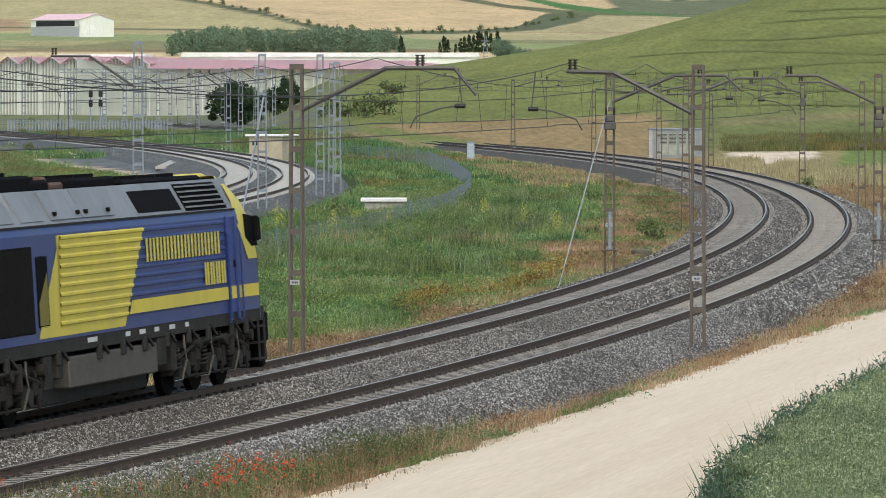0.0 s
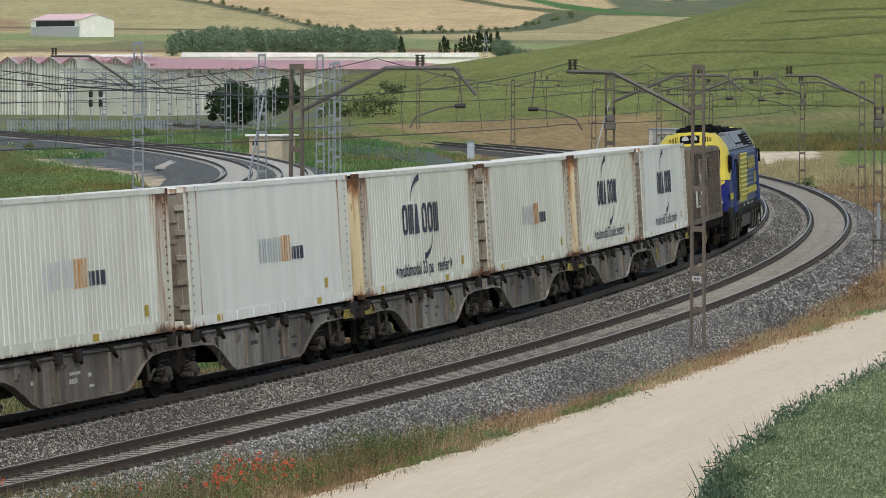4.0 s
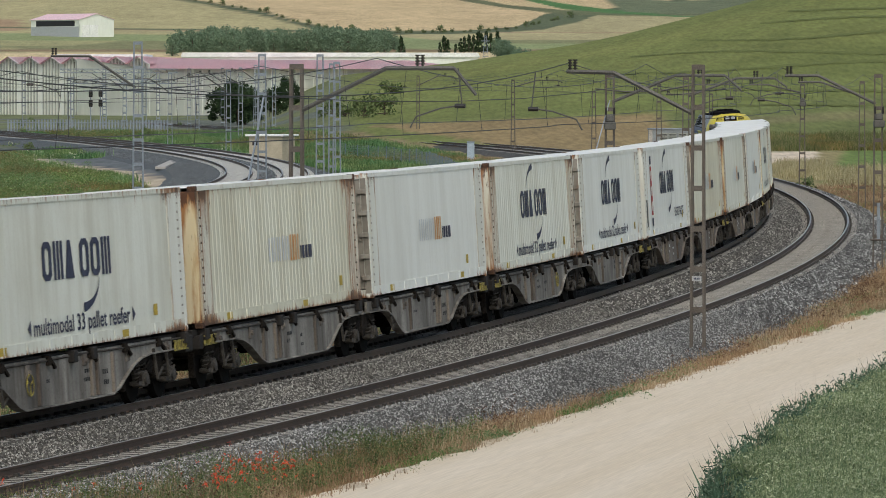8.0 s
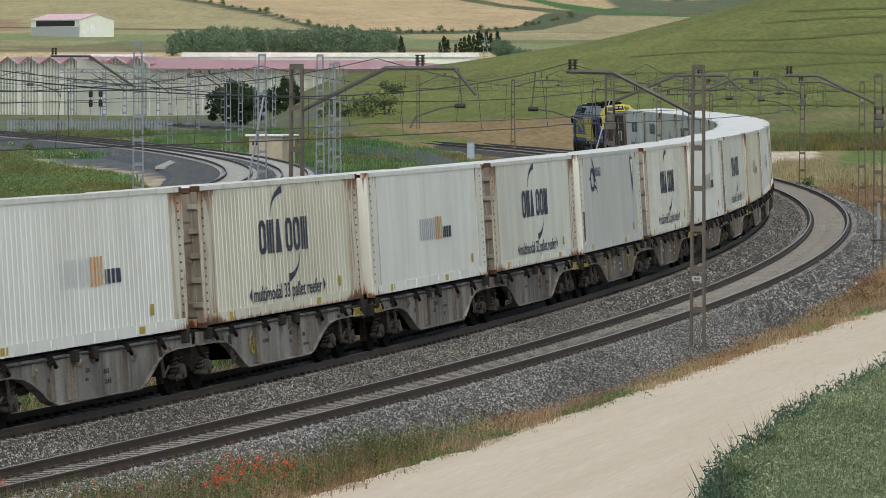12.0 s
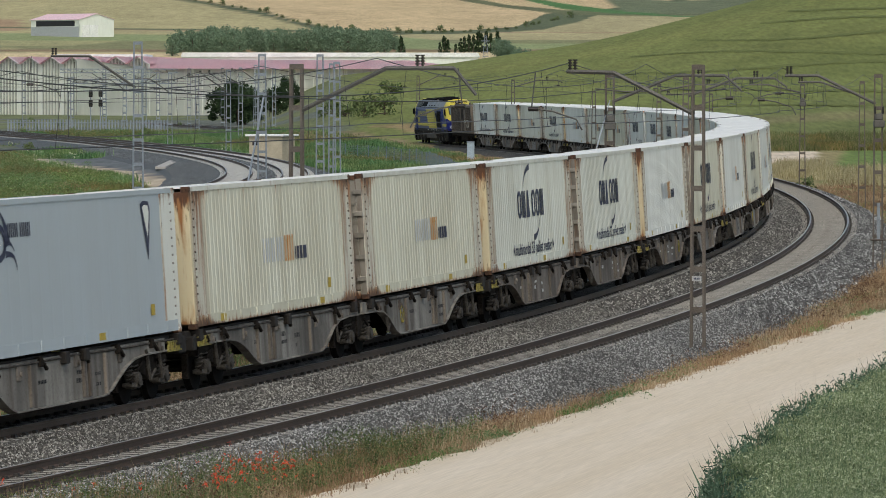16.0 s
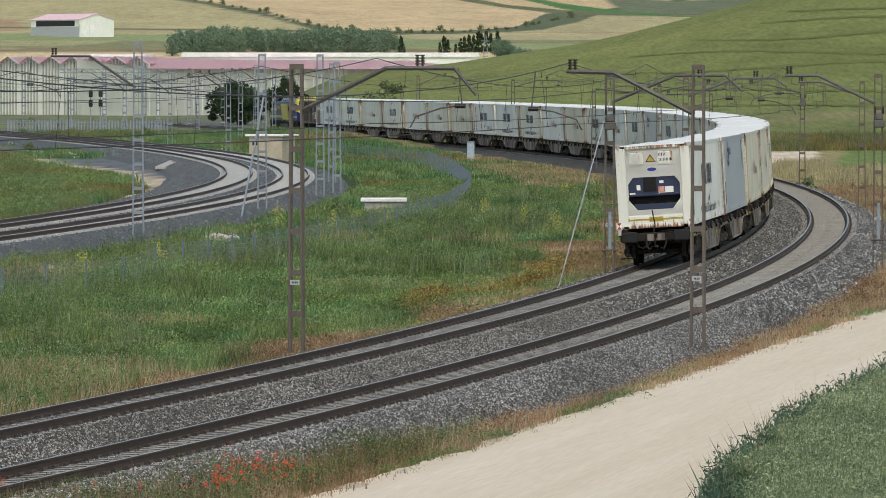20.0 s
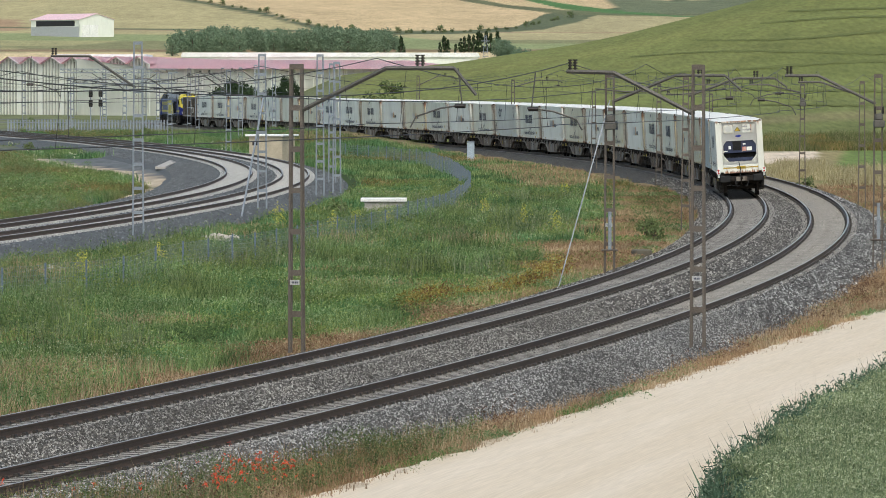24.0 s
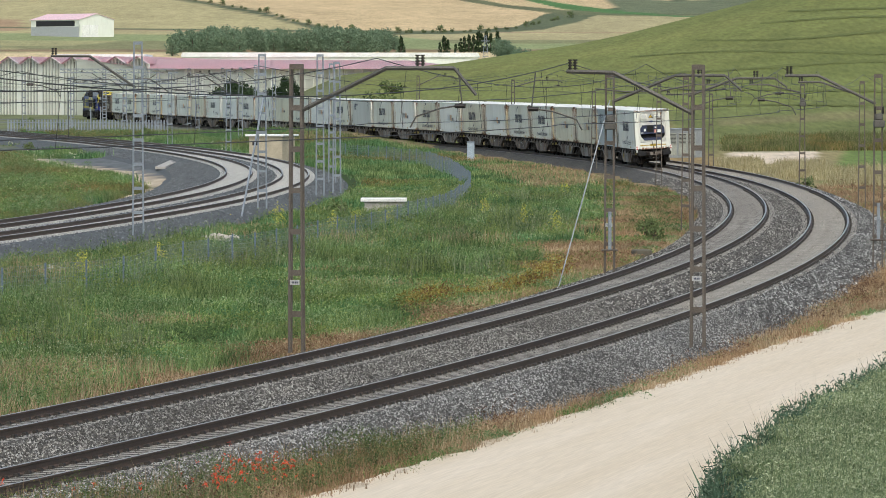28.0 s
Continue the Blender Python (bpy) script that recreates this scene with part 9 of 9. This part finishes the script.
row = np.concatenate([rs.normal(842, 14, 34), rs.normal(830, 14, 44), rs.normal(826, 9, 10), 850 + rs.rand(12) * 30])
d = (6.47 + .18) * 9121 / (row - 138)
x, y = (px - 784) / 9121 * d, d
z0 = np.full(len(x), -.2) + rs.rand(len(x)) * .1
herbs("poppies", "red poppies in the roadside weeds", x, y, .05 + 0 * x, .036 + 0 * x, M_POPPY, rs, 6, .025, "flowers", z0)
blades("poppy_stalks", "thin green poppy stalks", x, y, .45 + 0 * x, .012 + 0 * x, .05, M_GREEN, rs, 3, .02, z=z0 - .42, category="flowers")
# the wheat
x, y = scatter(330000, 70, 175, 2, 26, rs, 1.3)
k = x > WHEAT_X(y) + .55 + .5 * (value_noise(x, y, 1.2) - .5)
x, y = x[k][:72000], y[k][:72000]
gz = ground_z(x, y)
hw = .50 + .20 * value_noise(x, y, 2.5) + .06 * rs.rand(len(x))
blades("wheat", "dense green standing wheat beside the dirt road", x, y, hw * 1.1, .026 + .00006 * y, .3, M_WHEAT, rs, 7, .08, z=gz, category="wheat")
herbs("wheat_ears", "pale grey-green ears of the standing wheat", x, y, .16 + 0 * x, .031 + 0 * x, island_mat("wheat_ear", (0.11, 0.155, 0.075), (0.245, 0.295, 0.165), c=(0.44, 0.485, 0.33), rand=.2), rs, 8, .09, "wheat", gz + hw - .10)
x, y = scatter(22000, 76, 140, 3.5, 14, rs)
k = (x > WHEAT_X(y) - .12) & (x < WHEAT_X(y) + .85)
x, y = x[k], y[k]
blades("wild_oats", "thin wild oats along the edge of the wheat", x[::9], y[::9], .80 + .3 * rs.rand(len(x[::9])), .008 + 0 * x[::9], .5, M_DRY, rs, 2, .08)
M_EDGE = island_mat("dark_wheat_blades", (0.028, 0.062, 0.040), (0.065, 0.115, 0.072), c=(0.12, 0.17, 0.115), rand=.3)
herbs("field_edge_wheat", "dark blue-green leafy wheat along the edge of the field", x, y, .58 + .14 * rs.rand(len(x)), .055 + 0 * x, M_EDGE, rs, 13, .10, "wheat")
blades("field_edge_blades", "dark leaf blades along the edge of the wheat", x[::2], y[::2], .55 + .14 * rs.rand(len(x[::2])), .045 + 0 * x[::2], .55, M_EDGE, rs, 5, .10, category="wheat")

# ------------------------------------------------------------------ crushed stone and sleepers
BED = [(3.0, -.8, 0), (1.75, -.21, 0), (1.3, -.19, -.43), (.87, -.184, 0), (0, -.184, .87), (-.87, -.184, 1.74), (-1.3, -.19, 2.17), (-1.6, -.24, 1.9), (-2.2, -.30, 1.2), (-GAP + 1.3, -.19 + NEAR_DROP, -.43), (-GAP + .87, -.184 + NEAR_DROP, 0), (-GAP, -.184 + NEAR_DROP, .87),
       (-GAP - .87, -.184 + NEAR_DROP, 1.74), (-GAP - 1.3, -.19 + NEAR_DROP, 2.17), (-GAP - 1.75, -.25 + NEAR_DROP, 2.1), (-GAP - 2.4, -.55, 1.4), (-GAP - 3.2, -.85, .4)]


BRANCH_BED = [(4.6, -.6, 0), (1.0, -.215, 0), (-1.0, -.215, 0), (-BGAP / 2, -.26, 0), (-BGAP + 1.2, -.22, 0), (-BGAP - 1.9, -.22, 0), (-BGAP - 3.2, -.6, 0)]


def stones(name, label, n, line, bed, rails, s0, s1, size, power, material, rs, spans=None, without=()):
    """Loose four-sided stones strewn over a ballast bed."""
    s = s0 + (s1 - s0) * rs.rand(n) ** power
    lat = rs.uniform(bed[-1][0] - .1, bed[0][0], n)
    if spans:
        q = rs.randint(0, len(spans), n)
        lat = np.array([a for a, b in spans])[q] + rs.rand(n) * np.array([b - a for a, b in spans])[q]
    for a, b in without:
        k = (lat < a) | (lat > b)
        s, lat = s[k], lat[k]
    for c in rails:
        k = np.abs(lat - c) > .085
        s, lat = s[k], lat[k]
    if line is MAIN:                           # sleepers stay bare
        q = np.abs((s + 14.0 + .3) % .6 - .3)
        out = (np.abs(lat) > 1.34) & (np.abs(lat + GAP) > 1.34)
        k = out | ((q > .13) & (rs.rand(len(s)) < .45))
        s, lat = s[k], lat[k]
    px, py, th = [np.interp(s, line.s, v) for v in (line.x, line.y, line.th)]
    x, y = px - np.sin(th) * lat, py + np.cos(th) * lat
    k = in_view(x, y, 20)
    s, lat, x, y = s[k], lat[k], x[k], y[k]
    L, Zb, Tl = [np.array(v)[::-1] for v in zip(*bed)]
    z = np.interp(lat, L, Zb) + np.interp(lat, L, Tl) * math.sin(line.cv[0]) + line.grade * s + line.z0 + .01
    m = len(x)
    r = size * (.55 + .9 * rs.rand(m, 1, 1) ** 1.5)
    o = np.array([(1, 0, -.3), (0, 1, -.3), (-1, 0, -.3), (0, -1, -.3), (0, 0, .75)], float)
    v = o[None] * r * (.6 + .8 * rs.rand(m, 5, 3)) + rs.normal(0, .22, (m, 5, 3)) * r
    a = rs.rand(m, 1) * 6.283
    v = np.stack([v[..., 0] * np.cos(a) - v[..., 1] * np.sin(a), v[..., 0] * np.sin(a) + v[..., 1] * np.cos(a), v[..., 2]], -1)
    v = v + np.stack([x, y, z], -1)[:, None, :]
    f = np.array([(0, 1, 4), (1, 2, 4), (2, 3, 4), (3, 0, 4)])
    F = (f[None] + 5 * np.arange(m)[:, None, None]).reshape(-1, 3).astype(np.int32)
    me = bpy.data.meshes.new(name)
    me.vertices.add(m * 5)
    me.vertices.foreach_set("co", v.astype(np.float32).ravel())
    me.loops.add(F.size)
    me.loops.foreach_set("vertex_index", F.ravel())
    me.polygons.add(len(F))
    me.polygons.foreach_set("loop_start", np.arange(0, F.size, 3, dtype=np.int32))
    me.update()
    me.materials.append(material)
    return tagged(new(name, me), label, "ballast", kind="stuff")


M_STONE = island_mat("crushed_stone_pieces", (0.034, 0.032, 0.029), (0.106, 0.101, 0.092), c=(0.41, 0.40, 0.37), rand=.25, rough=.9)
M_STONE2 = island_mat("blue_grey_stone_pieces", (0.07, 0.077, 0.082), (0.115, 0.125, 0.132), c=(0.21, 0.22, 0.225), rand=.15, rough=.9)
M_STONE3 = island_mat("dusty_stone_pieces", (0.17, 0.155, 0.135), (0.29, 0.27, 0.235), c=(0.42, 0.40, 0.365), rand=.2, rough=.9)
M_STONE4 = island_mat("oily_stone_pieces", (0.035, 0.031, 0.027), (0.09, 0.082, 0.072), c=(0.22, 0.205, 0.185), rand=.2, rough=.9)
MAIN_RAILS = (.87, -.87, -GAP + .87, -GAP - .87)
INSIDE_A, INSIDE_B = (-.80, .80), (-GAP - .80, -GAP + .80)
M_STONE5 = island_mat("washed_stone_pieces", (0.038, 0.038, 0.037), (0.114, 0.114, 0.111), c=(0.47, 0.47, 0.455), rand=.25, rough=.9)
BETWEEN, SHOULDER = ((-GAP + .80, -.80), (.80, 3.0)), ((-GAP - 3.3, -GAP - .80),)
stones("ballast_stones", "loose brownish grey crushed stones between the tracks", 150000, MAIN, BED, MAIN_RAILS, -4, 75, .023, 1.0, M_STONE, rs, BETWEEN)
stones("shoulder_ballast_stones", "pale washed crushed stones of the outer ballast slope", 105000, MAIN, BED, MAIN_RAILS, -4, 75, .023, 1.0, M_STONE5, rs, SHOULDER)
stones("far_ballast_stones", "loose grey crushed stones farther along the line", 42000, MAIN, BED, MAIN_RAILS, 75, 280, .040, 1.3, M_STONE, rs, BETWEEN)
stones("far_shoulder_stones", "pale crushed stones of the farther ballast slope", 30000, MAIN, BED, MAIN_RAILS, 75, 280, .040, 1.3, M_STONE5, rs, SHOULDER)
stones("oily_ballast_stones", "brown-stained stones between the rails the train runs on", 16000, MAIN, BED, MAIN_RAILS, -4, 200, .015, 1.6, M_STONE4, rs, (INSIDE_A,))
stones("dusty_ballast_stones", "pale dusty stones between the rails of the outer track", 7000, MAIN, BED, MAIN_RAILS, 64, 220, .024, 1.3, M_STONE3, rs, (INSIDE_B,))
stones("grey_gap_stones", "grey stones between the sleepers of the outer track", 14000, MAIN, BED, MAIN_RAILS, -4, 80, .016, 1.0, M_STONE, rs, (INSIDE_B,))
stones("branch_ballast_stones", "loose blue-grey crushed stones of the branch line ballast", 42000, BRANCH, BRANCH_BED, (.87, -.87, -BGAP + .87, -BGAP - .87), -10, 330, .055, 1.0, M_STONE2, rs, None, ((-1.0, 1.0), (-BGAP - 1.0, -BGAP + 1.0)))
stones("distant_ballast_stones", "pale crushed stones of the distant ballast slope", 16000, MAIN, BED, MAIN_RAILS, 280, 400, .050, 1.3, M_STONE5, rs, SHOULDER)


def sleeper_block(bm):
    for s in (-1, 1):
        bm_extrude_profile(bm, [(-.14, -.40), (.14, -.40), (.12, -.178), (-.12, -.178)], *sorted((s * 1.28, s * .42)))
    bm_extrude_profile(bm, [(-.11, -.40), (.11, -.40), (.09, -.177), (-.09, -.177)], -.42, .42)


for t, line, side, drop in tracks:
    near = line is MAIN
    msl = (M_SLEEPER if side == 0 else M_SANDSLEEPER) if near else M_PALESLEEPER
    me = cached(("sleeper",), sleeper_block, msl)
    s = -14.0 if near else -20.0
    count, vb, fb, cv, cf = 0, [], [], [], []
    base_v = [tuple(v.co) for v in me.vertices]
    base_f = [tuple(p.vertices) for p in me.polygons]
    clip = [(-.05, .0), (.05, .0), (.05, .06), (-.05, .06)]
    while s < (420 if near else 430):
        m = line.frame_at(s, side, drop)
        if near and count < 300 and s > -6:
            part("sleeper", me, None, t, "", m)
            count += 1
        else:
            o = len(vb)
            vb += [m @ Vector(v) for v in base_v]
            fb += [tuple(i + o for i in f) for f in base_f]
        if near and s < 230:
            for r in (.87, -.87):
                for q in (-.115, .115):
                    o = len(cv)
                    cv += [m @ Vector((a, r + q + b, c)) for a, b, c in ((-.07, -.05, -.178), (.07, -.05, -.178), (.07, .05, -.178), (-.07, .05, -.178), (-.05, -.035, -.12), (.05, -.035, -.12), (.05, .035, -.12), (-.05, .035, -.12))]
                    cf += [tuple(i + o for i in f) for f in ((4, 5, 6, 7), (0, 1, 5, 4), (1, 2, 6, 5), (2, 3, 7, 6), (3, 0, 4, 7))]
        s += .6
    p = part("sleeper_rest", mesh_of("sleeper_rest", vb, fb, msl), None, t)
    p["kind"] = "stuff"
    if cv:
        p = part("rail_fastening", mesh_of("rail_fastening", cv, cf, M_CLIP), None, t)
        p["kind"] = "stuff"


# ------------------------------------------------------------------ what moves
def run(t):
    """Metres the train has gone at t seconds."""
    return SPEED * t + float(np.interp(t, [0, 0.5, 1, 2, 3, 6, 9, 11, 14.5, 17, 20, 24, 25, 26, 27, 28], [-0.55, -0.15, 0.2, 0.9, 1.1, 1.3, 1.5, 1.3, 0.3, -0.5, -0.3, -0.4, -2.1, -4.9, -7.5, -9.1]))


def motions():
    times = [i * 0.5 for i in range(57)]
    for ob, s0, half, base in MOVING:
        walk(ob, [(t, pose_on_line(s0 + run(t), half) @ Matrix.Translation((0, 0, base))) for t in times])


motions()
